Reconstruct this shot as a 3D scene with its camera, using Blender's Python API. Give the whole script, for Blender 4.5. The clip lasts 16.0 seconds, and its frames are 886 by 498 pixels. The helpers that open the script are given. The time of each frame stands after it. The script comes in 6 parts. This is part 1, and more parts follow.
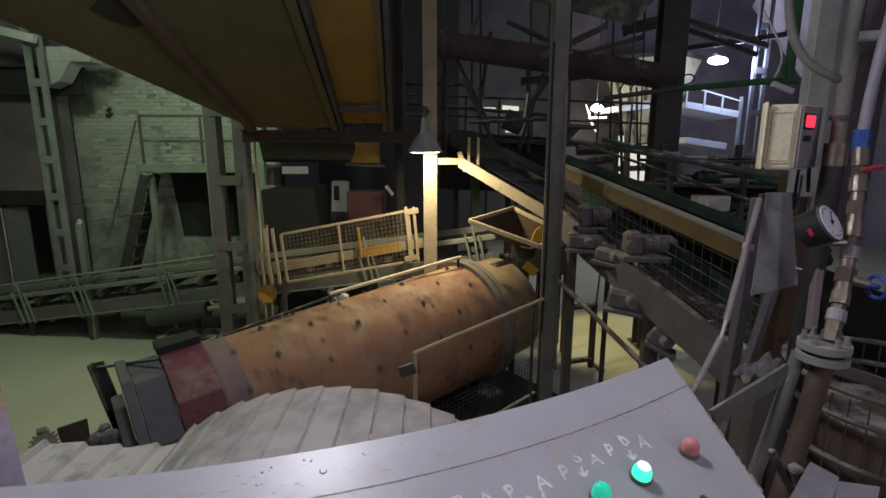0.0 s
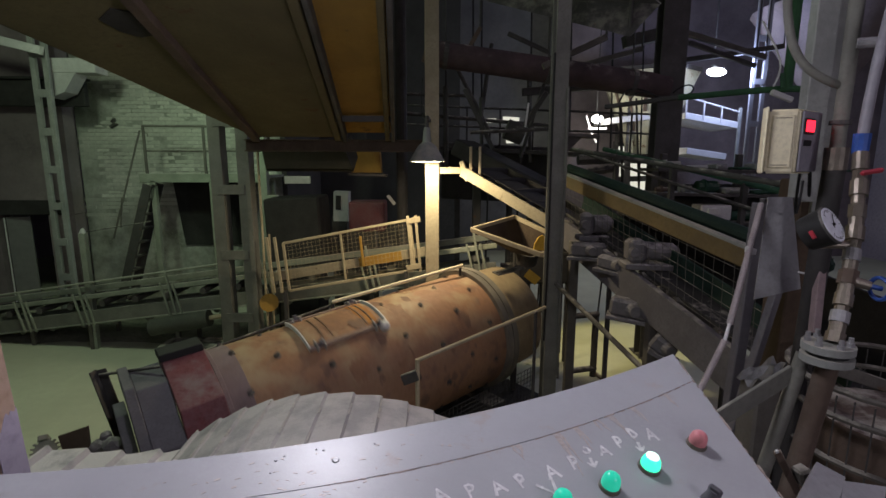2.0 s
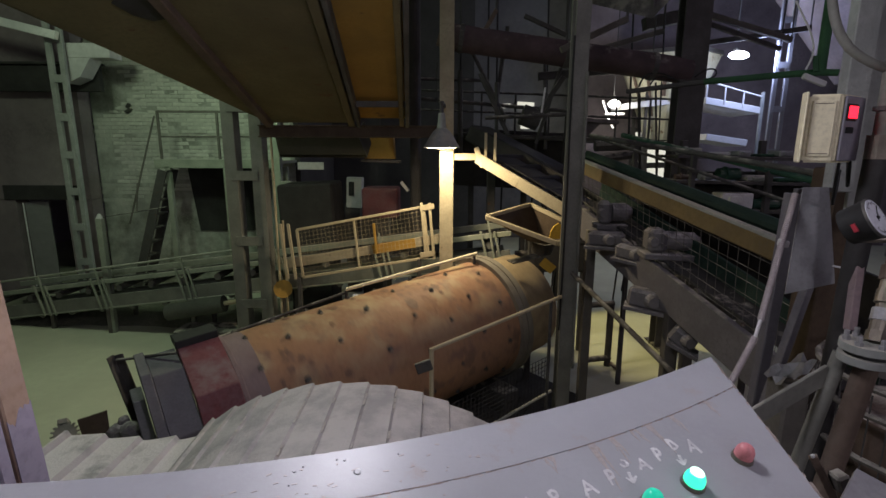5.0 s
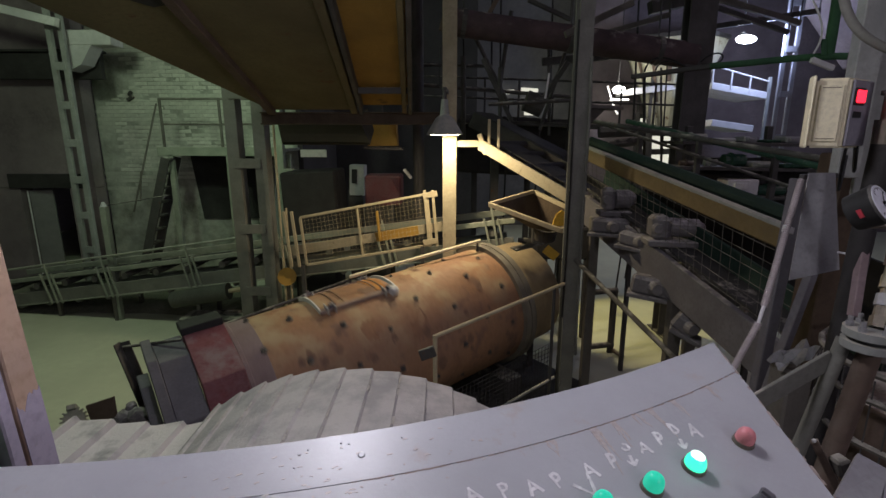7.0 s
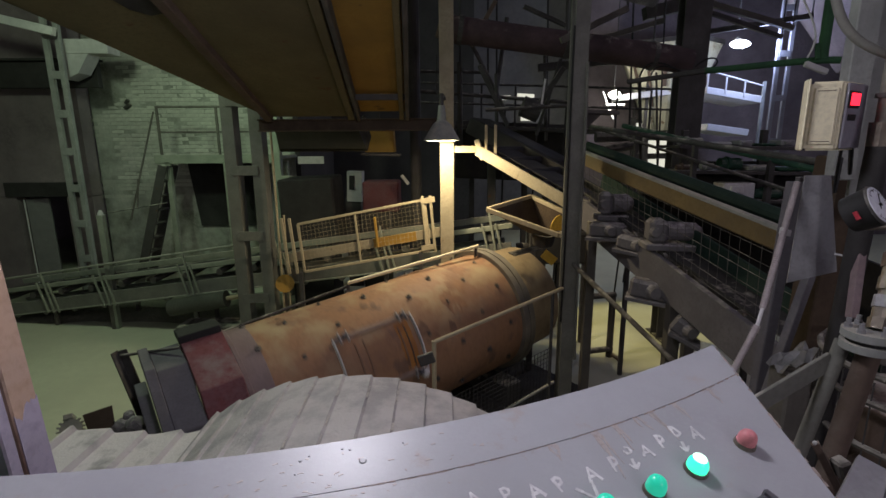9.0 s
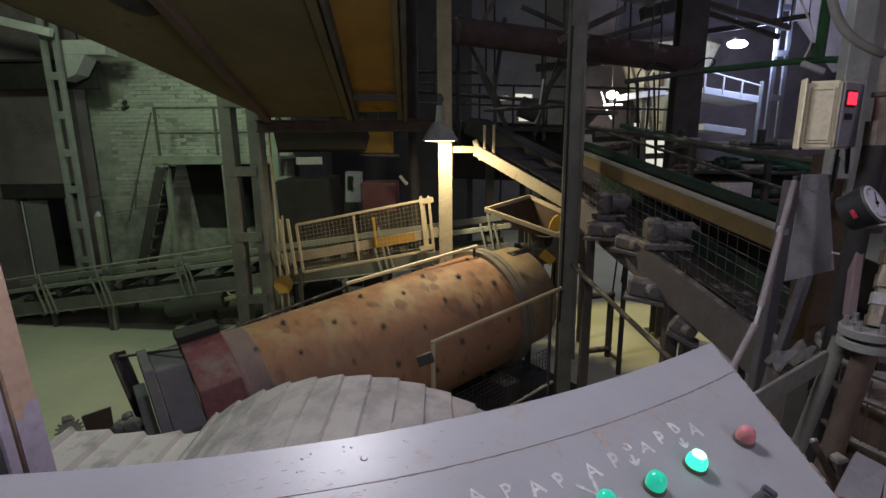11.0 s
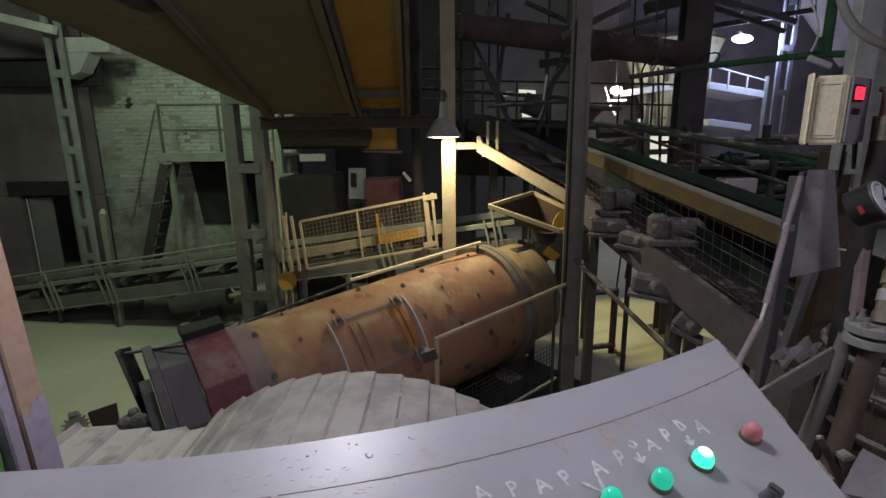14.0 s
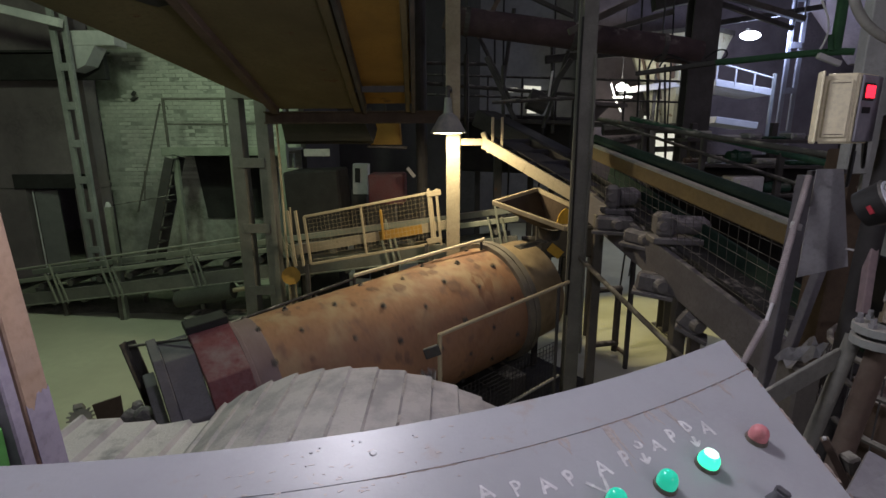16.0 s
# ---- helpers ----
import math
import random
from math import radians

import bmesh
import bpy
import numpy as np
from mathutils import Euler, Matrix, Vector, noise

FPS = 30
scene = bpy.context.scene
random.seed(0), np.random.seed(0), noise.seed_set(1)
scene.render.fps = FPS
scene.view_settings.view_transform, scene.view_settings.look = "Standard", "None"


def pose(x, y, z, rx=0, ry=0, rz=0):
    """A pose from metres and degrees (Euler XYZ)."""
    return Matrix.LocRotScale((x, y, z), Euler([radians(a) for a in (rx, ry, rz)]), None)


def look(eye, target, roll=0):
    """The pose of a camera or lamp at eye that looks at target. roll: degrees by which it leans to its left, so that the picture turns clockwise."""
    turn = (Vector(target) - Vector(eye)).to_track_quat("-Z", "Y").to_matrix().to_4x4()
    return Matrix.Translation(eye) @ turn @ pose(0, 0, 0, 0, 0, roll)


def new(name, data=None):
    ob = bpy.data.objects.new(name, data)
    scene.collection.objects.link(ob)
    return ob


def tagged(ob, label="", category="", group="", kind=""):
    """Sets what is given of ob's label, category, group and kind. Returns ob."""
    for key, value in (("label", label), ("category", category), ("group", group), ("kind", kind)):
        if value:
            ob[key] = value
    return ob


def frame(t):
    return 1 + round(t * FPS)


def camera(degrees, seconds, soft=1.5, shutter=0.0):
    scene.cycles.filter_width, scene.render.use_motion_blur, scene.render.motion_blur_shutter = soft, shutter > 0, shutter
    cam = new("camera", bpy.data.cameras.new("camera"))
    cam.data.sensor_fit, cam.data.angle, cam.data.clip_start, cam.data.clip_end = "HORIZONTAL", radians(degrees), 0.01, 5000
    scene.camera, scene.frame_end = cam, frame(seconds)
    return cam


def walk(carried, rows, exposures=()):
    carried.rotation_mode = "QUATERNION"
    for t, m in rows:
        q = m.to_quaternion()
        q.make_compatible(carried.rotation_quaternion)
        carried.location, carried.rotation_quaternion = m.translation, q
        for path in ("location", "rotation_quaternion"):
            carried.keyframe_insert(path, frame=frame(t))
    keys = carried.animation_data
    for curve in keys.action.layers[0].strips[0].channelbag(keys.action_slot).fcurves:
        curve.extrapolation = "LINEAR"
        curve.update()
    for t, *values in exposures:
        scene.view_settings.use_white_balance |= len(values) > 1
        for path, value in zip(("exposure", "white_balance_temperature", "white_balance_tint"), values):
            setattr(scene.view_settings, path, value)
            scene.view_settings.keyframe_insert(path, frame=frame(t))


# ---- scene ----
cam = camera(84.0, 16.0, shutter=0.8)
PATH = [
    (0, (0.05, -0.085, 2.946), (0.114, 1.876, 2.56), 0.1),
    (0.5, (0.036, -0.085, 2.94), (0.095, 1.871, 2.531), 0.6),
    (1, (0.028, -0.101, 2.939), (0.073, 1.86, 2.55), 0.6),
    (1.5, (0.025, -0.111, 2.935), (0.08, 1.856, 2.58), 0.6),
    (2, (0.034, -0.104, 2.921), (0.096, 1.865, 2.579), 0.1),
    (2.5, (0.028, -0.11, 2.927), (0.088, 1.863, 2.605), -0.3),
    (3, (0.017, -0.121, 2.939), (0.054, 1.849, 2.592), -0.2),
    (3.5, (0.014, -0.086, 2.933), (0.028, 1.877, 2.549), 0.2),
    (6, (0.01, -0.044, 2.926), (0.023, 1.913, 2.515), 0.2),
    (6.5, (0.012, -0.046, 2.924), (0.015, 1.905, 2.484), 0.2),
    (7, (0.012, -0.048, 2.926), (0.012, 1.902, 2.479), 0.0),
    (7.5, (0.011, -0.048, 2.925), (0.018, 1.902, 2.48), 0.2),
    (8, (0.008, -0.053, 2.923), (0.004, 1.9, 2.492), -0.1),
    (8.5, (0.008, -0.053, 2.923), (0.009, 1.9, 2.491), -0.2),
    (9, (0.009, -0.049, 2.924), (0.018, 1.905, 2.5), -0.4),
    (11.5, (0.006, -0.055, 2.921), (0.026, 1.9, 2.5), -0.6),
    (12, (0.009, -0.056, 2.92), (0.042, 1.9, 2.503), -0.6),
    (12.5, (0.012, -0.053, 2.918), (0.052, 1.902, 2.499), -0.4),
    (13, (0.008, -0.053, 2.92), (0.042, 1.904, 2.507), -0.5),
    (13.5, (0.008, -0.048, 2.92), (0.021, 1.905, 2.488), -1.1),
    (14, (0.004, -0.051, 2.922), (0.006, 1.901, 2.486), -0.7),
    (14.5, (0.002, -0.051, 2.921), (-0.002, 1.902, 2.491), -0.7),
    (15, (0.004, -0.049, 2.921), (0.001, 1.904, 2.489), -0.7),
    (15.5, (0.003, -0.048, 2.921), (0.0, 1.901, 2.474), -0.4),
    (16, (0.001, -0.045, 2.923), (-0.011, 1.904, 2.471), -0.3),
]
walk(cam, [(t, look(eye, target, roll)) for t, eye, target, roll in PATH])

# ---- world and lamps of the hall ----
world = bpy.data.worlds.new("roof_fill")
scene.world = world
world.use_nodes = True
# lilac fill light, let in by the opening added in the roof
world.node_tree.nodes["Background"].inputs[0].default_value = (0.62, 0.50, 0.70, 1)
world.node_tree.nodes["Background"].inputs[1].default_value = 0.74


def lamp_light(name, where, watts, colour, radius=0.06):
    data = bpy.data.lights.new(name, "POINT")
    data.energy, data.color, data.shadow_soft_size = watts, colour, radius
    ob = new(name, data)
    ob.location = where
    return ob


def spot_light(name, eye, target, watts, colour, angle=120, radius=0.08):
    data = bpy.data.lights.new(name, "SPOT")
    data.energy, data.color, data.shadow_soft_size = watts, colour, radius
    data.spot_size, data.spot_blend = radians(angle), 0.5
    ob = new(name, data)
    ob.matrix_world = look(eye, target)
    return ob


lamp_light("drum_lamp_light", (0.03, 5.50, 2.985), 98, (1.0, 0.82, 0.52), 0.05)
lamp_light("cold_floodlight_light", (6.92, 10.9, 4.9), 160, (0.50, 0.60, 1.0), 0.15)
lamp_light("platform_lamp_light", (4.42, 12.6, 3.95), 52, (1.0, 0.95, 0.82), 0.1)
lamp_light("mercury_lamp_light", (-4.3, 5.4, 5.2), 180, (0.78, 1.0, 0.70), 0.25)
spot_light("gallery_lamp_light", (-3.0, 7.4, 4.4), (-4.9, 10.2, 1.9), 62, (0.68, 1.0, 0.62), 84, 0.15)
spot_light("back_floor_lamp_light", (2.8, 7.9, 2.7), (3.25, 7.3, 0.0), 150, (1.0, 0.84, 0.36), 62, 0.1)
# fluorescent lamp above the control desk
lamp_light("booth_lamp_light", (1.5, -1.3, 3.5), 54, (0.92, 0.87, 0.98), 0.2)
lamp_light("desk_lamp_light", (-0.27, 1.31, 3.78), 66, (0.91, 0.885, 1.0), 0.16)

# ---- materials ----


def rgb(c):
    return (*c, 1.0)


def surface(name, base, second=None, rough=0.7, metal=0.0, scale=3.0, grain=40.0, bump=0.2, dust=None, dust_amount=0.0, rust=None, rust_amount=0.0, vary=0.0, speck=0.7):
    """A worn surface: two tones in large blotches, fine grain, dust (on the drum, lamp tint) on faces that look up,
    rust in patches.
    """
    m = bpy.data.materials.new(name)
    m.use_nodes = True
    n, l = m.node_tree.nodes, m.node_tree.links
    b = n["Principled BSDF"]
    co = n.new("ShaderNodeTexCoord")
    second = second or tuple(v * 0.62 for v in base)

    def noise_node(s, detail=6.0, r=0.6):
        t = n.new("ShaderNodeTexNoise")
        t.inputs["Scale"].default_value, t.inputs["Detail"].default_value, t.inputs["Roughness"].default_value = s, detail, r
        l.new(co.outputs["Object"], t.inputs["Vector"])
        return t

    def ramp(src, lo, hi):
        r = n.new("ShaderNodeMapRange")
        r.inputs["From Min"].default_value, r.inputs["From Max"].default_value = lo, hi
        l.new(src, r.inputs["Value"])
        return r.outputs["Result"]

    def mix(fac, a, c):
        x = n.new("ShaderNodeMix")
        x.data_type = "RGBA"
        for sock, val in ((x.inputs["Factor"], fac), (x.inputs["A"], a), (x.inputs["B"], c)):
            if isinstance(val, tuple):
                sock.default_value = rgb(val)
            elif isinstance(val, float):
                sock.default_value = val
            else:
                l.new(val, sock)
        return x.outputs["Result"]

    large, fine = noise_node(scale), noise_node(grain, 4.0)
    col = mix(ramp(large.outputs["Fac"], 0.35, 0.68), base, second)
    col = mix(ramp(fine.outputs["Fac"], 0.45, 0.8), col, tuple(v * speck for v in base))
    if rust:
        patch = noise_node(scale * 2.3, 8.0, 0.7)
        lo = 0.72 - 0.3 * rust_amount
        col = mix(ramp(patch.outputs["Fac"], lo, lo + 0.07), col, rust)
    if dust:
        geo = n.new("ShaderNodeNewGeometry")
        sep = n.new("ShaderNodeSeparateXYZ")
        l.new(geo.outputs["Normal"], sep.inputs[0])
        cloud = noise_node(scale * 1.7, 5.0)
        mul = n.new("ShaderNodeMath")
        mul.operation = "MULTIPLY"
        l.new(ramp(sep.outputs["Z"], 0.1, 0.9), mul.inputs[0])
        l.new(ramp(cloud.outputs["Fac"], 0.62 - 0.4 * dust_amount, 0.8 - 0.4 * dust_amount), mul.inputs[1])
        col = mix(mul.outputs[0], col, dust)
    if vary:
        info = n.new("ShaderNodeObjectInfo")
        hsv = n.new("ShaderNodeHueSaturation")
        l.new(col, hsv.inputs["Color"])
        v = n.new("ShaderNodeMapRange")
        v.inputs["To Min"].default_value, v.inputs["To Max"].default_value = 1 - vary, 1 + vary
        l.new(info.outputs["Random"], v.inputs["Value"])
        l.new(v.outputs["Result"], hsv.inputs["Value"])
        col = hsv.outputs["Color"]
    l.new(col, b.inputs["Base Color"])
    b.inputs["Metallic"].default_value = metal
    b.inputs["Specular IOR Level"].default_value = 0.5 if rough < 0.6 else 0.22
    rr = n.new("ShaderNodeMapRange")
    rr.inputs["To Min"].default_value, rr.inputs["To Max"].default_value = max(rough - 0.12, 0.05), min(rough + 0.15, 1)
    l.new(large.outputs["Fac"], rr.inputs["Value"])
    l.new(rr.outputs["Result"], b.inputs["Roughness"])
    bp = n.new("ShaderNodeBump")
    bp.inputs["Strength"].default_value, bp.inputs["Distance"].default_value = bump, 0.01
    l.new(fine.outputs["Fac"], bp.inputs["Height"])
    l.new(bp.outputs["Normal"], b.inputs["Normal"])
    return m


def glow(name, colour, strength, base=(0.05, 0.05, 0.05)):
    m = bpy.data.materials.new(name)
    m.use_nodes = True
    b = m.node_tree.nodes["Principled BSDF"]
    b.inputs["Base Color"].default_value = rgb(base)
    b.inputs["Emission Color"].default_value = rgb(colour)
    b.inputs["Emission Strength"].default_value = strength
    b.inputs["Roughness"].default_value = 0.25
    return m


DUST = (0.42, 0.40, 0.34)
M_FLOOR = surface("dusty_concrete", (0.58, 0.60, 0.46), (0.46, 0.47, 0.36), 0.9, scale=0.7, grain=9, bump=0.08, speck=0.88)
M_BRICK = surface("whitewashed_brick", (0.60, 0.60, 0.54), (0.40, 0.41, 0.36), 0.9, scale=1.3, grain=22, bump=0.9, vary=0.12)
M_MORTAR = surface("mortar", (0.46, 0.47, 0.42), (0.17, 0.175, 0.15), 0.95, scale=3, grain=30, bump=0.6)
M_PLASTER = surface("grey_plaster", (0.25, 0.21, 0.215), (0.115, 0.096, 0.10), 0.92, scale=0.8, grain=18, bump=0.4)
M_DARKWALL = surface("sooty_wall", (0.085, 0.08, 0.08), None, 0.95, scale=0.8, grain=12)
# pale lilac coat for unseen walls and ceiling, chosen to bounce fill light
M_BOUNCEWASH = surface("pale_bounce_wash", (0.52, 0.475, 0.525), (0.40, 0.37, 0.41), 0.92, scale=0.6, grain=12, bump=0.3)
M_PALEWALL = surface("pale_plaster", (0.6, 0.6, 0.58), (0.4, 0.4, 0.4), 0.9, scale=1.1, grain=16)
M_DIMPLASTER = surface("stained_grey_plaster", (0.21, 0.21, 0.205), (0.12, 0.122, 0.125), 0.92, scale=0.7, grain=9, bump=0.4)
M_DUSTYSTEEL = surface("thick_dust_on_steel", (0.19, 0.18, 0.18), (0.11, 0.105, 0.11), 0.9, 0.0, 6, 40, 0.5, (0.40, 0.38, 0.37), 0.6)
M_FRAMEGREY = surface("blue_grey_frame_paint", (0.145, 0.138, 0.15), (0.095, 0.09, 0.10), 0.85, 0.0, 3, 40, 0.3, DUST, 0.4, (0.14, 0.11, 0.10), 0.15)
M_CONDUIT = surface("dusty_pinkish_conduit", (0.42, 0.375, 0.375), (0.33, 0.29, 0.29), 0.7, 0.1, 8, 80, 0.1)
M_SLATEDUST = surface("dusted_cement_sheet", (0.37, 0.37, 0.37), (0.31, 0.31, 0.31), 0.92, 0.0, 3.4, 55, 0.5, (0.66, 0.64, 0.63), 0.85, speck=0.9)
M_RIDGEDUST = surface("ridge_dust", (0.55, 0.52, 0.48), (0.42, 0.40, 0.38), 0.95, 0.0, 20, 90, 0.3)
M_GREYSTEEL = surface("dusty_grey_steel", (0.30, 0.31, 0.29), (0.20, 0.21, 0.20), 0.75, 0.0, 4, 50, 0.25, DUST, 0.6, (0.16, 0.09, 0.05), 0.15)
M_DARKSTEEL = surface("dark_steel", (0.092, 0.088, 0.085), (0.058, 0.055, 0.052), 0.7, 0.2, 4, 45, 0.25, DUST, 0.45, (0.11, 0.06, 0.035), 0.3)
M_OLIVE = surface("olive_painted_steel", (0.135, 0.112, 0.06), (0.09, 0.076, 0.042), 0.7, 0.0, 1.6, 30, 0.2, None, 0, (0.10, 0.055, 0.03), 0.35)
M_YELLOW = surface("yellow_ochre_paint", (0.39, 0.23, 0.045), (0.27, 0.16, 0.04), 0.65, 0.0, 2, 30, 0.2, None, 0, (0.14, 0.08, 0.03), 0.25)
# the drum's tan upper side is warm lamp light put into its colour
M_DRUM = surface("rust_coloured_drum_steel", (0.335, 0.185, 0.105), (0.275, 0.165, 0.11), 0.60, 0.0, 1.9, 28, 0.25, (0.39, 0.295, 0.18), 0.38, (0.21, 0.125, 0.09), 0.58)
M_RED = surface("dusty_red_paint", (0.19, 0.06, 0.068), (0.18, 0.105, 0.11), 0.85, 0.0, 3, 40, 0.2, (0.22, 0.16, 0.165), 0.3)
M_SLATE = surface("asbestos_cement", (0.40, 0.385, 0.385), (0.335, 0.325, 0.33), 0.92, 0.0, 3.0, 60, 0.5, (0.52, 0.50, 0.49), 0.6, speck=0.88)
M_DESK = surface("grey_desk_paint", (0.365, 0.375, 0.395), (0.315, 0.322, 0.34), 0.36, 0.0, 5.0, 150, 0.015, None, 0, (0.345, 0.325, 0.31), 0.42, speck=0.94)
M_RUSTRUN = surface("faint_rust_run", (0.43, 0.375, 0.335), (0.385, 0.36, 0.345), 0.36, 0, 40, 150, 0.05)
M_CONVEYOR = surface("green_grey_frame", (0.30, 0.32, 0.26), (0.20, 0.22, 0.18), 0.8, 0.0, 4, 40, 0.2, DUST, 0.7)
M_CREAM = surface("cream_paint", (0.47, 0.40, 0.27), (0.36, 0.30, 0.20), 0.65, 0.0, 5, 50, 0.15, None, 0, (0.2, 0.12, 0.06), 0.15)
M_BELT = surface("rubber_belt", (0.05, 0.05, 0.048), None, 0.85, 0, 4, 40, 0.2, DUST, 0.2)
M_GREEN = surface("green_paint", (0.03, 0.085, 0.055), (0.025, 0.06, 0.04), 0.6, 0, 4, 40, 0.15, DUST, 0.3)
M_LIMEGREEN = surface("bright_green_paint", (0.032, 0.095, 0.04), (0.02, 0.055, 0.028), 0.7, 0, 6, 40, 0.15)
M_BROWN = surface("brown_rusty_steel", (0.13, 0.095, 0.075), (0.09, 0.065, 0.05), 0.75, 0.1, 4, 40, 0.25, DUST, 0.4)
M_WHITE = surface("white_paint", (0.7, 0.7, 0.7), (0.55, 0.55, 0.55), 0.7, 0, 4, 40, 0.15)
M_DIAL = surface("white_dial_enamel", (0.84, 0.87, 0.93), (0.76, 0.80, 0.87), 0.4, 0, 9, 80, 0.02)
M_PLATE = surface("galvanised_sheet", (0.33, 0.33, 0.34), (0.25, 0.25, 0.26), 0.55, 0.3, 5, 60, 0.1)
M_BRASS = surface("dusty_brass", (0.235, 0.205, 0.165), (0.15, 0.13, 0.105), 0.36, 0.6, 14, 90, 0.2)
M_PLASTIC = surface("cream_plastic", (0.80, 0.73, 0.50), (0.72, 0.66, 0.46), 0.5, 0, 6, 60, 0.03)
M_GREYPLASTIC = surface("grey_plastic", (0.30, 0.29, 0.33), None, 0.5, 0, 6, 60, 0.03)
M_BLACK = surface("black_rubber", (0.03, 0.03, 0.03), None, 0.6, 0, 6, 60, 0.1)
M_BRIGHTGREEN = surface("bright_green_enamel", (0.10, 0.33, 0.07), (0.08, 0.25, 0.06), 0.5, 0, 6, 40, 0.1)
M_PINK = surface("faded_red_plastic", (0.70, 0.25, 0.27), (0.60, 0.20, 0.22), 0.45, 0, 30, 120, 0.05)
M_BLUE = surface("blue_plastic", (0.03, 0.10, 0.42), None, 0.5, 0, 20, 90, 0.05)
M_REDPAINT = surface("red_handle_paint", (0.45, 0.03, 0.05), None, 0.5, 0, 20, 90, 0.05)
M_CHALK = surface("chalk_paint", (0.80, 0.80, 0.80), (0.46, 0.46, 0.47), 0.9, 0, 60, 200, 0.1)
M_POST = surface("peeling_post_paint", (0.40, 0.27, 0.185), (0.36, 0.26, 0.20), 0.7, 0, 3.0, 40, 0.1, None, 0, (0.36, 0.29, 0.27), 0.25)
M_LILAC = surface("lilac_flaking_paint", (0.34, 0.30, 0.37), (0.30, 0.27, 0.32), 0.65, 0, 5, 40, 0.1, None, 0, (0.22, 0.17, 0.13), 0.3)
M_OCHRE = surface("dull_ochre_paint", (0.20, 0.145, 0.06), (0.13, 0.10, 0.055), 0.7, 0, 3, 40, 0.15, DUST, 0.3)
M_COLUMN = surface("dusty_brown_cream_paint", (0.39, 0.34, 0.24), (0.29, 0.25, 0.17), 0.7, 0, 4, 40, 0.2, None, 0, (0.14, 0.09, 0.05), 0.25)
M_DIMSTEEL = surface("sooty_grey_steel", (0.135, 0.125, 0.11), (0.09, 0.083, 0.073), 0.75, 0.0, 4, 50, 0.25, DUST, 0.35, (0.11, 0.065, 0.04), 0.25)
# near-black steel, also used where a part only stands for shade
M_NEARBLACK = surface("near_black_steel", (0.045, 0.043, 0.042), None, 0.8, 0.0, 4, 40, 0.2)
M_MIDSTEEL = surface("dull_green_grey_steel", (0.195, 0.195, 0.17), (0.13, 0.13, 0.115), 0.75, 0.0, 4, 50, 0.25, DUST, 0.3, (0.13, 0.08, 0.05), 0.2)
M_SHEETGREY = surface("dark_sheet_steel", (0.155, 0.145, 0.165), (0.115, 0.11, 0.125), 0.65, 0.2, 5, 60, 0.1)
M_STAIN = surface("greasy_stain", (0.175, 0.11, 0.08), (0.27, 0.155, 0.095), 0.6, 0, 14, 60, 0.2)
M_DIRT = surface("brown_drum_dirt", (0.31, 0.17, 0.095), (0.235, 0.135, 0.09), 0.6, 0, 9, 40, 0.3)
M_STAINEDBIN = surface("stained_cream_bin", (0.46, 0.45, 0.34), (0.36, 0.35, 0.27), 0.85, 0, 1.2, 20, 0.3, None, 0, (0.16, 0.11, 0.07), 0.35)
M_PALESTEEL = surface("pale_grey_column_paint", (0.28, 0.28, 0.30), (0.22, 0.22, 0.24), 0.7, 0, 3, 40, 0.2, None, 0, (0.2, 0.17, 0.15), 0.2)
M_RUSTORANGE = surface("orange_rust", (0.42, 0.19, 0.05), (0.28, 0.13, 0.06), 0.75, 0, 8, 50, 0.3)
M_OCHREPANEL = surface("sooty_ochre_paint", (0.31, 0.18, 0.035), (0.19, 0.115, 0.03), 0.65, 0.0, 1.2, 30, 0.2, None, 0, (0.10, 0.06, 0.025), 0.3)
M_TANDUST = surface("caked_tan_dust", (0.40, 0.31, 0.18), (0.25, 0.185, 0.11), 0.9, 0, 7, 45, 0.9)
M_FLANGE = surface("dusty_flange_steel", (0.25, 0.225, 0.18), (0.15, 0.135, 0.115), 0.75, 0, 5, 50, 0.3)
M_YELLOWBRIGHT = surface("bright_yellow_paint", (0.62, 0.38, 0.045), (0.48, 0.30, 0.05), 0.6, 0, 6, 40, 0.2)
M_ROLLER = surface("dark_green_grey_roller", (0.085, 0.09, 0.075), (0.06, 0.063, 0.055), 0.8, 0, 4, 40, 0.2)
M_PALEMETAL = surface("pale_worn_metal", (0.52, 0.50, 0.48), (0.40, 0.38, 0.37), 0.5, 0.2, 9, 80, 0.15)
# olive darkened to hold the shade that lies on the chute
M_SHADEDOLIVE = surface("shaded_olive_steel", (0.036, 0.031, 0.019), (0.026, 0.023, 0.015), 0.75, 0.0, 2, 30, 0.2)
M_DARKGREEN = surface("dark_green_paint", (0.026, 0.05, 0.038), None, 0.8, 0, 4, 40, 0.15)
M_DRUMDUST = surface("greyish_drum_dust", (0.285, 0.225, 0.20), (0.30, 0.20, 0.15), 0.8, 0, 5, 50, 0.2)
G_GREEN = glow("lit_green_lens", (0.06, 1.0, 0.56), 1.3, (0.0, 0.4, 0.25))
G_GREENDIM = glow("dim_green_lens", (0.03, 0.80, 0.50), 0.45, (0.02, 0.45, 0.32))
G_WARM = glow("warm_bulb", (1.0, 0.85, 0.55), 14)
G_COLD = glow("cold_bulb", (0.8, 0.85, 1.0), 60)
G_NEUTRAL = glow("neutral_bulb", (1.0, 0.97, 0.9), 40)
G_CORE = glow("lit_lens_core", (0.75, 1.0, 0.88), 1.6)
M_HOPPER = surface("brown_hopper_steel", (0.085, 0.06, 0.04), None, 0.75, 0.0, 5, 40, 0.2)
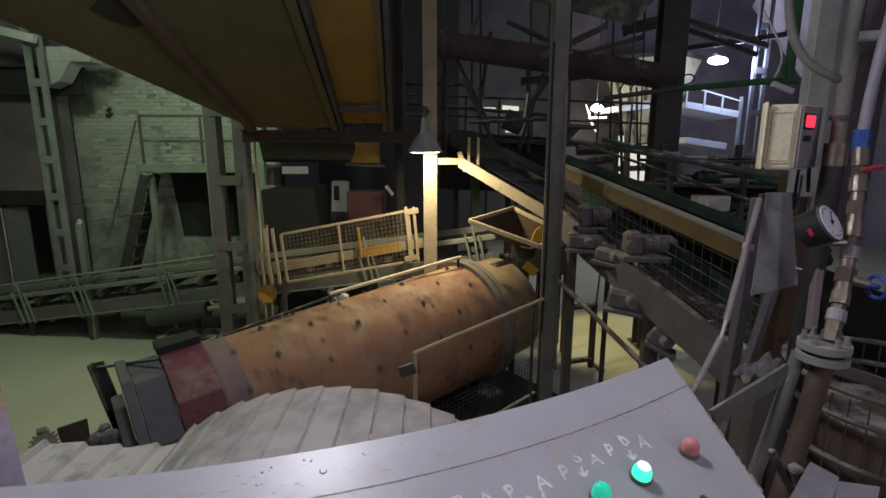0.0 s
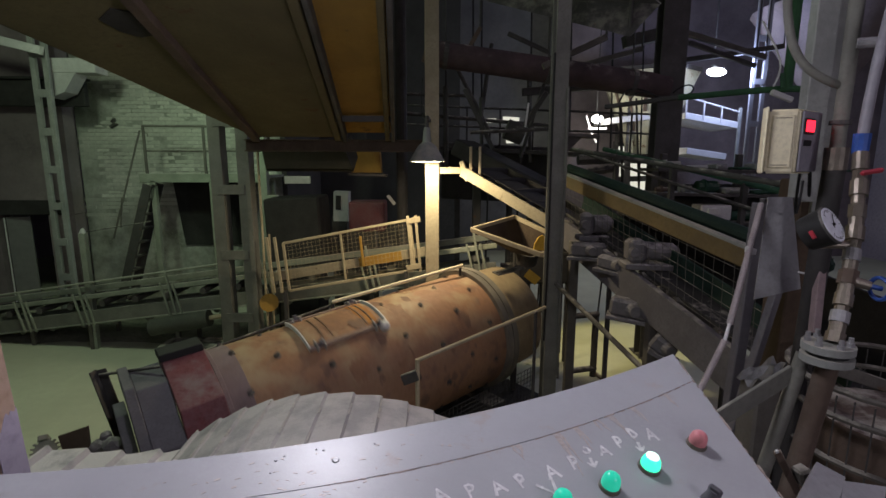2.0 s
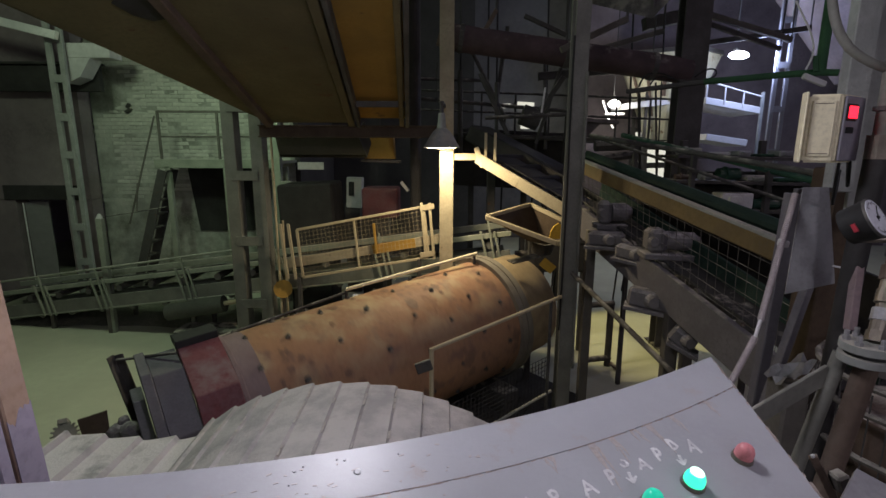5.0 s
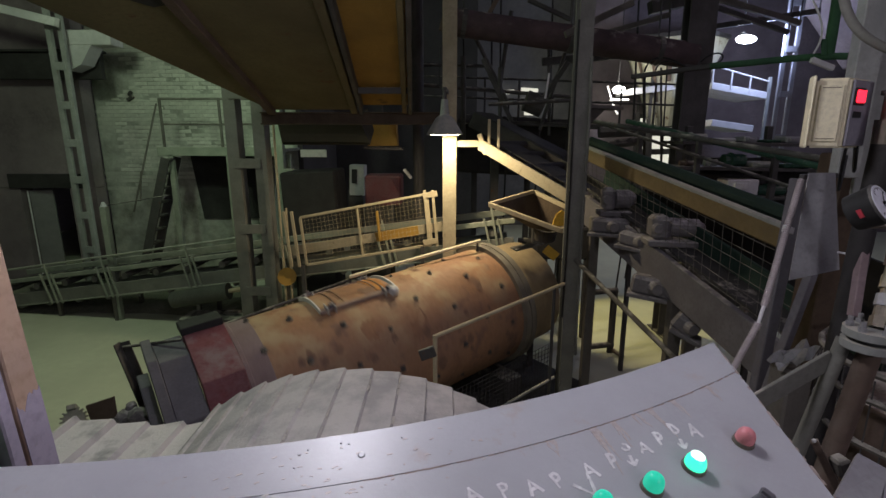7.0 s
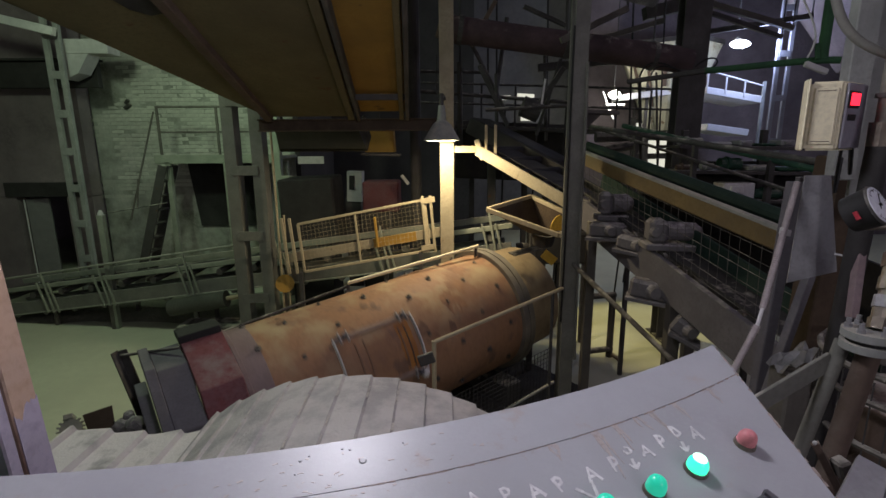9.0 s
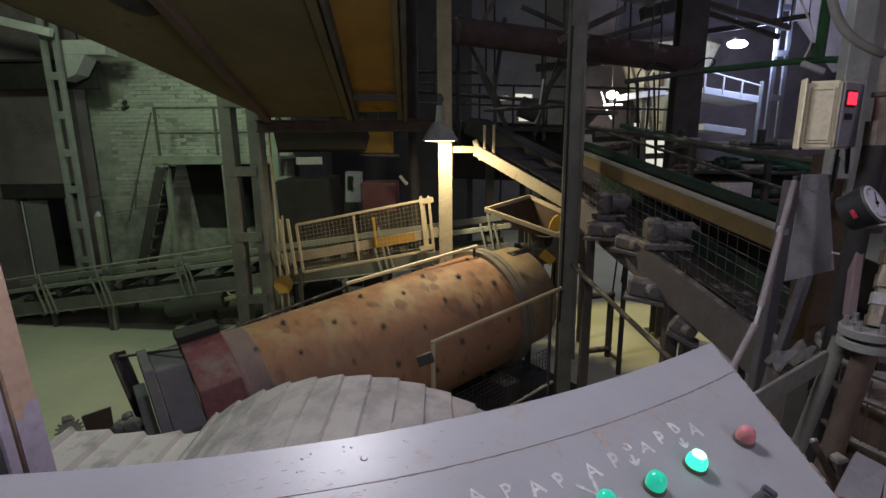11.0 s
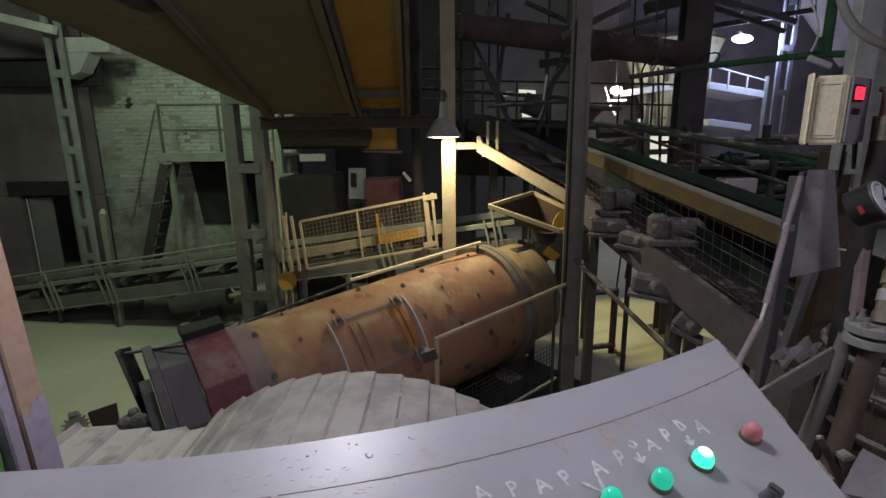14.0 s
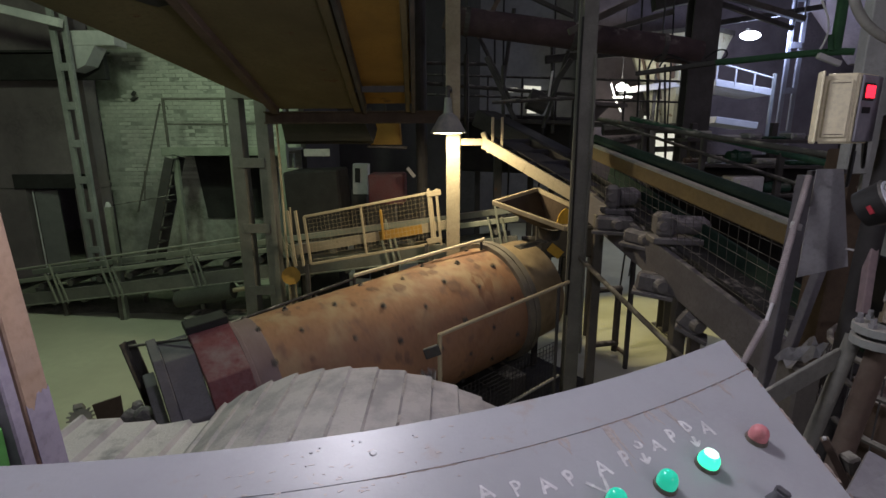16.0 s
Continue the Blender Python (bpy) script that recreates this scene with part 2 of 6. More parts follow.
M_SPILL = surface("dark_spillage", (0.18, 0.18, 0.14), (0.27, 0.27, 0.21), 0.95, 0, 2, 20, 0.8)
M_MAUVEDUST = surface("mauve_grey_dust", (0.25, 0.195, 0.20), (0.20, 0.145, 0.14), 0.9, 0, 4, 50, 0.3)
M_RUST = surface("rust_stain", (0.36, 0.30, 0.265), (0.25, 0.195, 0.165), 0.8, 0, 30, 120, 0.1)
G_RED = glow("red_digits", (1.0, 0.015, 0.035), 3.2)
# glow for the small far panes and in place of a lit wall
G_LITPANEL = glow("lit_pane_and_wall", (1.0, 0.98, 0.82), 0.75)

# ---- builders ----


def thing(name, where, label="", category="", group="", kind=""):
    e = new(name)
    e.empty_display_size = 0.1
    e.location = where
    return tagged(e, label, category, group, kind)


def world_place(ob):
    p = Vector((0, 0, 0))
    while ob:
        p += ob.location
        ob = ob.parent
    return p


def part(name, bm, material, parent=None, label="", local=False, smooth=False):
    """Link a bmesh, made in the hall's coordinates, as one mesh under a thing or part."""
    if parent and not local:
        bmesh.ops.translate(bm, verts=bm.verts, vec=-world_place(parent))
    bmesh.ops.recalc_face_normals(bm, faces=bm.faces)
    me = bpy.data.meshes.new(name)
    if smooth:
        for f in bm.faces:
            f.smooth = True
    bm.to_mesh(me)
    bm.free()
    me.materials.append(material)
    if smooth:
        me.set_sharp_from_angle(angle=radians(40))
    ob = new(name, me)
    ob.parent = parent
    return tagged(ob, label)


def turn_to(d, up=(0, 0, 1)):
    """Axes with x along d and z near up."""
    x = Vector(d).normalized()
    z = Vector(up)
    if abs(x.dot(z)) > 0.999:
        z = Vector((0, 1, 0))
    y = z.cross(x).normalized()
    z = x.cross(y)
    return Matrix((x, y, z)).transposed().to_4x4()


def block(bm, p, q, w, h, bevel=0.0, up=(0, 0, 1)):
    """A bar from p to q, w wide and h high, its edges bevelled."""
    p, q = Vector(p), Vector(q)
    made = bmesh.ops.create_cube(bm, size=1)["verts"]
    m = Matrix.Translation((p + q) / 2) @ turn_to(q - p, up) @ Matrix.Diagonal(((q - p).length, w, h, 1))
    bmesh.ops.transform(bm, matrix=m, verts=made)
    if bevel:
        edges = {e for v in made for e in v.link_edges}
        bmesh.ops.bevel(bm, geom=list(edges), offset=bevel, segments=1, affect="EDGES", clamp_overlap=True)
    return bm


def bar(p, q, w, h, bevel=0.006, up=(0, 0, 1)):
    return block(bmesh.new(), p, q, w, h, bevel, up)


def tube(bm, p, q, r, r2=None, seg=12, caps=True):
    p, q = Vector(p), Vector(q)
    made = bmesh.ops.create_cone(bm, cap_ends=caps, segments=seg, radius1=r, radius2=r if r2 is None else r2, depth=(q - p).length)["verts"]
    m = Matrix.Translation((p + q) / 2) @ turn_to(q - p) @ Matrix.Rotation(radians(90), 4, "Y")
    bmesh.ops.transform(bm, matrix=m, verts=made)
    return bm


def pipe(p, q, r, r2=None, seg=12, caps=True):
    return tube(bmesh.new(), p, q, r, r2, seg, caps)


def sweep(bm, points, r, seg=8):
    """A round hose through the points."""
    rings = []
    for i, p in enumerate(points):
        d = Vector(points[min(i + 1, len(points) - 1)]) - Vector(points[max(i - 1, 0)])
        m = Matrix.Translation(p) @ turn_to(d, (0.13, 0.2, 0.97))
        rings.append([bm.verts.new(m @ Vector((0, r * math.cos(a), r * math.sin(a)))) for a in (2 * math.pi * k / seg for k in range(seg))])
    for a, b in zip(rings, rings[1:]):
        for k in range(seg):
            bm.faces.new((a[k], a[(k + 1) % seg], b[(k + 1) % seg], b[k]))
    bm.faces.new(rings[0])
    bm.faces.new(rings[-1][::-1])
    return bm


def curve_points(a, b, c, d, n=14):
    a, b, c, d = map(Vector, (a, b, c, d))
    return [a * (1 - t) ** 3 + b * 3 * t * (1 - t) ** 2 + c * 3 * t * t * (1 - t) + d * t ** 3 for t in (i / n for i in range(n + 1))]


def sheet(corners, thick):
    """A flat plate over the given corners, of that thickness below them."""
    bm = bmesh.new()
    f = bm.faces.new([bm.verts.new(c) for c in corners])
    f.normal_update()
    n = f.normal.copy()
    out = bmesh.ops.extrude_face_region(bm, geom=[f])
    bmesh.ops.translate(bm, verts=[v for v in out["geom"] if isinstance(v, bmesh.types.BMVert)], vec=-n * thick)
    return bm


def grid_wires(bm, a, b, c, d, nu, nv, r):
    """Wire mesh over the four-sided field a b c d (a to b along, a to d up)."""
    a, b, c, d = map(Vector, (a, b, c, d))
    for i in range(nu + 1):
        t = i / nu
        tube(bm, a.lerp(b, t), d.lerp(c, t), r, seg=4, caps=False)
    for j in range(nv + 1):
        t = j / nv
        tube(bm, a.lerp(d, t), b.lerp(c, t), r, seg=4, caps=False)
    return bm

# ---- the hall ----
part("floor", sheet([(-12, -4, 0), (14, -4, 0), (14, 18, 0), (-12, 18, 0)], 0.2), M_FLOOR)
tagged(bpy.data.objects["floor"], "dusty pale concrete factory floor", "floor", "", "structure")


def wall_slab(name, p, q, z0, z1, thick, material, label):
    w = part(name, bar((p[0], p[1], (z0 + z1) / 2), (q[0], q[1], (z0 + z1) / 2), thick, z1 - z0, 0), material)
    return tagged(w, label, "wall", "", "structure")


wall_slab("wall_north", (-12, 18.1), (14, 18.1), 0, 9, 0.2, M_DARKWALL, "dark sooty far wall of the factory hall")
wall_slab("wall_east", (14.1, -4), (14.1, 18), 0, 9, 0.2, M_BOUNCEWASH, "unseen pale side wall of the factory hall, bouncing fill light")
wall_slab("wall_west", (-12.1, -4), (-12.1, 18), 0, 9, 0.2, M_BOUNCEWASH, "unseen pale side wall of the factory hall, bouncing fill light")
wall_slab("wall_south", (-12, -4.1), (14, -4.1), 0, 9, 0.2, M_BOUNCEWASH, "unseen pale wall behind the control desk, bouncing fill light")
wall_brick = wall_slab("wall_brick", (-6.95, 10.33), (-2.95, 10.33), 0, 8.95, 0.3, M_MORTAR, "whitewashed brick wall under greenish lamp light")
# roof slabs round an unseen opening, added to let fill light in
for x0, x1, y0, y1 in ((-12, 3.0, -4, 4.5), (10, 14, -4, 4.5), (-12, 14, 4.5, 18)):
    roof_slab = part("ceiling", sheet([(x0, y0, 9.2), (x1, y0, 9.2), (x1, y1, 9.2), (x0, y1, 9.2)], 0.2), M_BOUNCEWASH)
    tagged(roof_slab, "unseen pale ceiling of the factory hall, bouncing fill light", "ceiling", "", "structure")

# the grey end bay beside the brick wall, with a doorway
wall_grey = thing("wall_grey", (-9, 9.65, 0), "grey plastered wall bay with a dark doorway", "wall", "", "structure")
part("wall_panel", bar((-12, 9.7, 5.4), (-6.75, 9.7, 5.4), 0.3, 6.9, 0), M_PLASTER, wall_grey)
part("wall_panel", bar((-12, 9.7, 0.97), (-8.22, 9.7, 0.97), 0.3, 1.94, 0), M_PLASTER, wall_grey)
part("wall_panel", bar((-7.25, 9.7, 0.97), (-6.75, 9.7, 0.97), 0.3, 1.94, 0), M_PLASTER, wall_grey)
part("lintel", bar((-8.4, 9.53, 2.08), (-6.9, 9.53, 2.08), 0.05, 0.28, 0.01), M_NEARBLACK, wall_grey)
door_leaf = thing("door_1", (-7.8, 9.5, 0), "pale half-open metal door in the doorway", "door", "", "structure")
part("door_leaf", bar((-8.10, 9.62, 0.95), (-7.72, 9.72, 0.95), 0.05, 1.88, 0.008), M_DIMPLASTER, door_leaf)
part("edge_strip", bar((-8.115, 9.585, 0.15), (-8.115, 9.585, 1.88), 0.02, 0.02, 0.002, (1, 0, 0)), M_WHITE, door_leaf, "pale worn door edge")

# ---- steel columns ----


def lattice_column(name, a, b, z0, z1, leg, deep, step, material, label, first=0.25):
    """Two legs at a and b, joined by batten plates at even steps."""
    mid = ((a[0] + b[0]) / 2, (a[1] + b[1]) / 2, z0)
    col = thing(name, mid, label, "column")
    for p in (a, b):
        part("leg", bar((p[0], p[1], z0), (p[0], p[1], z1), deep, leg, 0.006, (1, 0, 0)), material, col)
    z = z0 + first
    while z < z1 - 0.1:
        part("batten", bar((a[0], a[1] - deep / 2 - 0.004, z), (b[0], b[1] - deep / 2 - 0.004, z), 0.012, 0.125, 0.002), material, col)
        z += step
    return col


lattice_column("lattice_column", (-6.40, 8.55), (-6.20, 8.55), 0, 8.9, 0.085, 0.07, 0.62, M_GREYSTEEL, "tall grey lattice steel column by the brick wall", 0.33)
lattice_column("lattice_column", (-2.71, 6.55), (-2.36, 6.55), 0, 8.9, 0.16, 0.2, 0.87, M_MIDSTEEL, "green-grey battened steel column beside the conveyor", 0.84)
lattice_column("lattice_column", (7.18, 10.95), (7.42, 10.95), 0, 8.9, 0.085, 0.06, 0.9, M_PALESTEEL, "white battened steel column under the cold floodlight", 0.2)


def plain_column(where, w, d, z1, material, label, z0=0):
    col = thing("steel_column", (*where, z0), label, "column")
    x, y = where
    part("web", bar((x, y, z0), (x, y, z1), d - 0.04, 0.02, 0, (1, 0, 0)), material, col)
    for s in (-1, 1):
        part("flange", bar((x, y + s * (d / 2 - 0.012), z0), (x, y + s * (d / 2 - 0.012), z1), 0.024, w, 0.004, (1, 0, 0)), material, col)
    part("base_plate", bar((x, y, z0 + 0.012), (x, y, z0 + 0.03), w * 1.6, d * 1.6, 0.002, (1, 0, 0)), material, col)
    return col


rear_post = thing("rear_post", (-2.92, 9.0, 0), "pale green-lit steel post behind the conveyor", "post")
part("post_body", bar((-2.92, 9.0, 0), (-2.92, 9.0, 8.9), 0.14, 0.12, 0.006, (1, 0, 0)), M_CONVEYOR, rear_post)
for z in (1.75, 2.3, 2.85):
    part("cleat", bar((-2.86, 8.95, z), (-2.68, 8.95, z), 0.10, 0.10, 0.006), M_CONVEYOR, rear_post)
plain_column((0.09, 5.98), 0.165, 0.17, 8.9, M_COLUMN, "cream steel column lit brightly by a shaded lamp")
plain_column((1.255, 4.6), 0.13, 0.17, 8.9, M_MIDSTEEL, "dusty grey steel column beside the inclined conveyor")
col_shelf = thing("column_bracket", (1.3, 4.62, 3.2), "dark steel bracket plate on the grey column", "bracket")
part("bracket_plate", bar((1.26, 4.70, 3.20), (1.72, 4.95, 3.19), 0.16, 0.035, 0.004), M_DIMSTEEL, col_shelf)
part("gusset", sheet([(1.33, 4.72, 3.18), (1.56, 4.84, 3.18), (1.33, 4.72, 2.98)], 0.012), M_DIMSTEEL, col_shelf)
plain_column((3.42, 7.0), 0.36, 0.22, 8.9, M_DARKSTEEL, "thick dark steel column in the hall")

# ---- the rotating drum ----
DRUM_AT = (-1.354, 4.05, 0.768)
DRUM_AXIS = Vector((0.7967, 0.5956, 0.1031)).normalized()
DRUM_UP = (Vector((0, 0, 1)) - DRUM_AXIS * DRUM_AXIS.z).normalized()
DRUM_SIDE = DRUM_UP.cross(DRUM_AXIS).normalized()
DRUM_R = 0.66
# local x runs along the drum, local z up, local y to the far side
DRUM_BASE = Matrix.Translation(DRUM_AT) @ Matrix((DRUM_AXIS, DRUM_SIDE, DRUM_UP)).transposed().to_4x4()
drum = thing("rotating_drum", (0, 0, 0), "rust-brown rotating steel mill drum with rows of liner bolts", "mill drum")


def on_drum(x, angle, r=DRUM_R):
    a = radians(angle)
    return Vector((x, r * math.sin(a), r * math.cos(a)))


def lathe(bm, profile, seg=72):
    rings = [[bm.verts.new(on_drum(x, 360 * k / seg, r)) for k in range(seg)] for x, r in profile]
    for a, b in zip(rings, rings[1:]):
        for k in range(seg):
            bm.faces.new((a[k], a[(k + 1) % seg], b[(k + 1) % seg], b[k]))
    return bm


part("shell", lathe(bmesh.new(), [(-0.6, 0.3), (-0.6, DRUM_R), (-0.35, DRUM_R), (0.6, DRUM_R), (1.5, DRUM_R), (2.33, DRUM_R)]), M_DRUM, drum, local=True, smooth=True)
part("end_flange", lathe(bmesh.new(), [(2.30, DRUM_R - 0.02), (2.30, DRUM_R + 0.05), (2.37, DRUM_R + 0.05), (2.37, DRUM_R + 0.03), (2.385, DRUM_R + 0.03), (2.385, DRUM_R + 0.05), (2.45, DRUM_R + 0.05), (2.45, 0.3)]), M_FLANGE, drum, "dark bolted end flange", True, True)
part("end_shell", lathe(bmesh.new(), [(2.44, 0.62), (2.95, 0.60), (3.02, 0.54), (3.05, 0.25)]), M_TANDUST, drum, local=True, smooth=True)

part("dusty_band", lathe(bmesh.new(), [(-0.45, DRUM_R + 0.002), (-0.27, DRUM_R + 0.002), (-0.265, DRUM_R - 0.004)]), M_MAUVEDUST, drum, "band greyed by dust", True, True)
bolt_mesh = None


def drum_bolt(x, angle, size=1.0):
    """A square washer with a nut and the end of a bolt, shared by all."""
    global bolt_mesh
    if bolt_mesh is None:
        bm = bmesh.new()
        tube(bm, (0, 0, -0.005), (0, 0, 0.012), 0.034, 0.030, 8)
        tube(bm, (0, 0, 0.012), (0, 0, 0.030), 0.020, None, 6)
        tube(bm, (0, 0, 0.030), (0, 0, 0.040), 0.010, None, 6)
        ob = part("liner_bolt", bm, M_DARKSTEEL, drum, local=True)
        bolt_mesh = ob.data
    else:
        ob = new("liner_bolt", bolt_mesh)
        ob.parent = drum
    ob.matrix_basis = Matrix.Translation(on_drum(x, angle)) @ Matrix.Rotation(-radians(angle), 4, "X") @ Matrix.Scale(size, 4)
    return ob


rng = random.Random(5)
for i, x in enumerate((-0.28, 0.02, 0.4, 0.78, 1.16, 1.5, 1.82, 2.14)):
    n = 10
    for k in range(n):
        ang = 360 * k / n + (18 if i % 2 else 0) + rng.uniform(-3, 3)
        near_hatch = 0.2 < x < 1.15 and abs((ang + 180) % 360 - 180) < 28
        if not near_hatch:
            drum_bolt(x, ang, rng.uniform(0.6, 0.95))
# dark greasy stains with ragged edges beside the bolts
stain_rng = random.Random(17)
for k in range(60):
    x0, a0 = stain_rng.uniform(-0.3, 2.3), stain_rng.uniform(0, 360)
    for blob in range(stain_rng.randint(1, 3)):
        bm = bmesh.new()
        size = stain_rng.uniform(0.014, 0.05) * (1.25 if x0 > 0.9 else 0.8)
        bx, ba = x0 + stain_rng.uniform(-0.07, 0.07), a0 + stain_rng.uniform(-7, 7)
        ring = []
        for i in range(20):
            w = 2 * math.pi * i / 20
            r = size * (1 + 0.55 * noise.noise((math.cos(w) * 1.4 + k, math.sin(w) * 1.4, blob * 3.0)) + stain_rng.uniform(-0.10, 0.10))
            ring.append(bm.verts.new(on_drum(bx + 0.9 * r * math.cos(w), ba + math.degrees(1.2 * r * math.sin(w) / DRUM_R), DRUM_R + 0.003 + blob * 0.0008)))
        mid = bm.verts.new(on_drum(bx, ba, DRUM_R + 0.004 + blob * 0.0008))
        for i in range(20):
            bm.faces.new((mid, ring[i], ring[(i + 1) % 20]))
        part("grease_stain", bm, M_STAIN, drum, "ragged dark grease stain", True, True)
for k in range(16):
    x0, a0 = stain_rng.uniform(0.2, 2.2), stain_rng.uniform(0, 360)
    bm = bmesh.new()
    size = stain_rng.uniform(0.05, 0.11)
    ring = []
    for i in range(28):
        w = 2 * math.pi * i / 28
        r = size * (1 + 0.8 * noise.noise((math.cos(w) * 1.8 + k * 3, math.sin(w) * 1.8, 9.0)) + stain_rng.uniform(-0.16, 0.16))
        ring.append(bm.verts.new(on_drum(x0 + r * math.cos(w), a0 + math.degrees(1.5 * r * math.sin(w) / DRUM_R), DRUM_R + 0.0025)))
    mid = bm.verts.new(on_drum(x0, a0, DRUM_R + 0.003))
    for i in range(28):
        bm.faces.new((mid, ring[i], ring[(i + 1) % 28]))
    part("dirt_patch", bm, M_DIRT, drum, "ragged patch of brown dirt", True, True)
def arc_band(bm, x, w, a0, a1, r, h, n=12):
    """One curved flat bar round the drum."""
    ring = [[bm.verts.new(on_drum(u, a0 + (a1 - a0) * i / n, v)) for u, v in ((x - w / 2, r), (x + w / 2, r), (x + w / 2, r + h), (x - w / 2, r + h))] for i in range(n + 1)]
    for p, q in zip(ring, ring[1:]):
        for k in range(4):
            bm.faces.new((p[k], p[(k + 1) % 4], q[(k + 1) % 4], q[k]))
    bm.faces.new(ring[0])
    bm.faces.new(ring[-1][::-1])
    return bm


def drum_patch(x0, x1, a0, a1, r, ragged=0.0, seed=0, n=8):
    """A curved sheet on the drum, its outline ragged where asked."""
    bm = bmesh.new()
    rows = []
    for i in range(n + 1):
        row = []
        for j in range(n + 1):
            edge = i in (0, n) or j in (0, n)
            w = ragged * noise.noise((i * 0.9 + seed, j * 0.9, seed * 1.7)) if edge else 0.0
            row.append(bm.verts.new(on_drum(x0 + (x1 - x0) * j / n + w, a0 + (a1 - a0) * i / n + w * 80, r)))
        rows.append(row)
    for p, q in zip(rows, rows[1:]):
        for j in range(n):
            bm.faces.new((p[j], q[j], q[j + 1], p[j + 1]))
    return bm


# the hatch: a curved cover between two thin pale hoops, held by two bars with clamps
hatch = part("hatch", drum_patch(0.30, 1.02, -21, 21, DRUM_R + 0.018), M_DRUM, drum, "rust-brown curved hatch cover with pale worn edges", True, True)
for x in (0.275, 1.045):
    part("hoop", arc_band(bmesh.new(), x, 0.012, -22.4, 22.4, DRUM_R - 0.002, 0.04), M_WHITE, hatch, "thin pale hoop", True)
for a in (-22, 22):
    bm = block(bmesh.new(), on_drum(0.27, a, DRUM_R + 0.018), on_drum(1.05, a, DRUM_R + 0.018), 0.045, 0.032, 0.006, on_drum(0, a, 1))
    clamp_bar = part("clamp_bar", bm, M_DRUMDUST, hatch, "dusty bar along the hatch edge", True)
    for x in (0.37, 0.95):
        bm = bmesh.new()
        for d in (-0.036, 0.036):
            block(bm, on_drum(x + d, a - 4, DRUM_R + 0.03), on_drum(x + d, a + 4, DRUM_R + 0.03), 0.012, 0.06, 0.003, on_drum(0, a, 1))
        part("clamp_lug", bm, M_PALEMETAL, clamp_bar, "pale worn lug plates", True)
        bm = tube(bmesh.new(), on_drum(x - 0.05, a, DRUM_R + 0.045), on_drum(x + 0.05, a, DRUM_R + 0.045), 0.016, None, 8)
        tube(bm, on_drum(x, a, DRUM_R + 0.03), on_drum(x, a, DRUM_R + 0.08), 0.02, None, 6)
        part("clamp_bolt", bm, M_SHEETGREY, clamp_bar, "dark clamp bolt", True)
bm = bmesh.new()
made = bmesh.ops.create_icosphere(bm, subdivisions=2, radius=0.05, matrix=Matrix.Translation(on_drum(1.0, -25, DRUM_R + 0.03)))["verts"]
for v in made:
    v.co += Vector((0.012, 0.010, 0.012)) * noise.noise(v.co * 30)
part("white_lump", bm, M_WHITE, hatch, "lump of white plaster on the clamp", True)
part("cover_patch", drum_patch(0.50, 0.78, -13, 12, DRUM_R + 0.021, 0.03, 2), M_DIRT, hatch, "dark square of dirt on the cover", True, True)
part("cover_patch", drum_patch(0.72, 0.86, -19, -8, DRUM_R + 0.0225, 0.03, 5), M_STAIN, hatch, "greasy spot on the cover", True, True)
part("cover_patch", drum_patch(0.84, 0.98, -18, 18, DRUM_R + 0.022, 0.03, 7), M_RUSTORANGE, hatch, "orange rust on the cover", True, True)
for x, w, m in ((0.44, 0.014, M_STAIN), (0.52, 0.012, M_STAIN), (0.87, 0.016, M_STAIN), (0.93, 0.01, M_DARKSTEEL)):
    part("cover_strip", arc_band(bmesh.new(), x, w, -17, 15, DRUM_R + 0.019, 0.008), m, hatch, "worn strip across the hatch cover", True)

# ---- red guard over the drum's near end ----


def arc_guard(g, name, x0, x1, r0, r1, angles, material, label=""):
    """A faceted hood round the drum's axis through the given angles."""
    bm = bmesh.new()
    ring = []
    for a in angles:
        ring.append([bm.verts.new(DRUM_BASE @ on_drum(x, a, r)) for x, r in ((x0, r0), (x0, r1), (x1, r1), (x1, r0))])
    for p, q in zip(ring, ring[1:]):
        for k in range(4):
            bm.faces.new((p[k], p[(k + 1) % 4], q[(k + 1) % 4], q[k]))
    bm.faces.new(ring[0])
    bm.faces.new(ring[-1][::-1])
    bmesh.ops.bevel(bm, geom=bm.edges[:], offset=0.006, segments=1, affect="EDGES")
    return part(name, bm, material, g, label)


guard = thing("gear_guard", DRUM_BASE @ Vector((-0.63, 0, -0.7)), "dusty red painted gear guard over the drum end", "machine guard")
arc_guard(guard, "hood", -0.77, -0.47, 0.66, 0.75, (-150, -115, -85, -45, -6, 4), M_RED)
bm = bmesh.new()
block(bm, DRUM_BASE @ Vector((-0.78, 0.02, 0.775)), DRUM_BASE @ Vector((-0.47, 0.02, 0.775)), 0.20, 0.06, 0.006, DRUM_UP)
part("rubber_cap", bm, M_BLACK, guard, "black rubber cap")
arc_guard(guard, "collar", -0.468, -0.43, 0.64, 0.70, tuple(range(-150, 46, 12)), M_MAUVEDUST, "dusty seal ring")
end_guard = thing("end_guard", DRUM_BASE @ Vector((-0.9, 0, -0.7)), "dusty grey sheet steel guard beside the red one", "machine guard")
arc_guard(end_guard, "sheet", -0.98, -0.772, 0.60, 0.70, (-150, -110, -62, -20, 10), M_SHEETGREY)
arc_guard(end_guard, "edge_flange", -1.05, -0.982, 0.60, 0.74, (-150, -110, -62, -20, 10), M_SHEETGREY)
arc_guard(end_guard, "inner_panel", -1.13, -1.052, 0.45, 0.52, (-150, -110, -62, -20, 0), M_SHEETGREY)

# slab added to paint the drum's shade onto the floor
bed = thing("under_drum_shade", (0.1, 5.1, 0), "near-black slab standing for the shade under the drum", "machine bed")
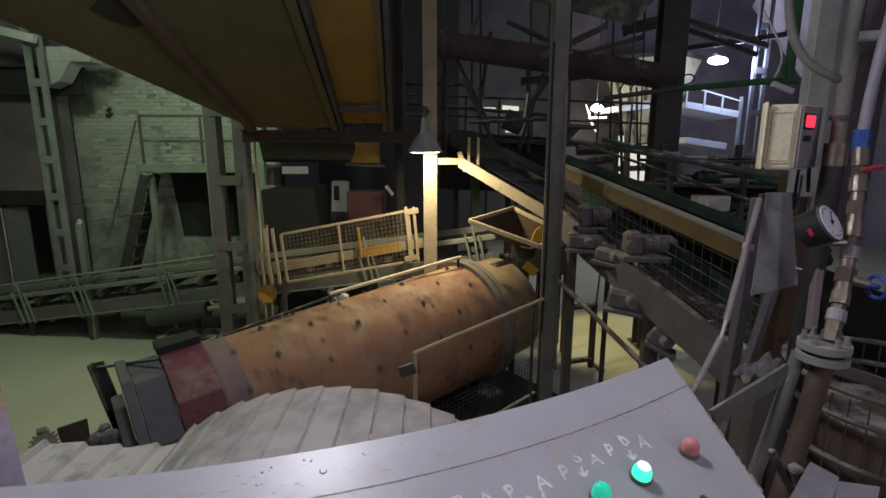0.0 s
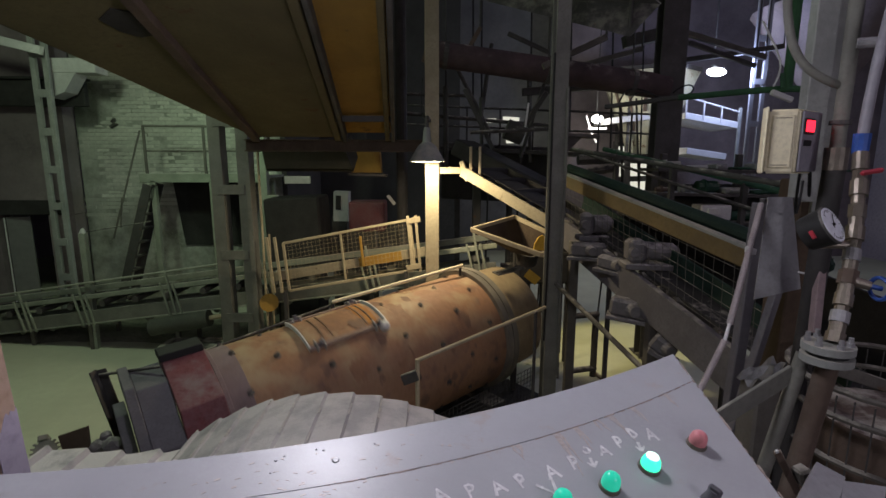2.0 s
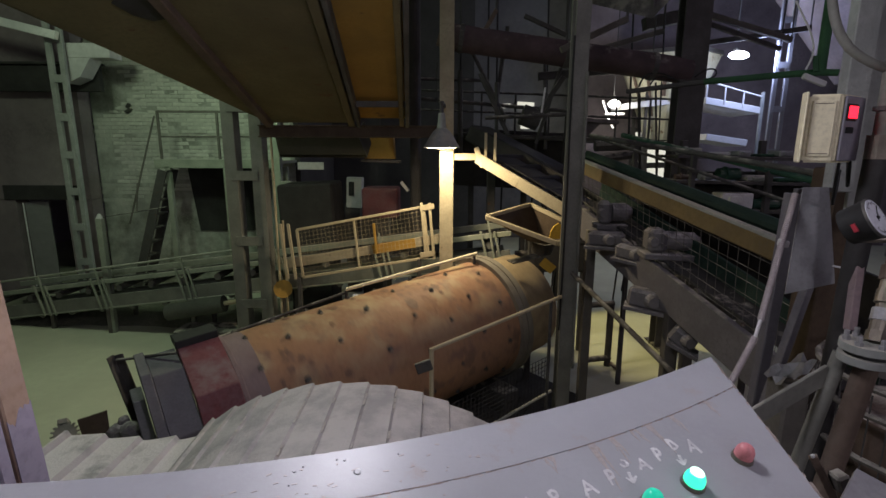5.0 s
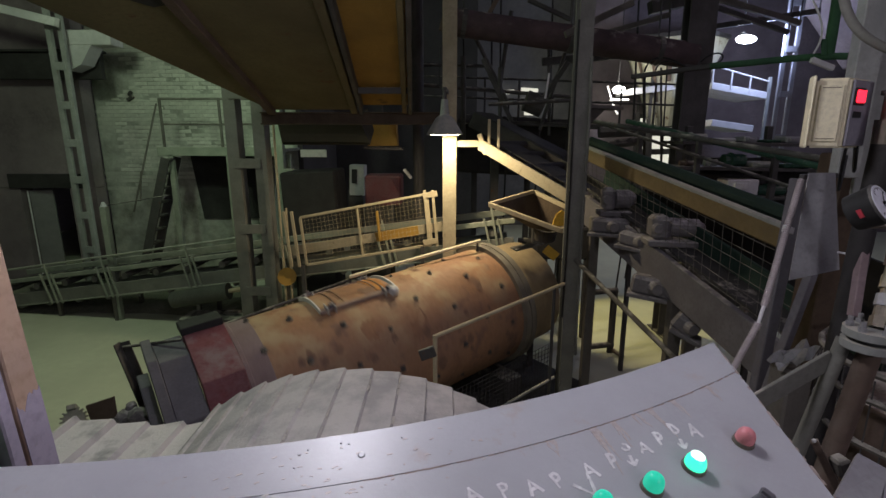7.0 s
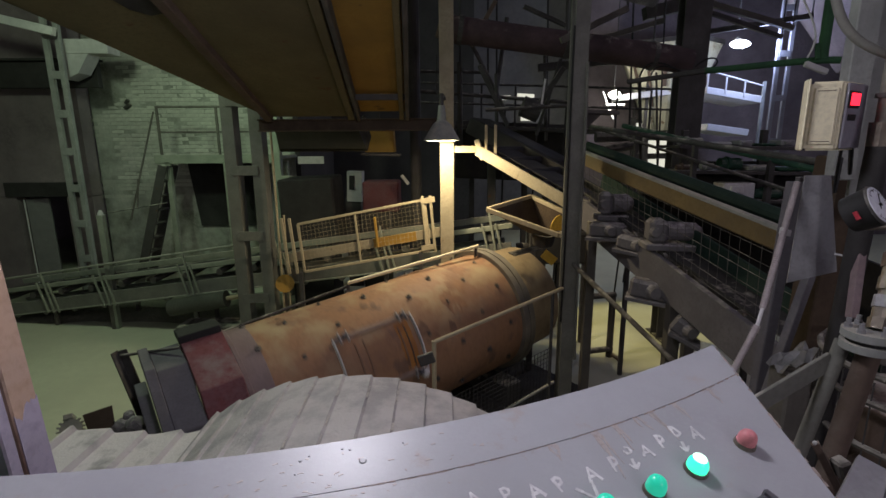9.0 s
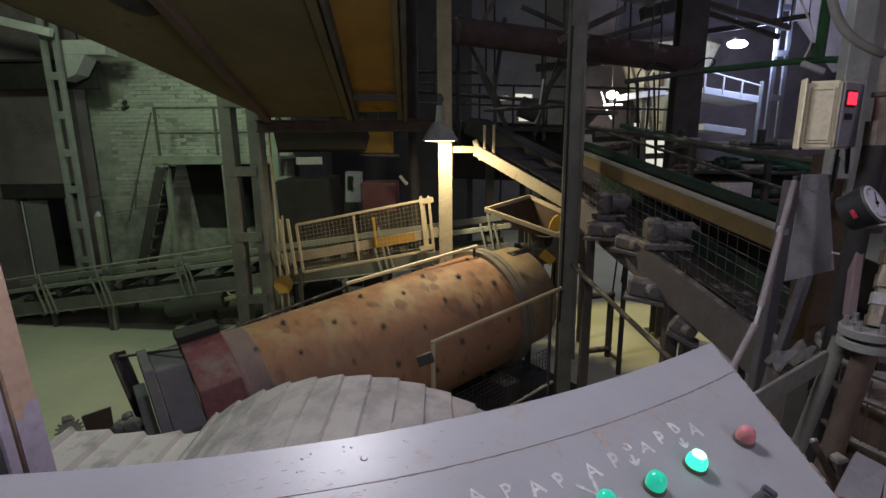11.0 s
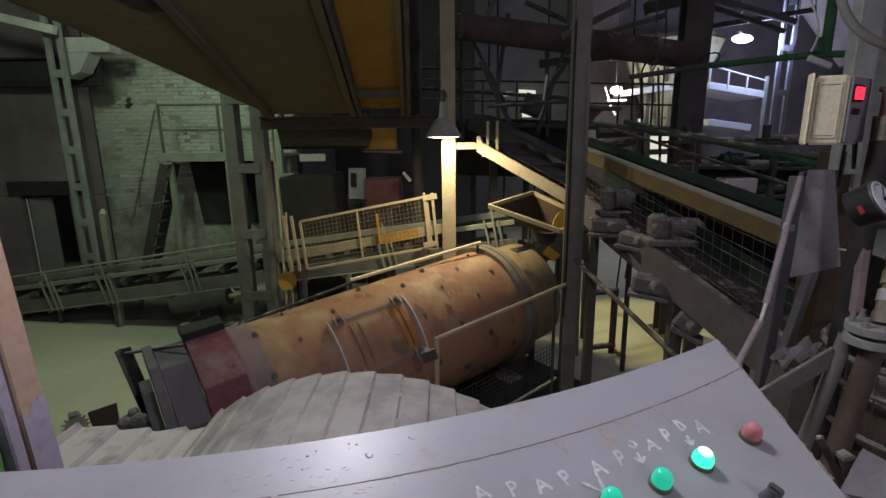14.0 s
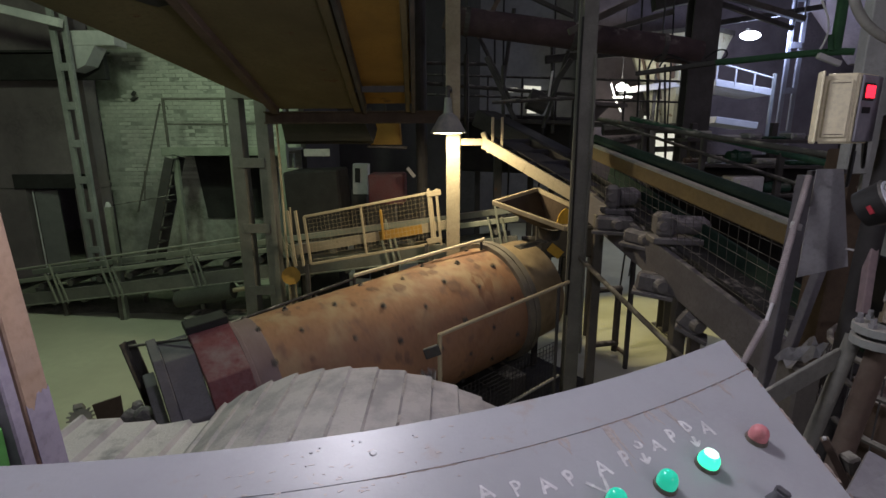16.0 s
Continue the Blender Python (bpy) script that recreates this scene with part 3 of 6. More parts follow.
bed_corners = [DRUM_BASE @ Vector((x, y, 0)) for x, y in ((-0.5, -0.95), (3.2, -0.95), (3.2, 0.9), (-0.5, 0.9))]
part("bed_slab", sheet([(v.x, v.y, 0.07) for v in bed_corners], 0.068), M_NEARBLACK, bed)

# support cradle and dark trunnion frame under the drum
cradle = thing("drum_cradle", (0.2, 5.2, 0), "dark steel saddle frame under the drum", "machine frame")
for x in (-0.3, 2.2):
    c = DRUM_BASE @ Vector((x, 0, -0.69))
    part("saddle", bar((c.x - 0.35, c.y + 0.45, max(c.z * 0.5, 0.02)), (c.x + 0.35, c.y - 0.45, max(c.z * 0.5, 0.02)), 0.25, max(c.z, 0.05), 0.01), M_DARKSTEEL, cradle)

# ---- guard rails along the drum ----
near_rail = thing("drum_guard_rail", (0.0, 3.55, 0), "thin pale guard rail with dark wire mesh beside the drum", "guard rail")
part("top_rail", pipe((-0.05, 3.55, 1.40), (1.16, 4.42, 1.565), 0.016), M_CREAM, near_rail)
part("post", pipe((-0.05, 3.55, 0), (-0.05, 3.55, 1.41), 0.018), M_CREAM, near_rail)
part("post", pipe((1.05, 4.34, 0), (1.05, 4.34, 1.55), 0.016), M_DARKSTEEL, near_rail)
part("bottom_rail", pipe((-0.05, 3.55, 0.45), (1.10, 4.38, 0.62), 0.014), M_GREYSTEEL, near_rail)
part("wire_mesh", grid_wires(bmesh.new(), (0.0, 3.58, 0.08), (1.05, 4.34, 0.12), (1.05, 4.34, 1.0), (0.0, 3.58, 0.86), 30, 20, 0.003), M_NEARBLACK, near_rail)
part("clip", bar((-0.17, 3.52, 1.25), (-0.05, 3.53, 1.29), 0.03, 0.09, 0.006), M_DARKSTEEL, near_rail)
far_rail = thing("far_guard_rail", (-0.8, 4.75, 0), "thin rail behind the drum, catching lamp light", "guard rail")
part("top_rail", pipe((-2.0, 4.15, 1.25), (-0.95, 4.75, 1.50), 0.015), M_DARKSTEEL, far_rail)
part("top_rail", pipe((-0.93, 4.72, 1.545), (0.43, 5.35, 1.785), 0.019), M_PLASTIC, far_rail)
part("post", pipe((-1.9, 4.2, 0), (-1.9, 4.2, 1.27), 0.016), M_DARKSTEEL, far_rail)
part("post", pipe((-0.93, 4.74, 0), (-0.93, 4.74, 1.53), 0.016), M_DARKSTEEL, far_rail)
part("post", pipe((0.40, 5.36, 0), (0.40, 5.36, 1.765), 0.016), M_DARKSTEEL, far_rail)
end_fence = thing("end_fence", (-2.5, 3.55, 0), "dark angle-iron post with a thin rail at the drum end", "guard rail")
part("strut", bar((-2.20, 3.53, 0), (-2.55, 3.55, 1.34), 0.075, 0.012, 0.002, (1, 0, 0)), M_DARKSTEEL, end_fence)
part("strut", bar((-2.16, 3.57, 0), (-2.51, 3.59, 1.34), 0.012, 0.07, 0.002, (1, 0, 0)), M_DARKSTEEL, end_fence)
part("rail", pipe((-2.5, 3.55, 1.31), (-1.98, 3.46, 1.412), 0.012), M_DARKSTEEL, end_fence)

# ---- shaded lamp over the drum ----
lamp = thing("pendant_lamp", (0.03, 5.5, 3.0), "grey conical shade lamp shining warm light downwards", "lamp")
bm = bmesh.new()
prof = [(0.035, 0.36), (0.05, 0.20), (0.10, 0.16), (0.195, 0.0), (0.20, -0.012), (0.192, -0.012), (0.09, 0.15), (0.03, 0.19)]
rings = [[bm.verts.new((0.03 + r * math.cos(2 * math.pi * k / 32), 5.5 + r * math.sin(2 * math.pi * k / 32), 2.955 + z)) for k in range(32)] for r, z in prof]
for a, b in zip(rings, rings[1:]):
    for k in range(32):
        bm.faces.new((a[k], a[(k + 1) % 32], b[(k + 1) % 32], b[k]))
part("shade", bm, M_GREYSTEEL, lamp, smooth=True)
bm = bmesh.new()
bmesh.ops.create_uvsphere(bm, u_segments=16, v_segments=8, radius=0.035, matrix=Matrix.Translation((0.03, 5.5, 3.06)))
part("bulb", bm, G_WARM, lamp, "glowing warm bulb", smooth=True)
# glowing lens added so that the lamp's glare shows below the rim
bm = bmesh.new()
bmesh.ops.create_uvsphere(bm, u_segments=24, v_segments=8, radius=0.186, matrix=Matrix.Translation((0.03, 5.5, 2.950)) @ Matrix.Diagonal((1, 1, 0.09, 1)))
part("diffuser", bm, G_WARM, lamp, "added glowing lens for the lamp's glare at the rim", smooth=True).visible_shadow = False
part("stem", pipe((0.03, 5.5, 3.15), (0.03, 5.5, 3.42), 0.022), M_DARKSTEEL, lamp)
part("bracket", bar((0.03, 5.46, 3.42), (0.06, 5.92, 3.42), 0.04, 0.04, 0.004), M_DARKSTEEL, lamp)

# ---- inclined bunker gallery overhead ----
bunker = thing("inclined_bunker", (-1.2, 5.5, 3.2), "olive and ochre steel underside of an inclined overhead gallery", "overhead gallery")


def bunk(x, t):
    """A point on the underside: x across at the lower end, t = 0 lower end to 1 at the upper end."""
    lower = Vector((x, 5.55, 3.21))
    drift = Vector((x * 0.935 + 0.115 - (0.09 if x < -1.8 else 0), 3.4, 3.78))
    return lower + (drift - lower) * (t * 2.2)


part("underside", sheet([bunk(-1.86, 0), bunk(-0.98, 0), bunk(-0.98, 1), bunk(-1.86, 1)][::-1], -0.02), M_OLIVE, bunker)
SIDE_LOW, SIDE_HIGH = Vector((-2.10, 5.55, 3.40)), Vector((-2.10, 5.55, 3.40)) + Vector((-0.452, -2.15, 0.384)) * 2.2
part("sloped_side", sheet([bunk(-1.88, 0), bunk(-1.88, 1), SIDE_HIGH, SIDE_LOW], 0.02), M_OLIVE, bunker)
part("side_edge", bar(SIDE_LOW, SIDE_HIGH, 0.07, 0.09, 0.006), M_OLIVE, bunker)
DOWN = Vector((0.137, -0.245, -0.96)) * 0.014
part("patch", sheet([Vector(v) + DOWN for v in ((-1.95, 3.33, 3.77), (-1.87, 3.43, 3.757), (-1.80, 3.42, 3.767), (-1.74, 3.46, 3.766), (-1.69, 3.39, 3.79), (-1.70, 3.2, 3.84), (-1.86, 3.1, 3.84), (-1.98, 3.18, 3.80))], 0.006), M_NEARBLACK, bunker, "dark ragged rust hole")
part("ochre_panel", sheet([bunk(-0.95, 0) + Vector((0, 0, 0.05)), bunk(-0.35, 0) + Vector((0, 0, 0.05)), bunk(-0.35, 1) + Vector((0, 0, 0.05)), bunk(-0.95, 1) + Vector((0, 0, 0.05))][::-1], -0.02), M_OCHREPANEL, bunker, "ochre yellow painted panel")
for x, w, m in ((-1.86, 0.08, M_BROWN), (-0.96, 0.07, M_OLIVE), (-0.35, 0.04, M_DARKSTEEL), (-0.88, 0.04, M_DARKSTEEL), (-0.41, 0.05, M_OLIVE)):
    part("rib", bar(bunk(x, 0), bunk(x, 1), w, 0.12 if m is not M_OLIVE else 0.09, 0.006), m, bunker)
part("cross_rib", bar(bunk(-0.95, 0.12), bunk(-0.36, 0.12), 0.04, 0.06, 0.004), M_DARKSTEEL, bunker)
cross_beam = thing("cross_beam", (-0.9, 5.62, 3.1), "dark horizontal steel beam carrying the gallery", "beam")
part("web", bar((-2.02, 5.66, 3.12), (0.03, 5.66, 3.12), 0.02, 0.12, 0), M_HOPPER, cross_beam)
for z in (3.06, 3.18):
    part("flange", bar((-2.02, 5.66, z), (0.03, 5.66, z), 0.12, 0.014, 0.002), M_HOPPER, cross_beam)
chute = thing("lower_chute", (-1.4, 6.6, 2.9), "olive sheet steel chute below the gallery, coloured as in shade", "chute")
part("front_panel", sheet([(-2.03, 6.2, 3.16), (-1.03, 6.2, 3.16), (-0.90, 6.2, 2.84), (-1.98, 6.2, 2.84)], 0.02), M_SHADEDOLIVE, chute)
part("underside", sheet([(-1.98, 6.225, 2.84), (-0.90, 6.225, 2.84), (-0.95, 7.0, 3.02), (-1.98, 7.0, 3.02)], 0.02), M_SHADEDOLIVE, chute)
part("edge_angle", bar((-1.98, 6.19, 2.845), (-0.90, 6.19, 2.845), 0.02, 0.02, 0.003), M_SHADEDOLIVE, chute)
part("side_panel", sheet([(-1.03, 6.225, 3.16), (-0.90, 6.225, 2.84), (-0.95, 7.0, 3.02), (-1.03, 7.0, 3.3)], 0.02), M_SHADEDOLIVE, chute)
for x in (-1.95, -1.1):
    part("hanger", pipe((x, 6.24, 3.10), (x, 6.2, 9.0), 0.02), M_DARKSTEEL, chute)

# ---- control desk ----
DESK_C = Vector((0.552, 0.871, 2.525))
DESK_L = Vector((0.948, 0.32, 0)).normalized()
DESK_S = Vector((DESK_L.y, -DESK_L.x, -0.27)).normalized()
DESK_N = DESK_L.cross(DESK_S).normalized()
if DESK_N.z < 0:
    DESK_N = -DESK_N


def desk_point(a, b, h=0.0):
    return DESK_C + DESK_L * a + DESK_S * b + DESK_N * h


def far_edge(a):
    """The desk's back edge is slightly bowed."""
    return 0.002 + 0.19 * (-a) * (1.2 + a) * 0.9 if a < 0 else 0.002


def crease_edge(a):
    return 0.083 + 0.145 * max(0.0, (a + 0.02) * (-1.15 - a)) * 1.35


desk = thing("control_desk", (0.1, 0.3, 1.25), "grey painted steel control desk with chalked letters and buttons", "control desk")


def desk_strip(name, lo, hi, a0, a1, material, label="", n=24, thick=0.014, h=0.0):
    bm = bmesh.new()
    rows = []
    for i in range(n + 1):
        t = i / n
        al, ah = a0[0] + (a1[0] - a0[0]) * t, a0[1] + (a1[1] - a0[1]) * t
        bl, bh = lo(al), hi(ah)
        rows.append([bm.verts.new(p) for p in (desk_point(al, bl, h), desk_point(ah, bh, h), desk_point(ah, bh, h - thick), desk_point(al, bl, h - thick))])
    for p, q in zip(rows, rows[1:]):
        for k in range(4):
            bm.faces.new((p[k], p[(k + 1) % 4], q[(k + 1) % 4], q[k]))
    bm.faces.new(rows[0])
    bm.faces.new(rows[-1][::-1])
    return part(name, bm, material, desk, label)


desk_strip("back_strip", far_edge, lambda a: crease_edge(a) - 0.0015, (-1.35, -1.35), (0.0, -0.0235), M_DESK, "grey painted strip with a bright worn patch")
desk_strip("top_plate", crease_edge, lambda a: 0.5, (-1.35, -1.35), (-0.0245, -0.166), M_DESK)
bm = bmesh.new()
ring = []
for i in range(25):
    a = -1.35 + 1.35 * i / 24
    ring.append([bm.verts.new(desk_point(a, far_edge(a) + d, h)) for d, h in ((0.001, -0.0145), (0.012, -0.0145), (0.012, -0.3), (0.001, -0.3))])
for p, q in zip(ring, ring[1:]):
    for k in range(4):
        bm.faces.new((p[k], p[(k + 1) % 4], q[(k + 1) % 4], q[k]))
bm.faces.new(ring[0])
bm.faces.new(ring[-1][::-1])
part("back_panel", bm, M_DESK, desk)
seam_rng = random.Random(8)
bm = bmesh.new()
for i in range(90):
    a = -0.75 + 0.72 * i / 90
    w = seam_rng.uniform(0.0005, 0.0022)
    if seam_rng.random() < 0.8:
        block(bm, desk_point(a, crease_edge(a) + seam_rng.uniform(-0.001, 0.001), 0.0002), desk_point(a + 0.0085, crease_edge(a + 0.0085), 0.0002), w, 0.0005, 0, DESK_N)
for i in range(60):
    t = i / 60
    p, q = desk_point(-0.004 - 0.150 * t, 0.012 + 0.47 * t, 0.0002), desk_point(-0.0065 - 0.150 * t, 0.0195 + 0.47 * t, 0.0002)
    if seam_rng.random() < 0.6:
        block(bm, p, q, seam_rng.uniform(0.001, 0.005), 0.0005, 0, DESK_N)
tagged(part("rusty_seam", bm, M_RUST, desk, "rusty seam and worn edge with short rust runs"), kind="stuff")
bm = bmesh.new()
for a, l in ((-0.335, 0.05), (-0.37, 0.085), (-0.29, 0.03), (-0.255, 0.06), (-0.20, 0.04), (-0.45, 0.03), (-0.12, 0.035)):
    for strand in range(3):
        x, y = a + seam_rng.uniform(-0.006, 0.006), crease_edge(a)
        for k in range(8):
            nx = x + seam_rng.uniform(-0.0018, 0.0022)
            block(bm, desk_point(x, y, 0.0002), desk_point(nx, y + l * (1 - 0.25 * strand) / 8, 0.0002), seam_rng.uniform(0.003, 0.008) * (1 - k / 10), 0.0002, 0, DESK_N)
            x, y = nx, y + l * (1 - 0.25 * strand) / 8
tagged(part("rust_run", bm, M_RUSTRUN, desk, "faint tan rust runs below the seam"), kind="stuff")
part("side_panel", sheet([desk_point(-0.006, 0.01, -0.015), desk_point(-0.168, 0.495, -0.015), desk_point(-0.168, 0.495, -0.5), desk_point(-0.006, 0.01, -0.5)], 0.012), M_DESK, desk)
for a, b in ((-1.2, 0.12), (-0.2, 0.4)):
    p = desk_point(a, b, -0.05)
    part("leg", bar((p.x, p.y, 1.25), (p.x, p.y, p.z), 0.05, 0.05, 0.004, (1, 0, 0)), M_DARKSTEEL, desk)


def domed(name, a, b, r, tall, material, label, collar=M_BRASS, lens=True):
    p = desk_point(a, b)
    base = part("button_collar", tube(bmesh.new(), desk_point(a, b, 0), desk_point(a, b, 0.006), r * 1.18, r * 1.1, 20), collar, desk, "worn metal collar")
    bm = bmesh.new()
    rings = []
    m = Matrix.Translation(p) @ DESK_N.to_track_quat("Z", "Y").to_matrix().to_4x4()
    for rr, z in ((r, 0.004), (r, tall * 0.45), (r * 0.93, tall * 0.66), (r * 0.78, tall * 0.83), (r * 0.55, tall * 0.94), (r * 0.28, tall * 0.99), (0.0005, tall)):
        rings.append([bm.verts.new(m @ Vector((rr * math.cos(2 * math.pi * k / 20), rr * math.sin(2 * math.pi * k / 20), z))) for k in range(20)])
    for q, w in zip(rings, rings[1:]):
        for k in range(20):
            bm.faces.new((q[k], q[(k + 1) % 20], w[(k + 1) % 20], w[k]))
    return part(name, bm, material, desk, label, smooth=True)


lit_lens = domed("indicator_lamp", -0.268, 0.236, 0.0145, 0.024, G_GREEN, "brightly lit green indicator lamp")
part("lamp_core", tube(bmesh.new(), desk_point(-0.2675, 0.2350, 0.0228), desk_point(-0.2675, 0.2350, 0.0250), 0.0100, 0.007, 14), G_CORE, lit_lens, "white glowing lamp core")
domed("indicator_lamp", -0.352, 0.249, 0.0135, 0.027, G_GREENDIM, "lit green domed indicator lamp")
domed("indicator_lamp", -0.438, 0.256, 0.0135, 0.027, G_GREENDIM, "lit green domed indicator lamp")
domed("push_button", -0.155, 0.218, 0.0135, 0.027, M_PINK, "faded red push button")
bm = tube(bmesh.new(), desk_point(-0.2216, 0.3095, 0.0), desk_point(-0.2216, 0.3095, 0.022), 0.0135, 0.007, 16)
block(bm, desk_point(-0.2245, 0.301, 0.022), desk_point(-0.219, 0.319, 0.022), 0.008, 0.014, 0.003)
part("selector_knob", bm, M_SHEETGREY, desk, "dark grey selector knob")
for a, b, r in ((-0.721, 0.101, 0.0055), (-0.802, 0.08, 0.0025), (-0.735, 0.078, 0.002), (-0.79, 0.075, 0.0015), (-0.745, 0.074, 0.0018), (-0.81, 0.10, 0.0014), (-0.66, 0.085, 0.0014)):
    part("rivet", tube(bmesh.new(), desk_point(a, b, 0), desk_point(a, b, 0.0015), r, r * 0.7, 10), M_DESK, desk)


scuff_rng = random.Random(14)
bm = bmesh.new()
for k in range(70):
    a, b = scuff_rng.uniform(-0.95, -0.55), scuff_rng.uniform(0.075, 0.17)
    l = scuff_rng.uniform(0.002, 0.009)
    block(bm, desk_point(a, b, 0.0002), desk_point(a + l, b + scuff_rng.uniform(-0.002, 0.002), 0.0002), scuff_rng.uniform(0.0008, 0.003), 0.0004, 0, DESK_N)
tagged(part("scuff", bm, M_RUSTRUN, desk, "scuffs and dried drops on the worn paint"), kind="stuff")


def chalk(strokes, a, b, tall, wide, tilt):
    """A letter in uneven strokes of white paint; the letter's up is away from the operator, tilt leans it to the right."""
    bm = bmesh.new()
    c, d = math.cos(radians(tilt)), math.sin(radians(tilt))

    def spot(x, y):
        u, v = (x - 0.5) * wide * 0.92, (y - 0.5) * tall * 0.86
        return a + 0.003 + u * c + v * d, b + 0.002 - v * c + u * d

    for st in strokes:
        for (x0, y0), (x1, y1) in zip(st, st[1:]):
            for k in range(3):
                p, q = (spot(x0 + (x1 - x0) * t, y0 + (y1 - y0) * t) for t in (k / 3 - 0.06, (k + 1) / 3 + 0.06))
                block(bm, desk_point(*p, 0.0002), desk_point(*q, 0.0002), 0.0040 + 0.0011 * math.sin(9 * x0 + 5 * k + 60 * a), 0.0006 + 0.0001 * k, 0, DESK_N)
    return bm


LETTER = {
    "A": [[(0.02, 0), (0.42, 1), (0.98, 0.02)], [(0.2, 0.36), (0.75, 0.36)]],
    "P": [[(0.15, 0), (0.1, 1), (0.65, 1.0), (0.92, 0.78), (0.72, 0.5), (0.12, 0.45)]],
    "O": [[(0.25, 0.95), (0.75, 0.9), (0.95, 0.45), (0.7, 0.08), (0.25, 0.1), (0.05, 0.4)]],
    "D": [[(0.1, 0), (0.0, 1), (0.55, 0.85), (1.0, 0.35), (0.75, 0.1), (0.1, 0)]],
    "arrow": [[(0.5, 1), (0.5, 0)], [(0.05, 0.45), (0.5, 0), (1.0, 0.6)]],
    "tick": [[(0.55, 1.1), (0.75, 0.1), (0.6, -0.05), (-0.4, 0.35)]],
}
for what, a, b, tall, wide, tilt in (
    ("A", -0.218, 0.178, 0.027, 0.018, 18), ("arrow", -0.256, 0.195, 0.019, 0.017, 20), ("D", -0.248, 0.167, 0.022, 0.013, 12), ("P", -0.284, 0.178, 0.025, 0.013, 8),
    ("A", -0.319, 0.187, 0.021, 0.019, 12), ("arrow", -0.353, 0.202, 0.019, 0.018, 14), ("O", -0.348, 0.179, 0.015, 0.014, 20), ("P", -0.381, 0.195, 0.026, 0.013, 8),
    ("A", -0.423, 0.201, 0.025, 0.021, 2), ("tick", -0.437, 0.222, 0.026, 0.026, 24), ("P", -0.476, 0.203, 0.024, 0.014, -8), ("A", -0.513, 0.204, 0.024, 0.020, -6),
    ("P", -0.553, 0.199, 0.023, 0.014, -4), ("A", -0.596, 0.194, 0.023, 0.019, -8)):
    part("chalk_letter", chalk(LETTER[what], a, b, tall, wide, tilt), M_CHALK, desk, "white hand-painted mark")

# ---- platform under the desk ----
deck = thing("operator_deck", (0, 0, 1.2), "steel deck under the control desk", "deck", "", "structure")
part("deck_plate", sheet([(-2.2, -3.5, 1.25), (1.9, -3.5, 1.25), (1.9, 1.3, 1.25), (-2.2, 1.0, 1.25)], 0.05), M_SHEETGREY, deck)
for x, y in ((-2.0, 0.8), (1.75, 1.1), (-2.0, -3.2), (1.75, -3.2)):
    part("deck_post", bar((x, y, 0), (x, y, 1.2), 0.1, 0.1, 0.006, (1, 0, 0)), M_DARKSTEEL, deck)
left_post = thing("painted_post", (-1.02, 0.98, 1.25), "near post with peeling orange and lilac paint", "post")


def post_at(x, y, z):
    """The post leans a little towards the hall."""
    return (x + 0.015 - 0.06 * (z - 2.23), y, z)


post = part("post_body", bar(post_at(-1.045, 1.03, 1.25), post_at(-1.045, 1.03, 4.3), 0.075, 0.09, 0.004, (1, 0, 0)), M_POST, left_post)
part("post_strip", bar(post_at(-1.045, 0.968, 1.25), post_at(-1.045, 0.968, 4.3), 0.034, 0.09, 0.004, (1, 0, 0)), M_LILAC, left_post, "lilac painted strip beside a dark gap")
# black bar stands for the shade in the gap
part("gap_filler", bar(post_at(-1.06, 0.989, 1.25), post_at(-1.06, 0.989, 4.3), 0.02, 0.06, 0, (1, 0, 0)), M_BLACK, left_post)
# ragged lilac paint left on the lower part of the post's side
bm = bmesh.new()
rows = []
for i in range(13):
    y = 0.9945 + 0.071 * i / 12
    top = 2.31 + 0.035 * noise.noise((y * 40, 3.0, 0)) + 0.02 * noise.noise((y * 130, 1.0, 0)) + 0.5 * (y - 1.03)
    rows.append([bm.verts.new(post_at(x, y, z)) for x, z in ((-0.9985, 1.26), (-0.9985, top), (-1.0005, top), (-1.0005, 1.26))])
for p, q in zip(rows, rows[1:]):
    for k in range(4):
        bm.faces.new((p[k], p[(k + 1) % 4], q[(k + 1) % 4], q[k]))
bm.faces.new(rows[0])
bm.faces.new(rows[-1][::-1])
bmesh.ops.recalc_face_normals(bm, faces=bm.faces)
part("lilac_paint", bm, M_LILAC, post, "lilac paint left on the lower post")
green_box = thing("green_box", (-1.04, 0.915, 1.25), "bright green painted box beside the post", "box")
part("box_body", bar((-1.055, 0.915, 1.25), (-1.055, 0.915, 2.29), 0.06, 0.11, 0.008, (1, 0, 0)), M_BRIGHTGREEN, green_box)

# ---- asbestos cement hood ----
hood = thing("corrugated_hood", (-0.6, 2.0, 1.2), "arched grey corrugated cement sheets dusted white", "corrugated roof")


def corrugated(name, fn, u0, u1, y0, y1, pitch, deep):
    bm = bmesh.new()
    n = int((u1 - u0) / pitch * 12)
    rows = []
    for i in range(n + 1):
        u = u0 + (u1 - u0) * i / n
        ph = (u / pitch) % 1
        lift = deep * (ph / 0.84 if ph < 0.85 else 0)
        rows.append([bm.verts.new(fn(u, y, lift - dz)) for y, dz in ((y0, 0), (y1, 0), (y1, 0.012), (y0, 0.012))])
    for p, q in zip(rows, rows[1:]):
        for k in range(4):
            bm.faces.new((p[k], p[(k + 1) % 4], q[(k + 1) % 4], q[k]))
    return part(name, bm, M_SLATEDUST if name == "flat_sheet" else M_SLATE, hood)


def arch(u, y, lift):
    a = u / 1.35
    return (-0.5 + (1.35 + lift) * math.sin(a), y, 0.32 + (1.35 + lift) * math.cos(a) - 0.02 * (2.45 - y))


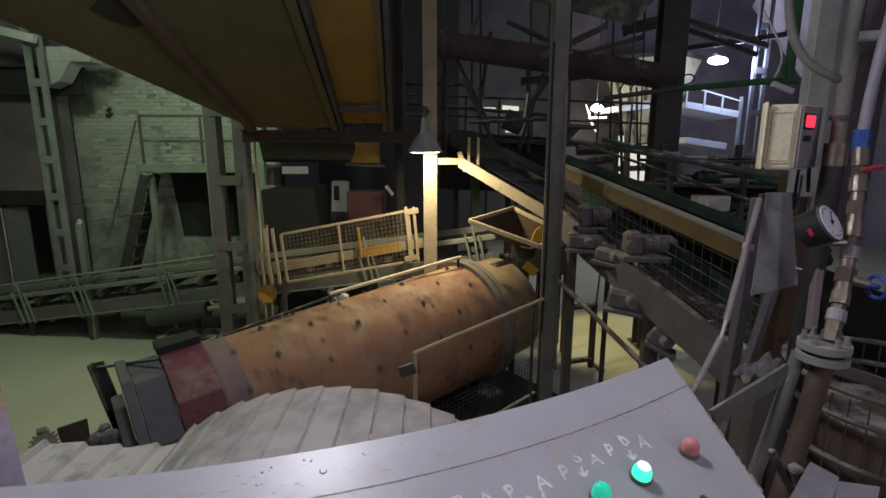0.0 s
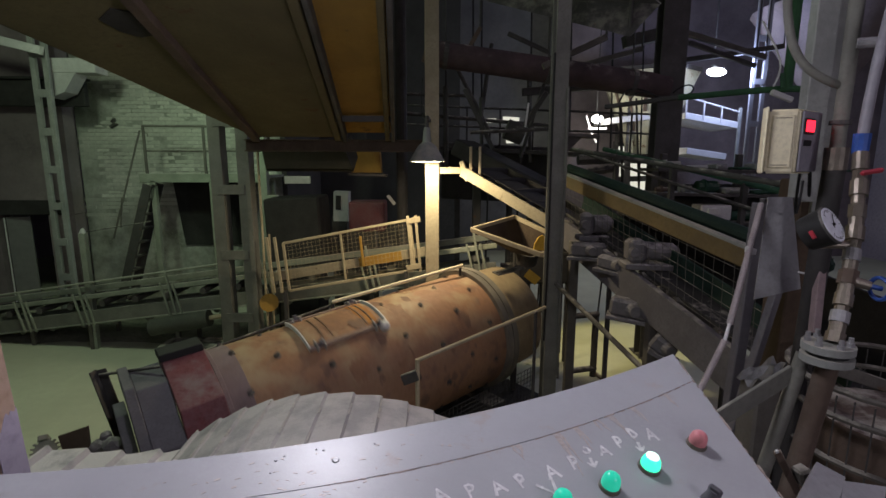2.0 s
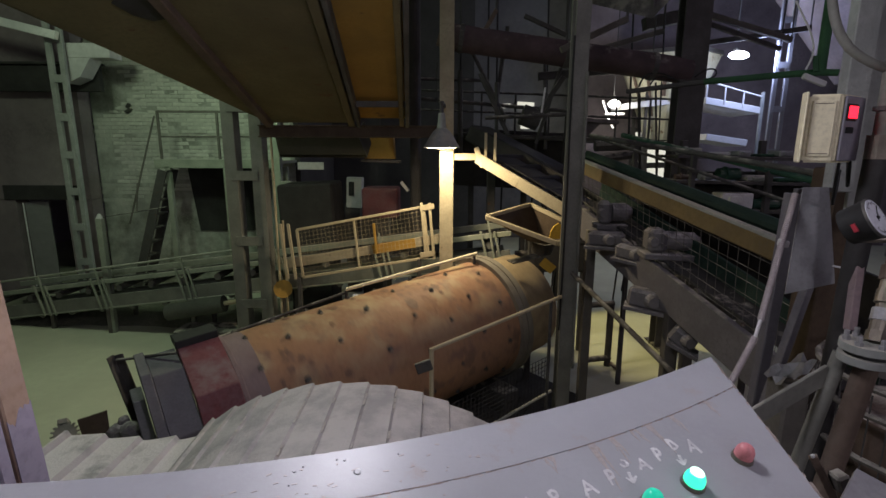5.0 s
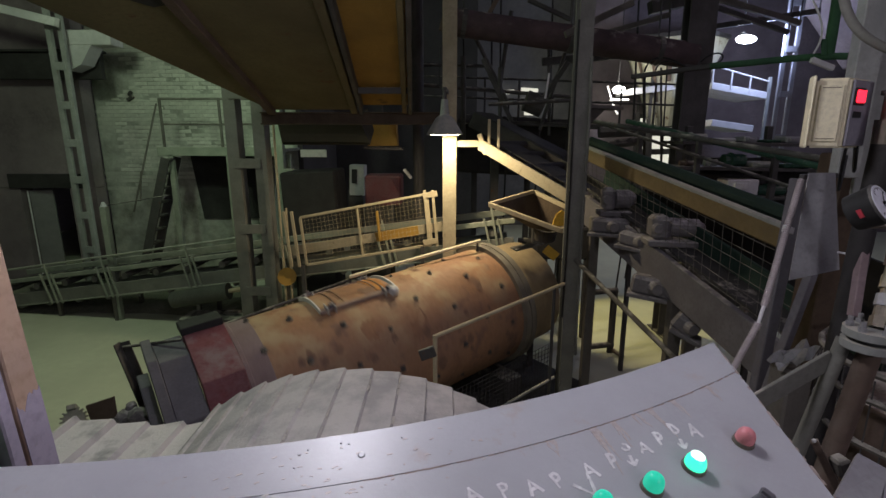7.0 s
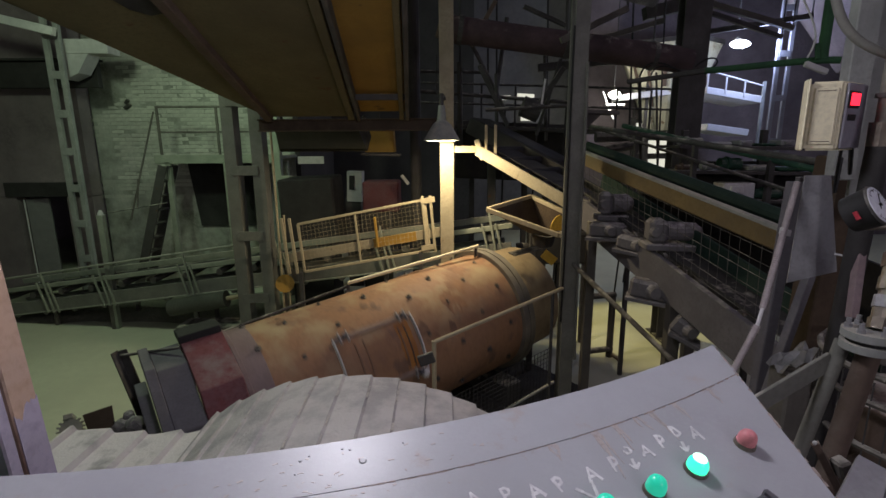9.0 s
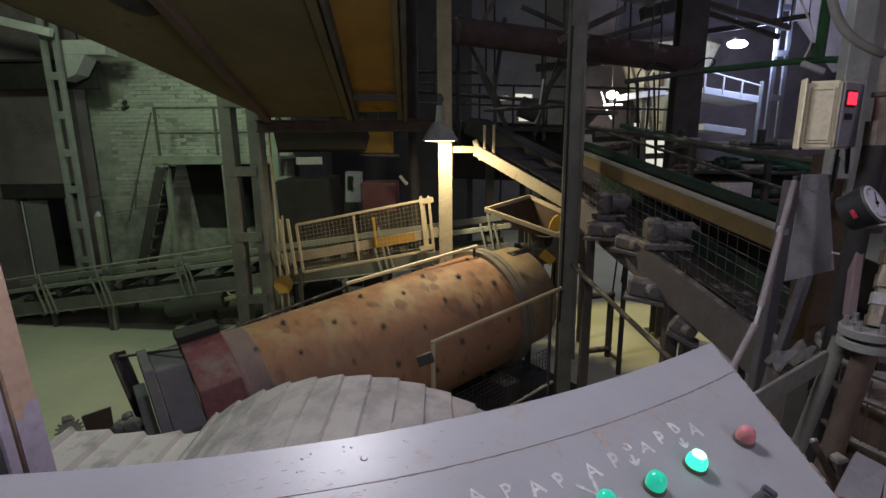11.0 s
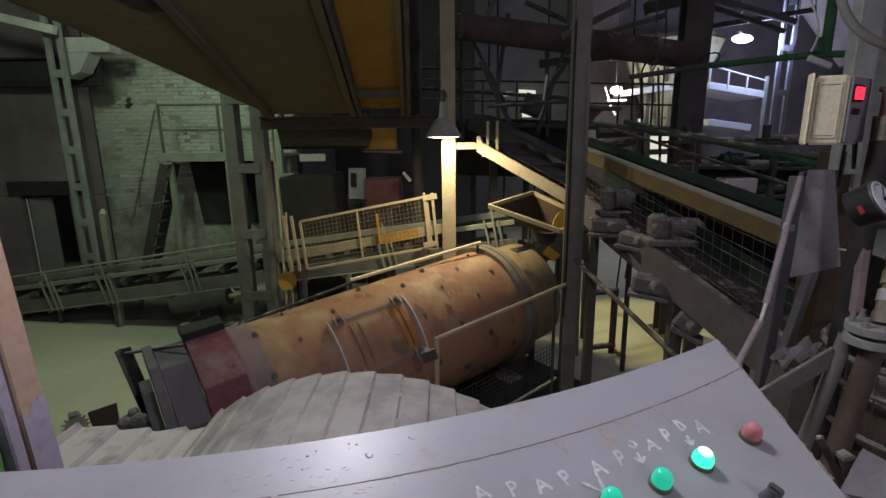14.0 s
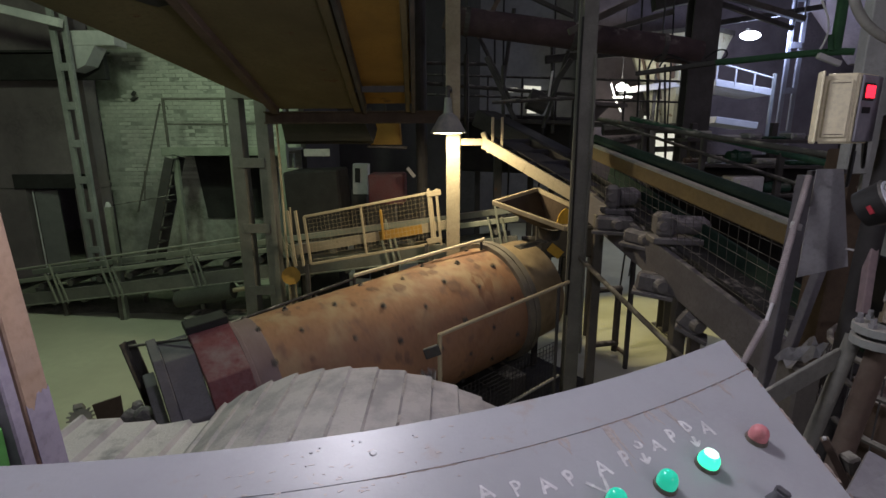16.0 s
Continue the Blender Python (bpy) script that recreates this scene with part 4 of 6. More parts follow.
corrugated("arched_sheet", arch, -0.82, 0.95, 1.35, 2.45, 0.15, 0.015)
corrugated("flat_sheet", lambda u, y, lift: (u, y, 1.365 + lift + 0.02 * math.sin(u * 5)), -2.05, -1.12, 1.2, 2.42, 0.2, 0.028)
dust_rng = random.Random(31)
bm = bmesh.new()
for k in range(-5, 7):
    u = 0.15 * k
    if -0.8 < u < 0.92:
        y = 1.4
        while y < 2.42:
            l = dust_rng.uniform(0.015, 0.09)
            if dust_rng.random() < 0.5:
                block(bm, arch(u - 0.02, y, 0.0165), arch(u - 0.02, min(y + l, 2.44), 0.0165), dust_rng.uniform(0.002, 0.012), 0.002, 0)
            y += l + 0.01
tagged(part("dust_deposit", bm, M_RIDGEDUST, hood, "white dust lying along the ridges"), kind="stuff")
part("hood_frame", bar((-0.5, 2.2, 0), (-0.5, 2.2, 1.6), 0.08, 0.08, 0.004, (1, 0, 0)), M_DARKSTEEL, hood)

# ---- stair and landing at the brick wall ----
landing = thing("stair_landing", (-4.6, 9.4, 0), "greenish steel landing with handrails and a steep stair", "stairs")
part("deck_plate", sheet([(-5.25, 9.2, 2.70), (-2.9, 9.2, 2.70), (-2.9, 10.15, 2.70), (-5.25, 10.15, 2.70)], 0.05), M_CONVEYOR, landing)
part("edge_beam", bar((-5.25, 9.2, 2.65), (-2.9, 9.2, 2.65), 0.05, 0.16, 0.004), M_CONVEYOR, landing)
for x in (-5.12, -4.05, -2.95):
    part("post", bar((x, 9.22, 2.70), (x, 9.22, 3.58), 0.04, 0.04, 0.003, (1, 0, 0)), M_DIMSTEEL, landing)
    part("leg", bar((x + 0.1, 9.22, 0), (x + 0.1, 9.22, 2.60), 0.09, 0.09, 0.004, (1, 0, 0)), M_CONVEYOR, landing)
part("handrail", pipe((-5.14, 9.22, 3.58), (-2.9, 9.22, 3.58), 0.02), M_DIMSTEEL, landing)
part("knee_rail", pipe((-5.14, 9.22, 3.14), (-2.9, 9.22, 3.14), 0.014), M_DIMSTEEL, landing)
for y in (9.05, 9.45):
    part("stringer", bar((-5.85, y, 0.02), (-5.04, y, 2.54), 0.03, 0.16, 0.003), M_DARKSTEEL, landing)
for i in range(10):
    t = (i + 0.5) / 10
    part("tread", bar((-5.85 + 0.85 * t, 9.06, 2.65 * t), (-5.85 + 0.85 * t, 9.44, 2.65 * t), 0.15, 0.03, 0.002), M_DARKSTEEL, landing)
part("stair_rail", pipe((-5.75, 9.05, 1.55), (-5.14, 9.15, 3.5), 0.016), M_DIMSTEEL, landing)
part("stair_rail", pipe((-5.6, 9.05, 1.75), (-5.55, 9.1, 2.3), 0.016), M_DIMSTEEL, landing)
recess = thing("dark_recess", (-4.1, 10.1, 0), "flat black sheet standing for the dark doorway under the landing", "doorway", "", "structure")
# flat black sheet before the brick wall stands for the opening's darkness
part("recess_back", sheet([(-5.14, 10.155, 2.62), (-3.5, 10.155, 2.62), (-3.5, 10.155, 1.25), (-4.98, 10.155, 1.25)], 0.02), M_NEARBLACK, recess)
for x in (-3.47,):
    part("jamb", bar((x, 10.15, 0), (x, 10.15, 2.3), 0.06, 0.08, 0.004, (1, 0, 0)), M_GREYSTEEL, recess)

# crane beam on its corbel and pale beam at the wall bay
corbel = thing("crane_corbel", (-5.9, 9.0, 4.4), "pale concrete corbel bracket on the column", "corbel")
bm = bmesh.new()
block(bm, (-6.4, 9.0, 4.55), (-5.60, 9.0, 4.55), 0.35, 0.24, 0.012)
# the haunch tapers down to the wall
haunch = [[bm.verts.new((x, y, z)) for x, z in ((-6.4, 4.43), (-5.95, 4.43), (-6.16, 4.12), (-6.4, 4.02))] for y in (8.84, 9.16)]
for k in range(4):
    bm.faces.new((haunch[0][k], haunch[0][(k + 1) % 4], haunch[1][(k + 1) % 4], haunch[1][k]))
bm.faces.new(haunch[0][::-1])
bm.faces.new(haunch[1])
part("bracket", bm, M_PALEWALL, corbel)
beam_w = thing("pale_beam", (-8, 8.35, 4.9), "pale painted steel beam near the wall bay", "beam")
part("web", bar((-12, 8.35, 6.10), (-6.1, 8.35, 4.68), 0.10, 0.13, 0.006), M_PALEWALL, beam_w)
crane = thing("crane_girder", (-9, 9.2, 4.1), "dark crane girder along the wall", "beam")
part("web", bar((-12, 9.3, 4.15), (-6.1, 9.3, 4.15), 0.12, 0.45, 0.01), M_NEARBLACK, crane)
part("flange", bar((-12, 9.3, 4.40), (-6.1, 9.3, 4.40), 0.30, 0.04, 0.004), M_NEARBLACK, crane)
wall_lamp = thing("wall_bracket", (-6.05, 10.1, 3.75), "small dark bracket on the brick wall", "bracket")
bm = bar((-6.24, 10.12, 3.62), (-6.12, 10.12, 3.70), 0.08, 0.06, 0.01)
tube(bm, (-6.2, 10.12, 3.72), (-6.14, 10.1, 3.78), 0.035)
part("bracket_body", bm, M_DARKSTEEL, wall_lamp)

# ---- long belt conveyor at the back ----
conveyor = thing("belt_conveyor", (-5.2, 7.6, 0), "long low belt conveyor with dusty green-grey frame", "conveyor")


def along(a, b, t):
    return tuple(p + (q - p) * t for p, q in zip(a, b))


CL, CR = (-7.6, 7.9, 0.14), (0.95, 6.28, 1.50)
for dy, dz, h in ((0, 0.36, 0.065), (0.75, 0.0, 0.12), (0.75, 0.36, 0.09)):
    part("side_rail", bar((CL[0], CL[1] + dy, CL[2] + dz), (CR[0], CR[1] + dy, CR[2] + dz), 0.05, h, 0.004), M_CONVEYOR, conveyor)
part("side_plate", bar((CL[0], CL[1], CL[2] + 0.04), (CR[0], CR[1], CR[2] + 0.04), 0.03, 0.20, 0.004), M_MIDSTEEL, conveyor)
part("lower_edge", bar((CL[0], CL[1] - 0.02, CL[2] - 0.065), (CR[0], CR[1] - 0.02, CR[2] - 0.065), 0.03, 0.02, 0.003), M_CONVEYOR, conveyor)
part("belt", bar((CL[0], CL[1] + 0.37, CL[2] + 0.30), (CR[0], CR[1] + 0.37, CR[2] + 0.30), 0.6, 0.014, 0), M_BELT, conveyor)
part("return_belt", bar((CL[0], CL[1] + 0.37, CL[2] - 0.02), (CR[0], CR[1] + 0.37, CR[2] - 0.02), 0.6, 0.014, 0), M_BELT, conveyor)
part("handrail", pipe((CL[0], CL[1] - 0.02, CL[2] + 0.56), along(CL, CR, 0.55)[:2] + (along(CL, CR, 0.55)[2] + 0.60,), 0.018), M_CONVEYOR, conveyor)
for i in range(15):
    t = (i + 0.5) / 15
    x, y, z = along(CL, CR, t)
    part("idler", pipe((x, y + 0.04, z + 0.22), (x, y + 0.71, z + 0.22), 0.05), M_MIDSTEEL, conveyor)
    part("return_idler", pipe((x + 0.2, y, z - 0.06), (x + 0.2, y + 0.71, z - 0.06), 0.045), M_MIDSTEEL, conveyor)
for t in (0.03, 0.145, 0.27, 0.445, 0.62, 0.8, 0.97):
    x, y, z = along(CL, CR, t)
    for s in (-0.09, 0, 0.09):
        part("bracket", bar((x + s + 0.06, y - 0.05, z - 0.08), (x + s - 0.06, y - 0.05, z + (0.42 if s else 0.58)), 0.028, 0.028, 0.003, (1, 0, 0)), M_CONVEYOR, conveyor)
    part("leg", bar((x, y + 0.06, 0), (x, y + 0.06, z), 0.06, 0.06, 0.004, (1, 0, 0)), M_DIMSTEEL, conveyor)
    part("leg", bar((x, y + 0.73, 0), (x, y + 0.73, z), 0.06, 0.06, 0.004, (1, 0, 0)), M_DIMSTEEL, conveyor)
stand = thing("stand_post", (-5.26, 7.55, 0), "green-grey steel post with a small pale cap", "post")
part("post_body", bar((-5.26, 7.55, 0), (-5.26, 7.55, 1.86), 0.09, 0.09, 0.004, (1, 0, 0)), M_CONVEYOR, stand)
part("cap", pipe((-5.26, 7.55, 1.86), (-5.26, 7.55, 1.93), 0.05, 0.02), M_PALEWALL, stand)
part("arm", pipe((-5.26, 7.55, 1.87), (-4.40, 7.9, 2.0), 0.008), M_DARKSTEEL, stand)

# mesh guard panel on the conveyor
guard_mesh = thing("mesh_guard", (-1.0, 6.1, 1.3), "cream framed wire mesh guard leaning along the conveyor", "mesh guard")
A0, B0, C0, D0 = (-1.75, 6.12, 1.30), (-0.13, 6.12, 1.57), (-0.19, 6.12, 2.22), (-1.80, 6.12, 1.92)
for name, p, q in (("bottom_bar", A0, B0), ("end_bar", B0, C0), ("top_bar", C0, D0), ("end_bar", D0, A0)):
    part(name, bar(p, q, 0.03, 0.035, 0.003, (0, 1, 0)), M_CREAM, guard_mesh)
for t in (0.45, 0.60):
    part("stay", bar(along(A0, B0, t) if t < 0.5 else along(along(A0, B0, t), along(D0, C0, t), 0.25), along(along(A0, B0, t), along(D0, C0, t), 1.0 if t < 0.5 else 0.85), 0.025, 0.022 if t < 0.5 else 0.085, 0.003, (0, 1, 0)), M_CREAM if t < 0.5 else M_YELLOW, guard_mesh)
part("cross_plate", bar((-1.95, 6.15, 1.475), (0.02, 6.15, 1.81), 0.02, 0.12, 0.004, (0, 0, 1)), M_COLUMN, guard_mesh)
part("yellow_plate", bar((-0.85, 6.132, 1.665), (-0.30, 6.132, 1.755), 0.012, 0.125, 0.004), M_YELLOW, guard_mesh, "yellow painted plate")
part("wire_mesh", grid_wires(bmesh.new(), A0, B0, C0, D0, 32, 12, 0.0014), M_CREAM, guard_mesh)
for x, z0 in ((-1.86, 1.28), (-0.08, 1.55)):
    for s in (0, 0.10):
        part("upright", bar((x + s - 0.08, 6.10, z0), (x + s - 0.14, 6.10, z0 + 0.72), 0.035, 0.03, 0.003, (0, 1, 0)), M_CREAM, guard_mesh)
for z in (1.60, 2.20):
    part("tab", bar((-0.24, 6.085, z), (-0.06, 6.085, z + 0.03), 0.012, 0.07, 0.003), M_CREAM, guard_mesh)
part("foot", bar((-1.80, 6.12, 0), (-1.80, 6.12, 1.30), 0.05, 0.05, 0.004, (1, 0, 0)), M_DARKSTEEL, guard_mesh)
part("foot", bar((-0.25, 6.12, 0), (-0.25, 6.12, 1.55), 0.05, 0.05, 0.004, (1, 0, 0)), M_DARKSTEEL, guard_mesh)

# ---- feed hopper and its feed conveyor ----
hopper = thing("feed_hopper", (1.0, 5.4, 1.7), "open steel feed hopper with a pale dusty rim and yellow inside", "hopper")
RIM = [Vector(v) for v in ((0.52, 5.3, 2.2), (1.10, 5.85, 2.28), (1.62, 5.35, 2.05), (1.20, 4.82, 2.00))]
MOUTH = [Vector(v) for v in ((1.02, 5.52, 1.90), (1.2, 5.70, 1.90), (1.38, 5.55, 1.88), (1.2, 5.38, 1.88))]
for i in range(4):
    j = (i + 1) % 4
    part("side", sheet([RIM[i], RIM[j], MOUTH[j], MOUTH[i]], 0.012), M_HOPPER, hopper)
    part("rim", bar(RIM[i], RIM[j], 0.04, 0.05, 0.006), M_CREAM, hopper)
part("yellow_corner", sheet([(1.135, 4.95, 2.03), (1.15, 4.95, 2.10), (1.18, 4.95, 2.16), (1.225, 4.95, 2.19), (1.265, 4.95, 2.17), (1.275, 4.95, 2.03)], 0.03), M_YELLOWBRIGHT, hopper, "yellow painted corner")
part("yellow_flap", bar((1.089, 5.002, 1.775), (1.213, 5.002, 1.677), 0.02, 0.10, 0.004), M_YELLOWBRIGHT, hopper, "small yellow flap")
part("spout", pipe((1.2, 5.54, 1.90), (1.2, 5.58, 1.76), 0.14, 0.12, 16), M_DARKSTEEL, hopper)
part("chute_lip", bar((0.78, 5.20, 1.72), (1.10, 5.30, 1.77), 0.16, 0.014, 0.002), M_DIMSTEEL, hopper, "dusty scraper plate")
for p in ((1.12, 5.78), (1.55, 5.6)):
    part("leg", bar((p[0], p[1], 0), (p[0], p[1], 2.0), 0.07, 0.07, 0.004, (1, 0, 0)), M_DARKSTEEL, hopper)
feed = thing("feed_conveyor", (0.9, 5.5, 2.6), "inclined feed conveyor with a dusty cream side plate", "conveyor")
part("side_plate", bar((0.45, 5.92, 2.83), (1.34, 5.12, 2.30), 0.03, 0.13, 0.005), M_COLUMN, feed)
# far plate, belt and idlers coloured near black in place of shade
part("side_plate", bar((1.05, 6.45, 2.83), (1.90, 5.65, 2.30), 0.03, 0.15, 0.005), M_NEARBLACK, feed)
part("belt", bar((0.75, 6.2, 2.86), (1.62, 5.4, 2.34), 0.42, 0.02, 0), M_NEARBLACK, feed)
for i in range(4):
    part("idler", pipe(along((0.5, 5.96, 2.82), (1.3, 5.2, 2.33), i / 4), along((1.05, 6.4, 2.82), (1.85, 5.65, 2.33), i / 4), 0.05), M_NEARBLACK, feed)
part("head_bracket", bar((0.44, 5.9, 2.95), (0.52, 5.86, 2.72), 0.03, 0.06, 0.004), M_CREAM, feed)
for x in (0.55, 0.66):
    part("upright", bar((x, 5.85, 2.72), (x, 5.85, 3.12), 0.03, 0.03, 0.003, (1, 0, 0)), M_CREAM, feed)
part("tie_beam", bar((0.17, 5.98, 2.84), (0.46, 5.98, 2.84), 0.08, 0.08, 0.004), M_CREAM, feed)

# ---- inclined conveyor with a guard, running past the desk ----
side_conv = thing("guarded_conveyor", (1.8, 3.7, 0), "dusty steel conveyor with ochre guard rail and wire mesh", "conveyor")
SA, SB = Vector((1.42, 5.1, 2.78)), Vector((2.02, 2.3, 2.30))
part("guard_rail", bar(SA, SB, 0.05, 0.125, 0.01), M_OCHRE, side_conv, "dusty ochre guard rail")
part("rail_cap", pipe(SA + Vector((0.0, 0, 0.06)), SB + Vector((0.0, 0, 0.06)), 0.025), M_GREYSTEEL, side_conv)
part("green_cover", bar(SA + Vector((0.09, 0, 0.10)), SB + Vector((0.09, 0, 0.10)), 0.08, 0.09, 0.03), M_DARKGREEN, side_conv, "green painted cover sheet")
FA, FB = SA + Vector((0.03, 0, -0.55)), SB + Vector((-0.02, 0, -0.74))
part("wire_mesh", grid_wires(bmesh.new(), FA + Vector((0.03, 0, 0)), FB + Vector((0.03, 0, 0)), SB, SA, 34, 8, 0.0022), M_DIMSTEEL, side_conv)
part("frame_plate", bar(FA, FB, 0.05, 0.29, 0.006), M_FRAMEGREY, side_conv)
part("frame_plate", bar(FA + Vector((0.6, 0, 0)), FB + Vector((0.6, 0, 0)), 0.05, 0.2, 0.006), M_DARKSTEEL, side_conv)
part("belt", bar(FA + Vector((0.3, 0, 0.16)), FB + Vector((0.3, 0, 0.16)), 0.5, 0.02, 0), M_BELT, side_conv)
# board added so that the space behind the mesh stays dark
part("back_board", sheet([FA + Vector((0.66, 0, -0.1)), FB + Vector((0.66, 0, -0.1)), SB + Vector((0.62, 0, -0.16)), SA + Vector((0.62, 0, -0.16))], 0.02), M_NEARBLACK, side_conv, "dark board added to black out the view through the mesh")
part("skirt", bar(FA + Vector((0.25, 0, 0.3)), FB + Vector((0.3, 0, 0.22)), 0.03, 0.16, 0.006), M_DARKGREEN, side_conv, "dark green skirt board")
for i in range(7):
    t = (i + 0.5) / 7
    p = FA.lerp(FB, t)
    part("idler", pipe(p + Vector((0.02, 0, 0.12)), p + Vector((0.55, 0.0, 0.12)), 0.05), M_DARKSTEEL, side_conv)
# gear motors: a ribbed gearbox, the motor drum and a foot, all thick with dust
for g0, g1, m1, r in (((1.49, 4.52, 2.36), (1.60, 4.50, 2.36), (1.74, 4.50, 2.36), 0.10), ((1.66, 3.82, 2.225), (1.80, 3.80, 2.225), (2.02, 3.78, 2.215), 0.088)):
    bm = bar(g0, g1, 0.20, r * 2.1, 0.03)
    tube(bm, g1, m1, r * 0.85, None, 16)
    tube(bm, m1, (m1[0] + 0.05, m1[1], m1[2]), r * 0.8, r * 0.45, 16)
    block(bm, (g0[0] - 0.03, g0[1], g0[2] - r - 0.03), (m1[0], m1[1], m1[2] - r - 0.03), 0.22, 0.05, 0.008)
    tube(bm, (g0[0] + 0.02, g0[1] - 0.09, g0[2]), (g0[0] + 0.02, g0[1] - 0.13, g0[2]), r * 0.5, r * 0.4, 12)
    part("gear_motor", bm, M_DUSTYSTEEL, side_conv, "dust-covered grey gear motor")
for end_a, end_b, h in (((1.381, 4.402, 2.136), (1.657, 4.252, 2.142), 0.13), ((1.566, 4.152, 2.080), (1.742, 3.952, 2.053), 0.12), ((1.550, 3.802, 1.775), (1.817, 3.652, 1.741), 0.15), ((1.762, 3.452, 1.605), (1.892, 3.352, 1.510), 0.13)):
    p, q = Vector(end_a), Vector(end_b)
    bm = bar(p, q, 0.14, h, 0.025)
    tube(bm, p.lerp(q, 0.5) + Vector((0, -0.06, 0)), p.lerp(q, 0.5) + Vector((0, -0.12, 0.0)), h * 0.42, h * 0.3, 14)
    block(bm, p + Vector((-0.03, 0, -h / 2 - 0.012)), q + Vector((0.03, 0, -h / 2 - 0.012)), 0.18, 0.03, 0.004)
    block(bm, p.lerp(q, 0.5) + Vector((0.03, 0.05, 0)), p.lerp(q, 0.5) + Vector((0.12, 0.12, 0.02)), 0.06, 0.08, 0.004)
    part("bearing", bm, M_DUSTYSTEEL, side_conv, "dusty bearing block")
for t, dx in ((0.12, 0.0), (0.55, 0.05), (0.9, 0.05), (0.35, 0.6), (0.75, 0.6)):
    p = FA.lerp(FB, t)
    part("leg", bar((p.x + dx, p.y, 0), (p.x + dx, p.y, p.z), 0.08, 0.09, 0.005, (1, 0, 0)), M_DIMSTEEL, side_conv)
part("brace", pipe((1.27, 4.55, 1.78), (1.80, 3.2, 1.25), 0.022), M_DIMSTEEL, side_conv)
part("inner_rail", pipe((1.45, 5.6, 3.12), (2.6, 3.0, 2.75), 0.022), M_DARKSTEEL, side_conv)
stand_pipe = thing("stand_pipe", (2.36, 6.3, 0), "dark pipe stand with a foot bolt", "pipe stand")
part("pipe_post", pipe((2.33, 6.3, 0), (2.33, 6.3, 0.92), 0.045), M_DARKSTEEL, stand_pipe)
part("arm", pipe((2.36, 6.3, 0.90), (1.95, 6.2, 0.90), 0.04), M_DARKSTEEL, stand_pipe)
part("arm", pipe((2.36, 6.3, 0.12), (1.95, 6.2, 0.12), 0.04), M_DARKSTEEL, stand_pipe)
part("foot_bolt", pipe((2.36, 6.25, 0.05), (2.44, 6.1, 0.02), 0.03), M_BROWN, stand_pipe)

drive = thing("drive_housing", (1.75, 7.0, 0), "sooty drive housing on legs behind the drum end", "machine")
part("housing", bar((1.30, 7.0, 1.52), (2.15, 7.0, 1.52), 0.5, 0.62, 0.03), M_NEARBLACK, drive)
part("cover_rib", bar((1.30, 6.74, 1.66), (2.15, 6.74, 1.66), 0.03, 0.05, 0.005), M_DARKSTEEL, drive)
part("shaft", pipe((1.1, 6.9, 1.45), (1.32, 6.9, 1.45), 0.05, None, 14), M_DARKSTEEL, drive)
for x in (1.38, 2.07):
    for y in (6.82, 7.18):
        part("leg", bar((x, y, 0), (x, y, 1.22), 0.06, 0.06, 0.004, (1, 0, 0)), M_DARKSTEEL, drive)

# ---- pinkish pipe and cross pipes overhead ----
duct = thing("overhead_duct", (1.7, 6.95, 4.2), "pinkish overhead duct with its colour dimmed as in the dark", "duct")
# pink darkened in its base colour to give the duct's dimness
M_PINKDUCT = surface("dimmed_pink_paint", (0.095, 0.065, 0.068), (0.05, 0.038, 0.04), 0.8, 0, 3, 30, 0.2, DUST, 0.12)
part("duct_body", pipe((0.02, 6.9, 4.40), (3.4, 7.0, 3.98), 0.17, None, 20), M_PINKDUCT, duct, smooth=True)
for t in (0.08, 0.5, 0.85):
    p = along((0.02, 6.9, 4.40), (3.4, 7.0, 3.98), t)
    part("band", pipe((p[0] - 0.03, p[1], p[2] + 0.004), (p[0] + 0.03, p[1], p[2] - 0.004), 0.185, None, 20), M_DARKSTEEL, duct)
    part("hanger", pipe((p[0], p[1], p[2] + 0.15), (p[0], p[1], 9.0), 0.012, None, 6), M_DARKSTEEL, duct)


# ---- dark machinery in the middle distance ----
def plate_wall(x0, x1, y, z0, z1, material, name, label):
    w = part(name, bar((x0, y, (z0 + z1) / 2), (x1, y, (z0 + z1) / 2), 0.2, z1 - z0, 0), material)
    return tagged(w, label, "wall", "", "structure")


plate_wall(-2.95, 0.9, 13.5, 0, 9, M_DARKWALL, "wall_middle", "dark sooty wall behind the machines")
return_wall = part("wall_return", bar((-2.95, 10.2, 4.5), (-2.95, 13.6, 4.5), 0.2, 9, 0), M_DARKWALL)
tagged(return_wall, "dark return wall beside the brick wall", "wall", "", "structure")

cabinet = thing("machine_housing", (-2.0, 8.6, 0), "large dark machine housing with a lit pinkish plate", "machine")
part("housing", bar((-2.658, 8.552, 1.761), (-1.753, 8.552, 1.801), 0.9, 1.15, 0.03), M_NEARBLACK, cabinet)
part("stand", bar((-2.2, 8.6, 0.0), (-2.2, 8.6, 1.2), 0.8, 0.7, 0.01, (1, 0, 0)), M_NEARBLACK, cabinet)
part("name_plate", bar((-2.291, 8.052, 2.655), (-1.870, 8.052, 2.655), 0.02, 0.12, 0.004), M_PALEWALL, cabinet, "pale pink plate catching light")
ladle = thing("warm_lit_box", (-0.95, 7.3, 2.9), "small ochre box lit warmly from below", "chute box")
part("box_body", sheet([Vector((-1.066, 7.152, 2.79)), Vector((-0.64, 7.152, 2.79)), Vector((-0.655, 7.152, 3.085)), Vector((-1.055, 7.152, 3.085))], 0.25), M_YELLOW, ladle)
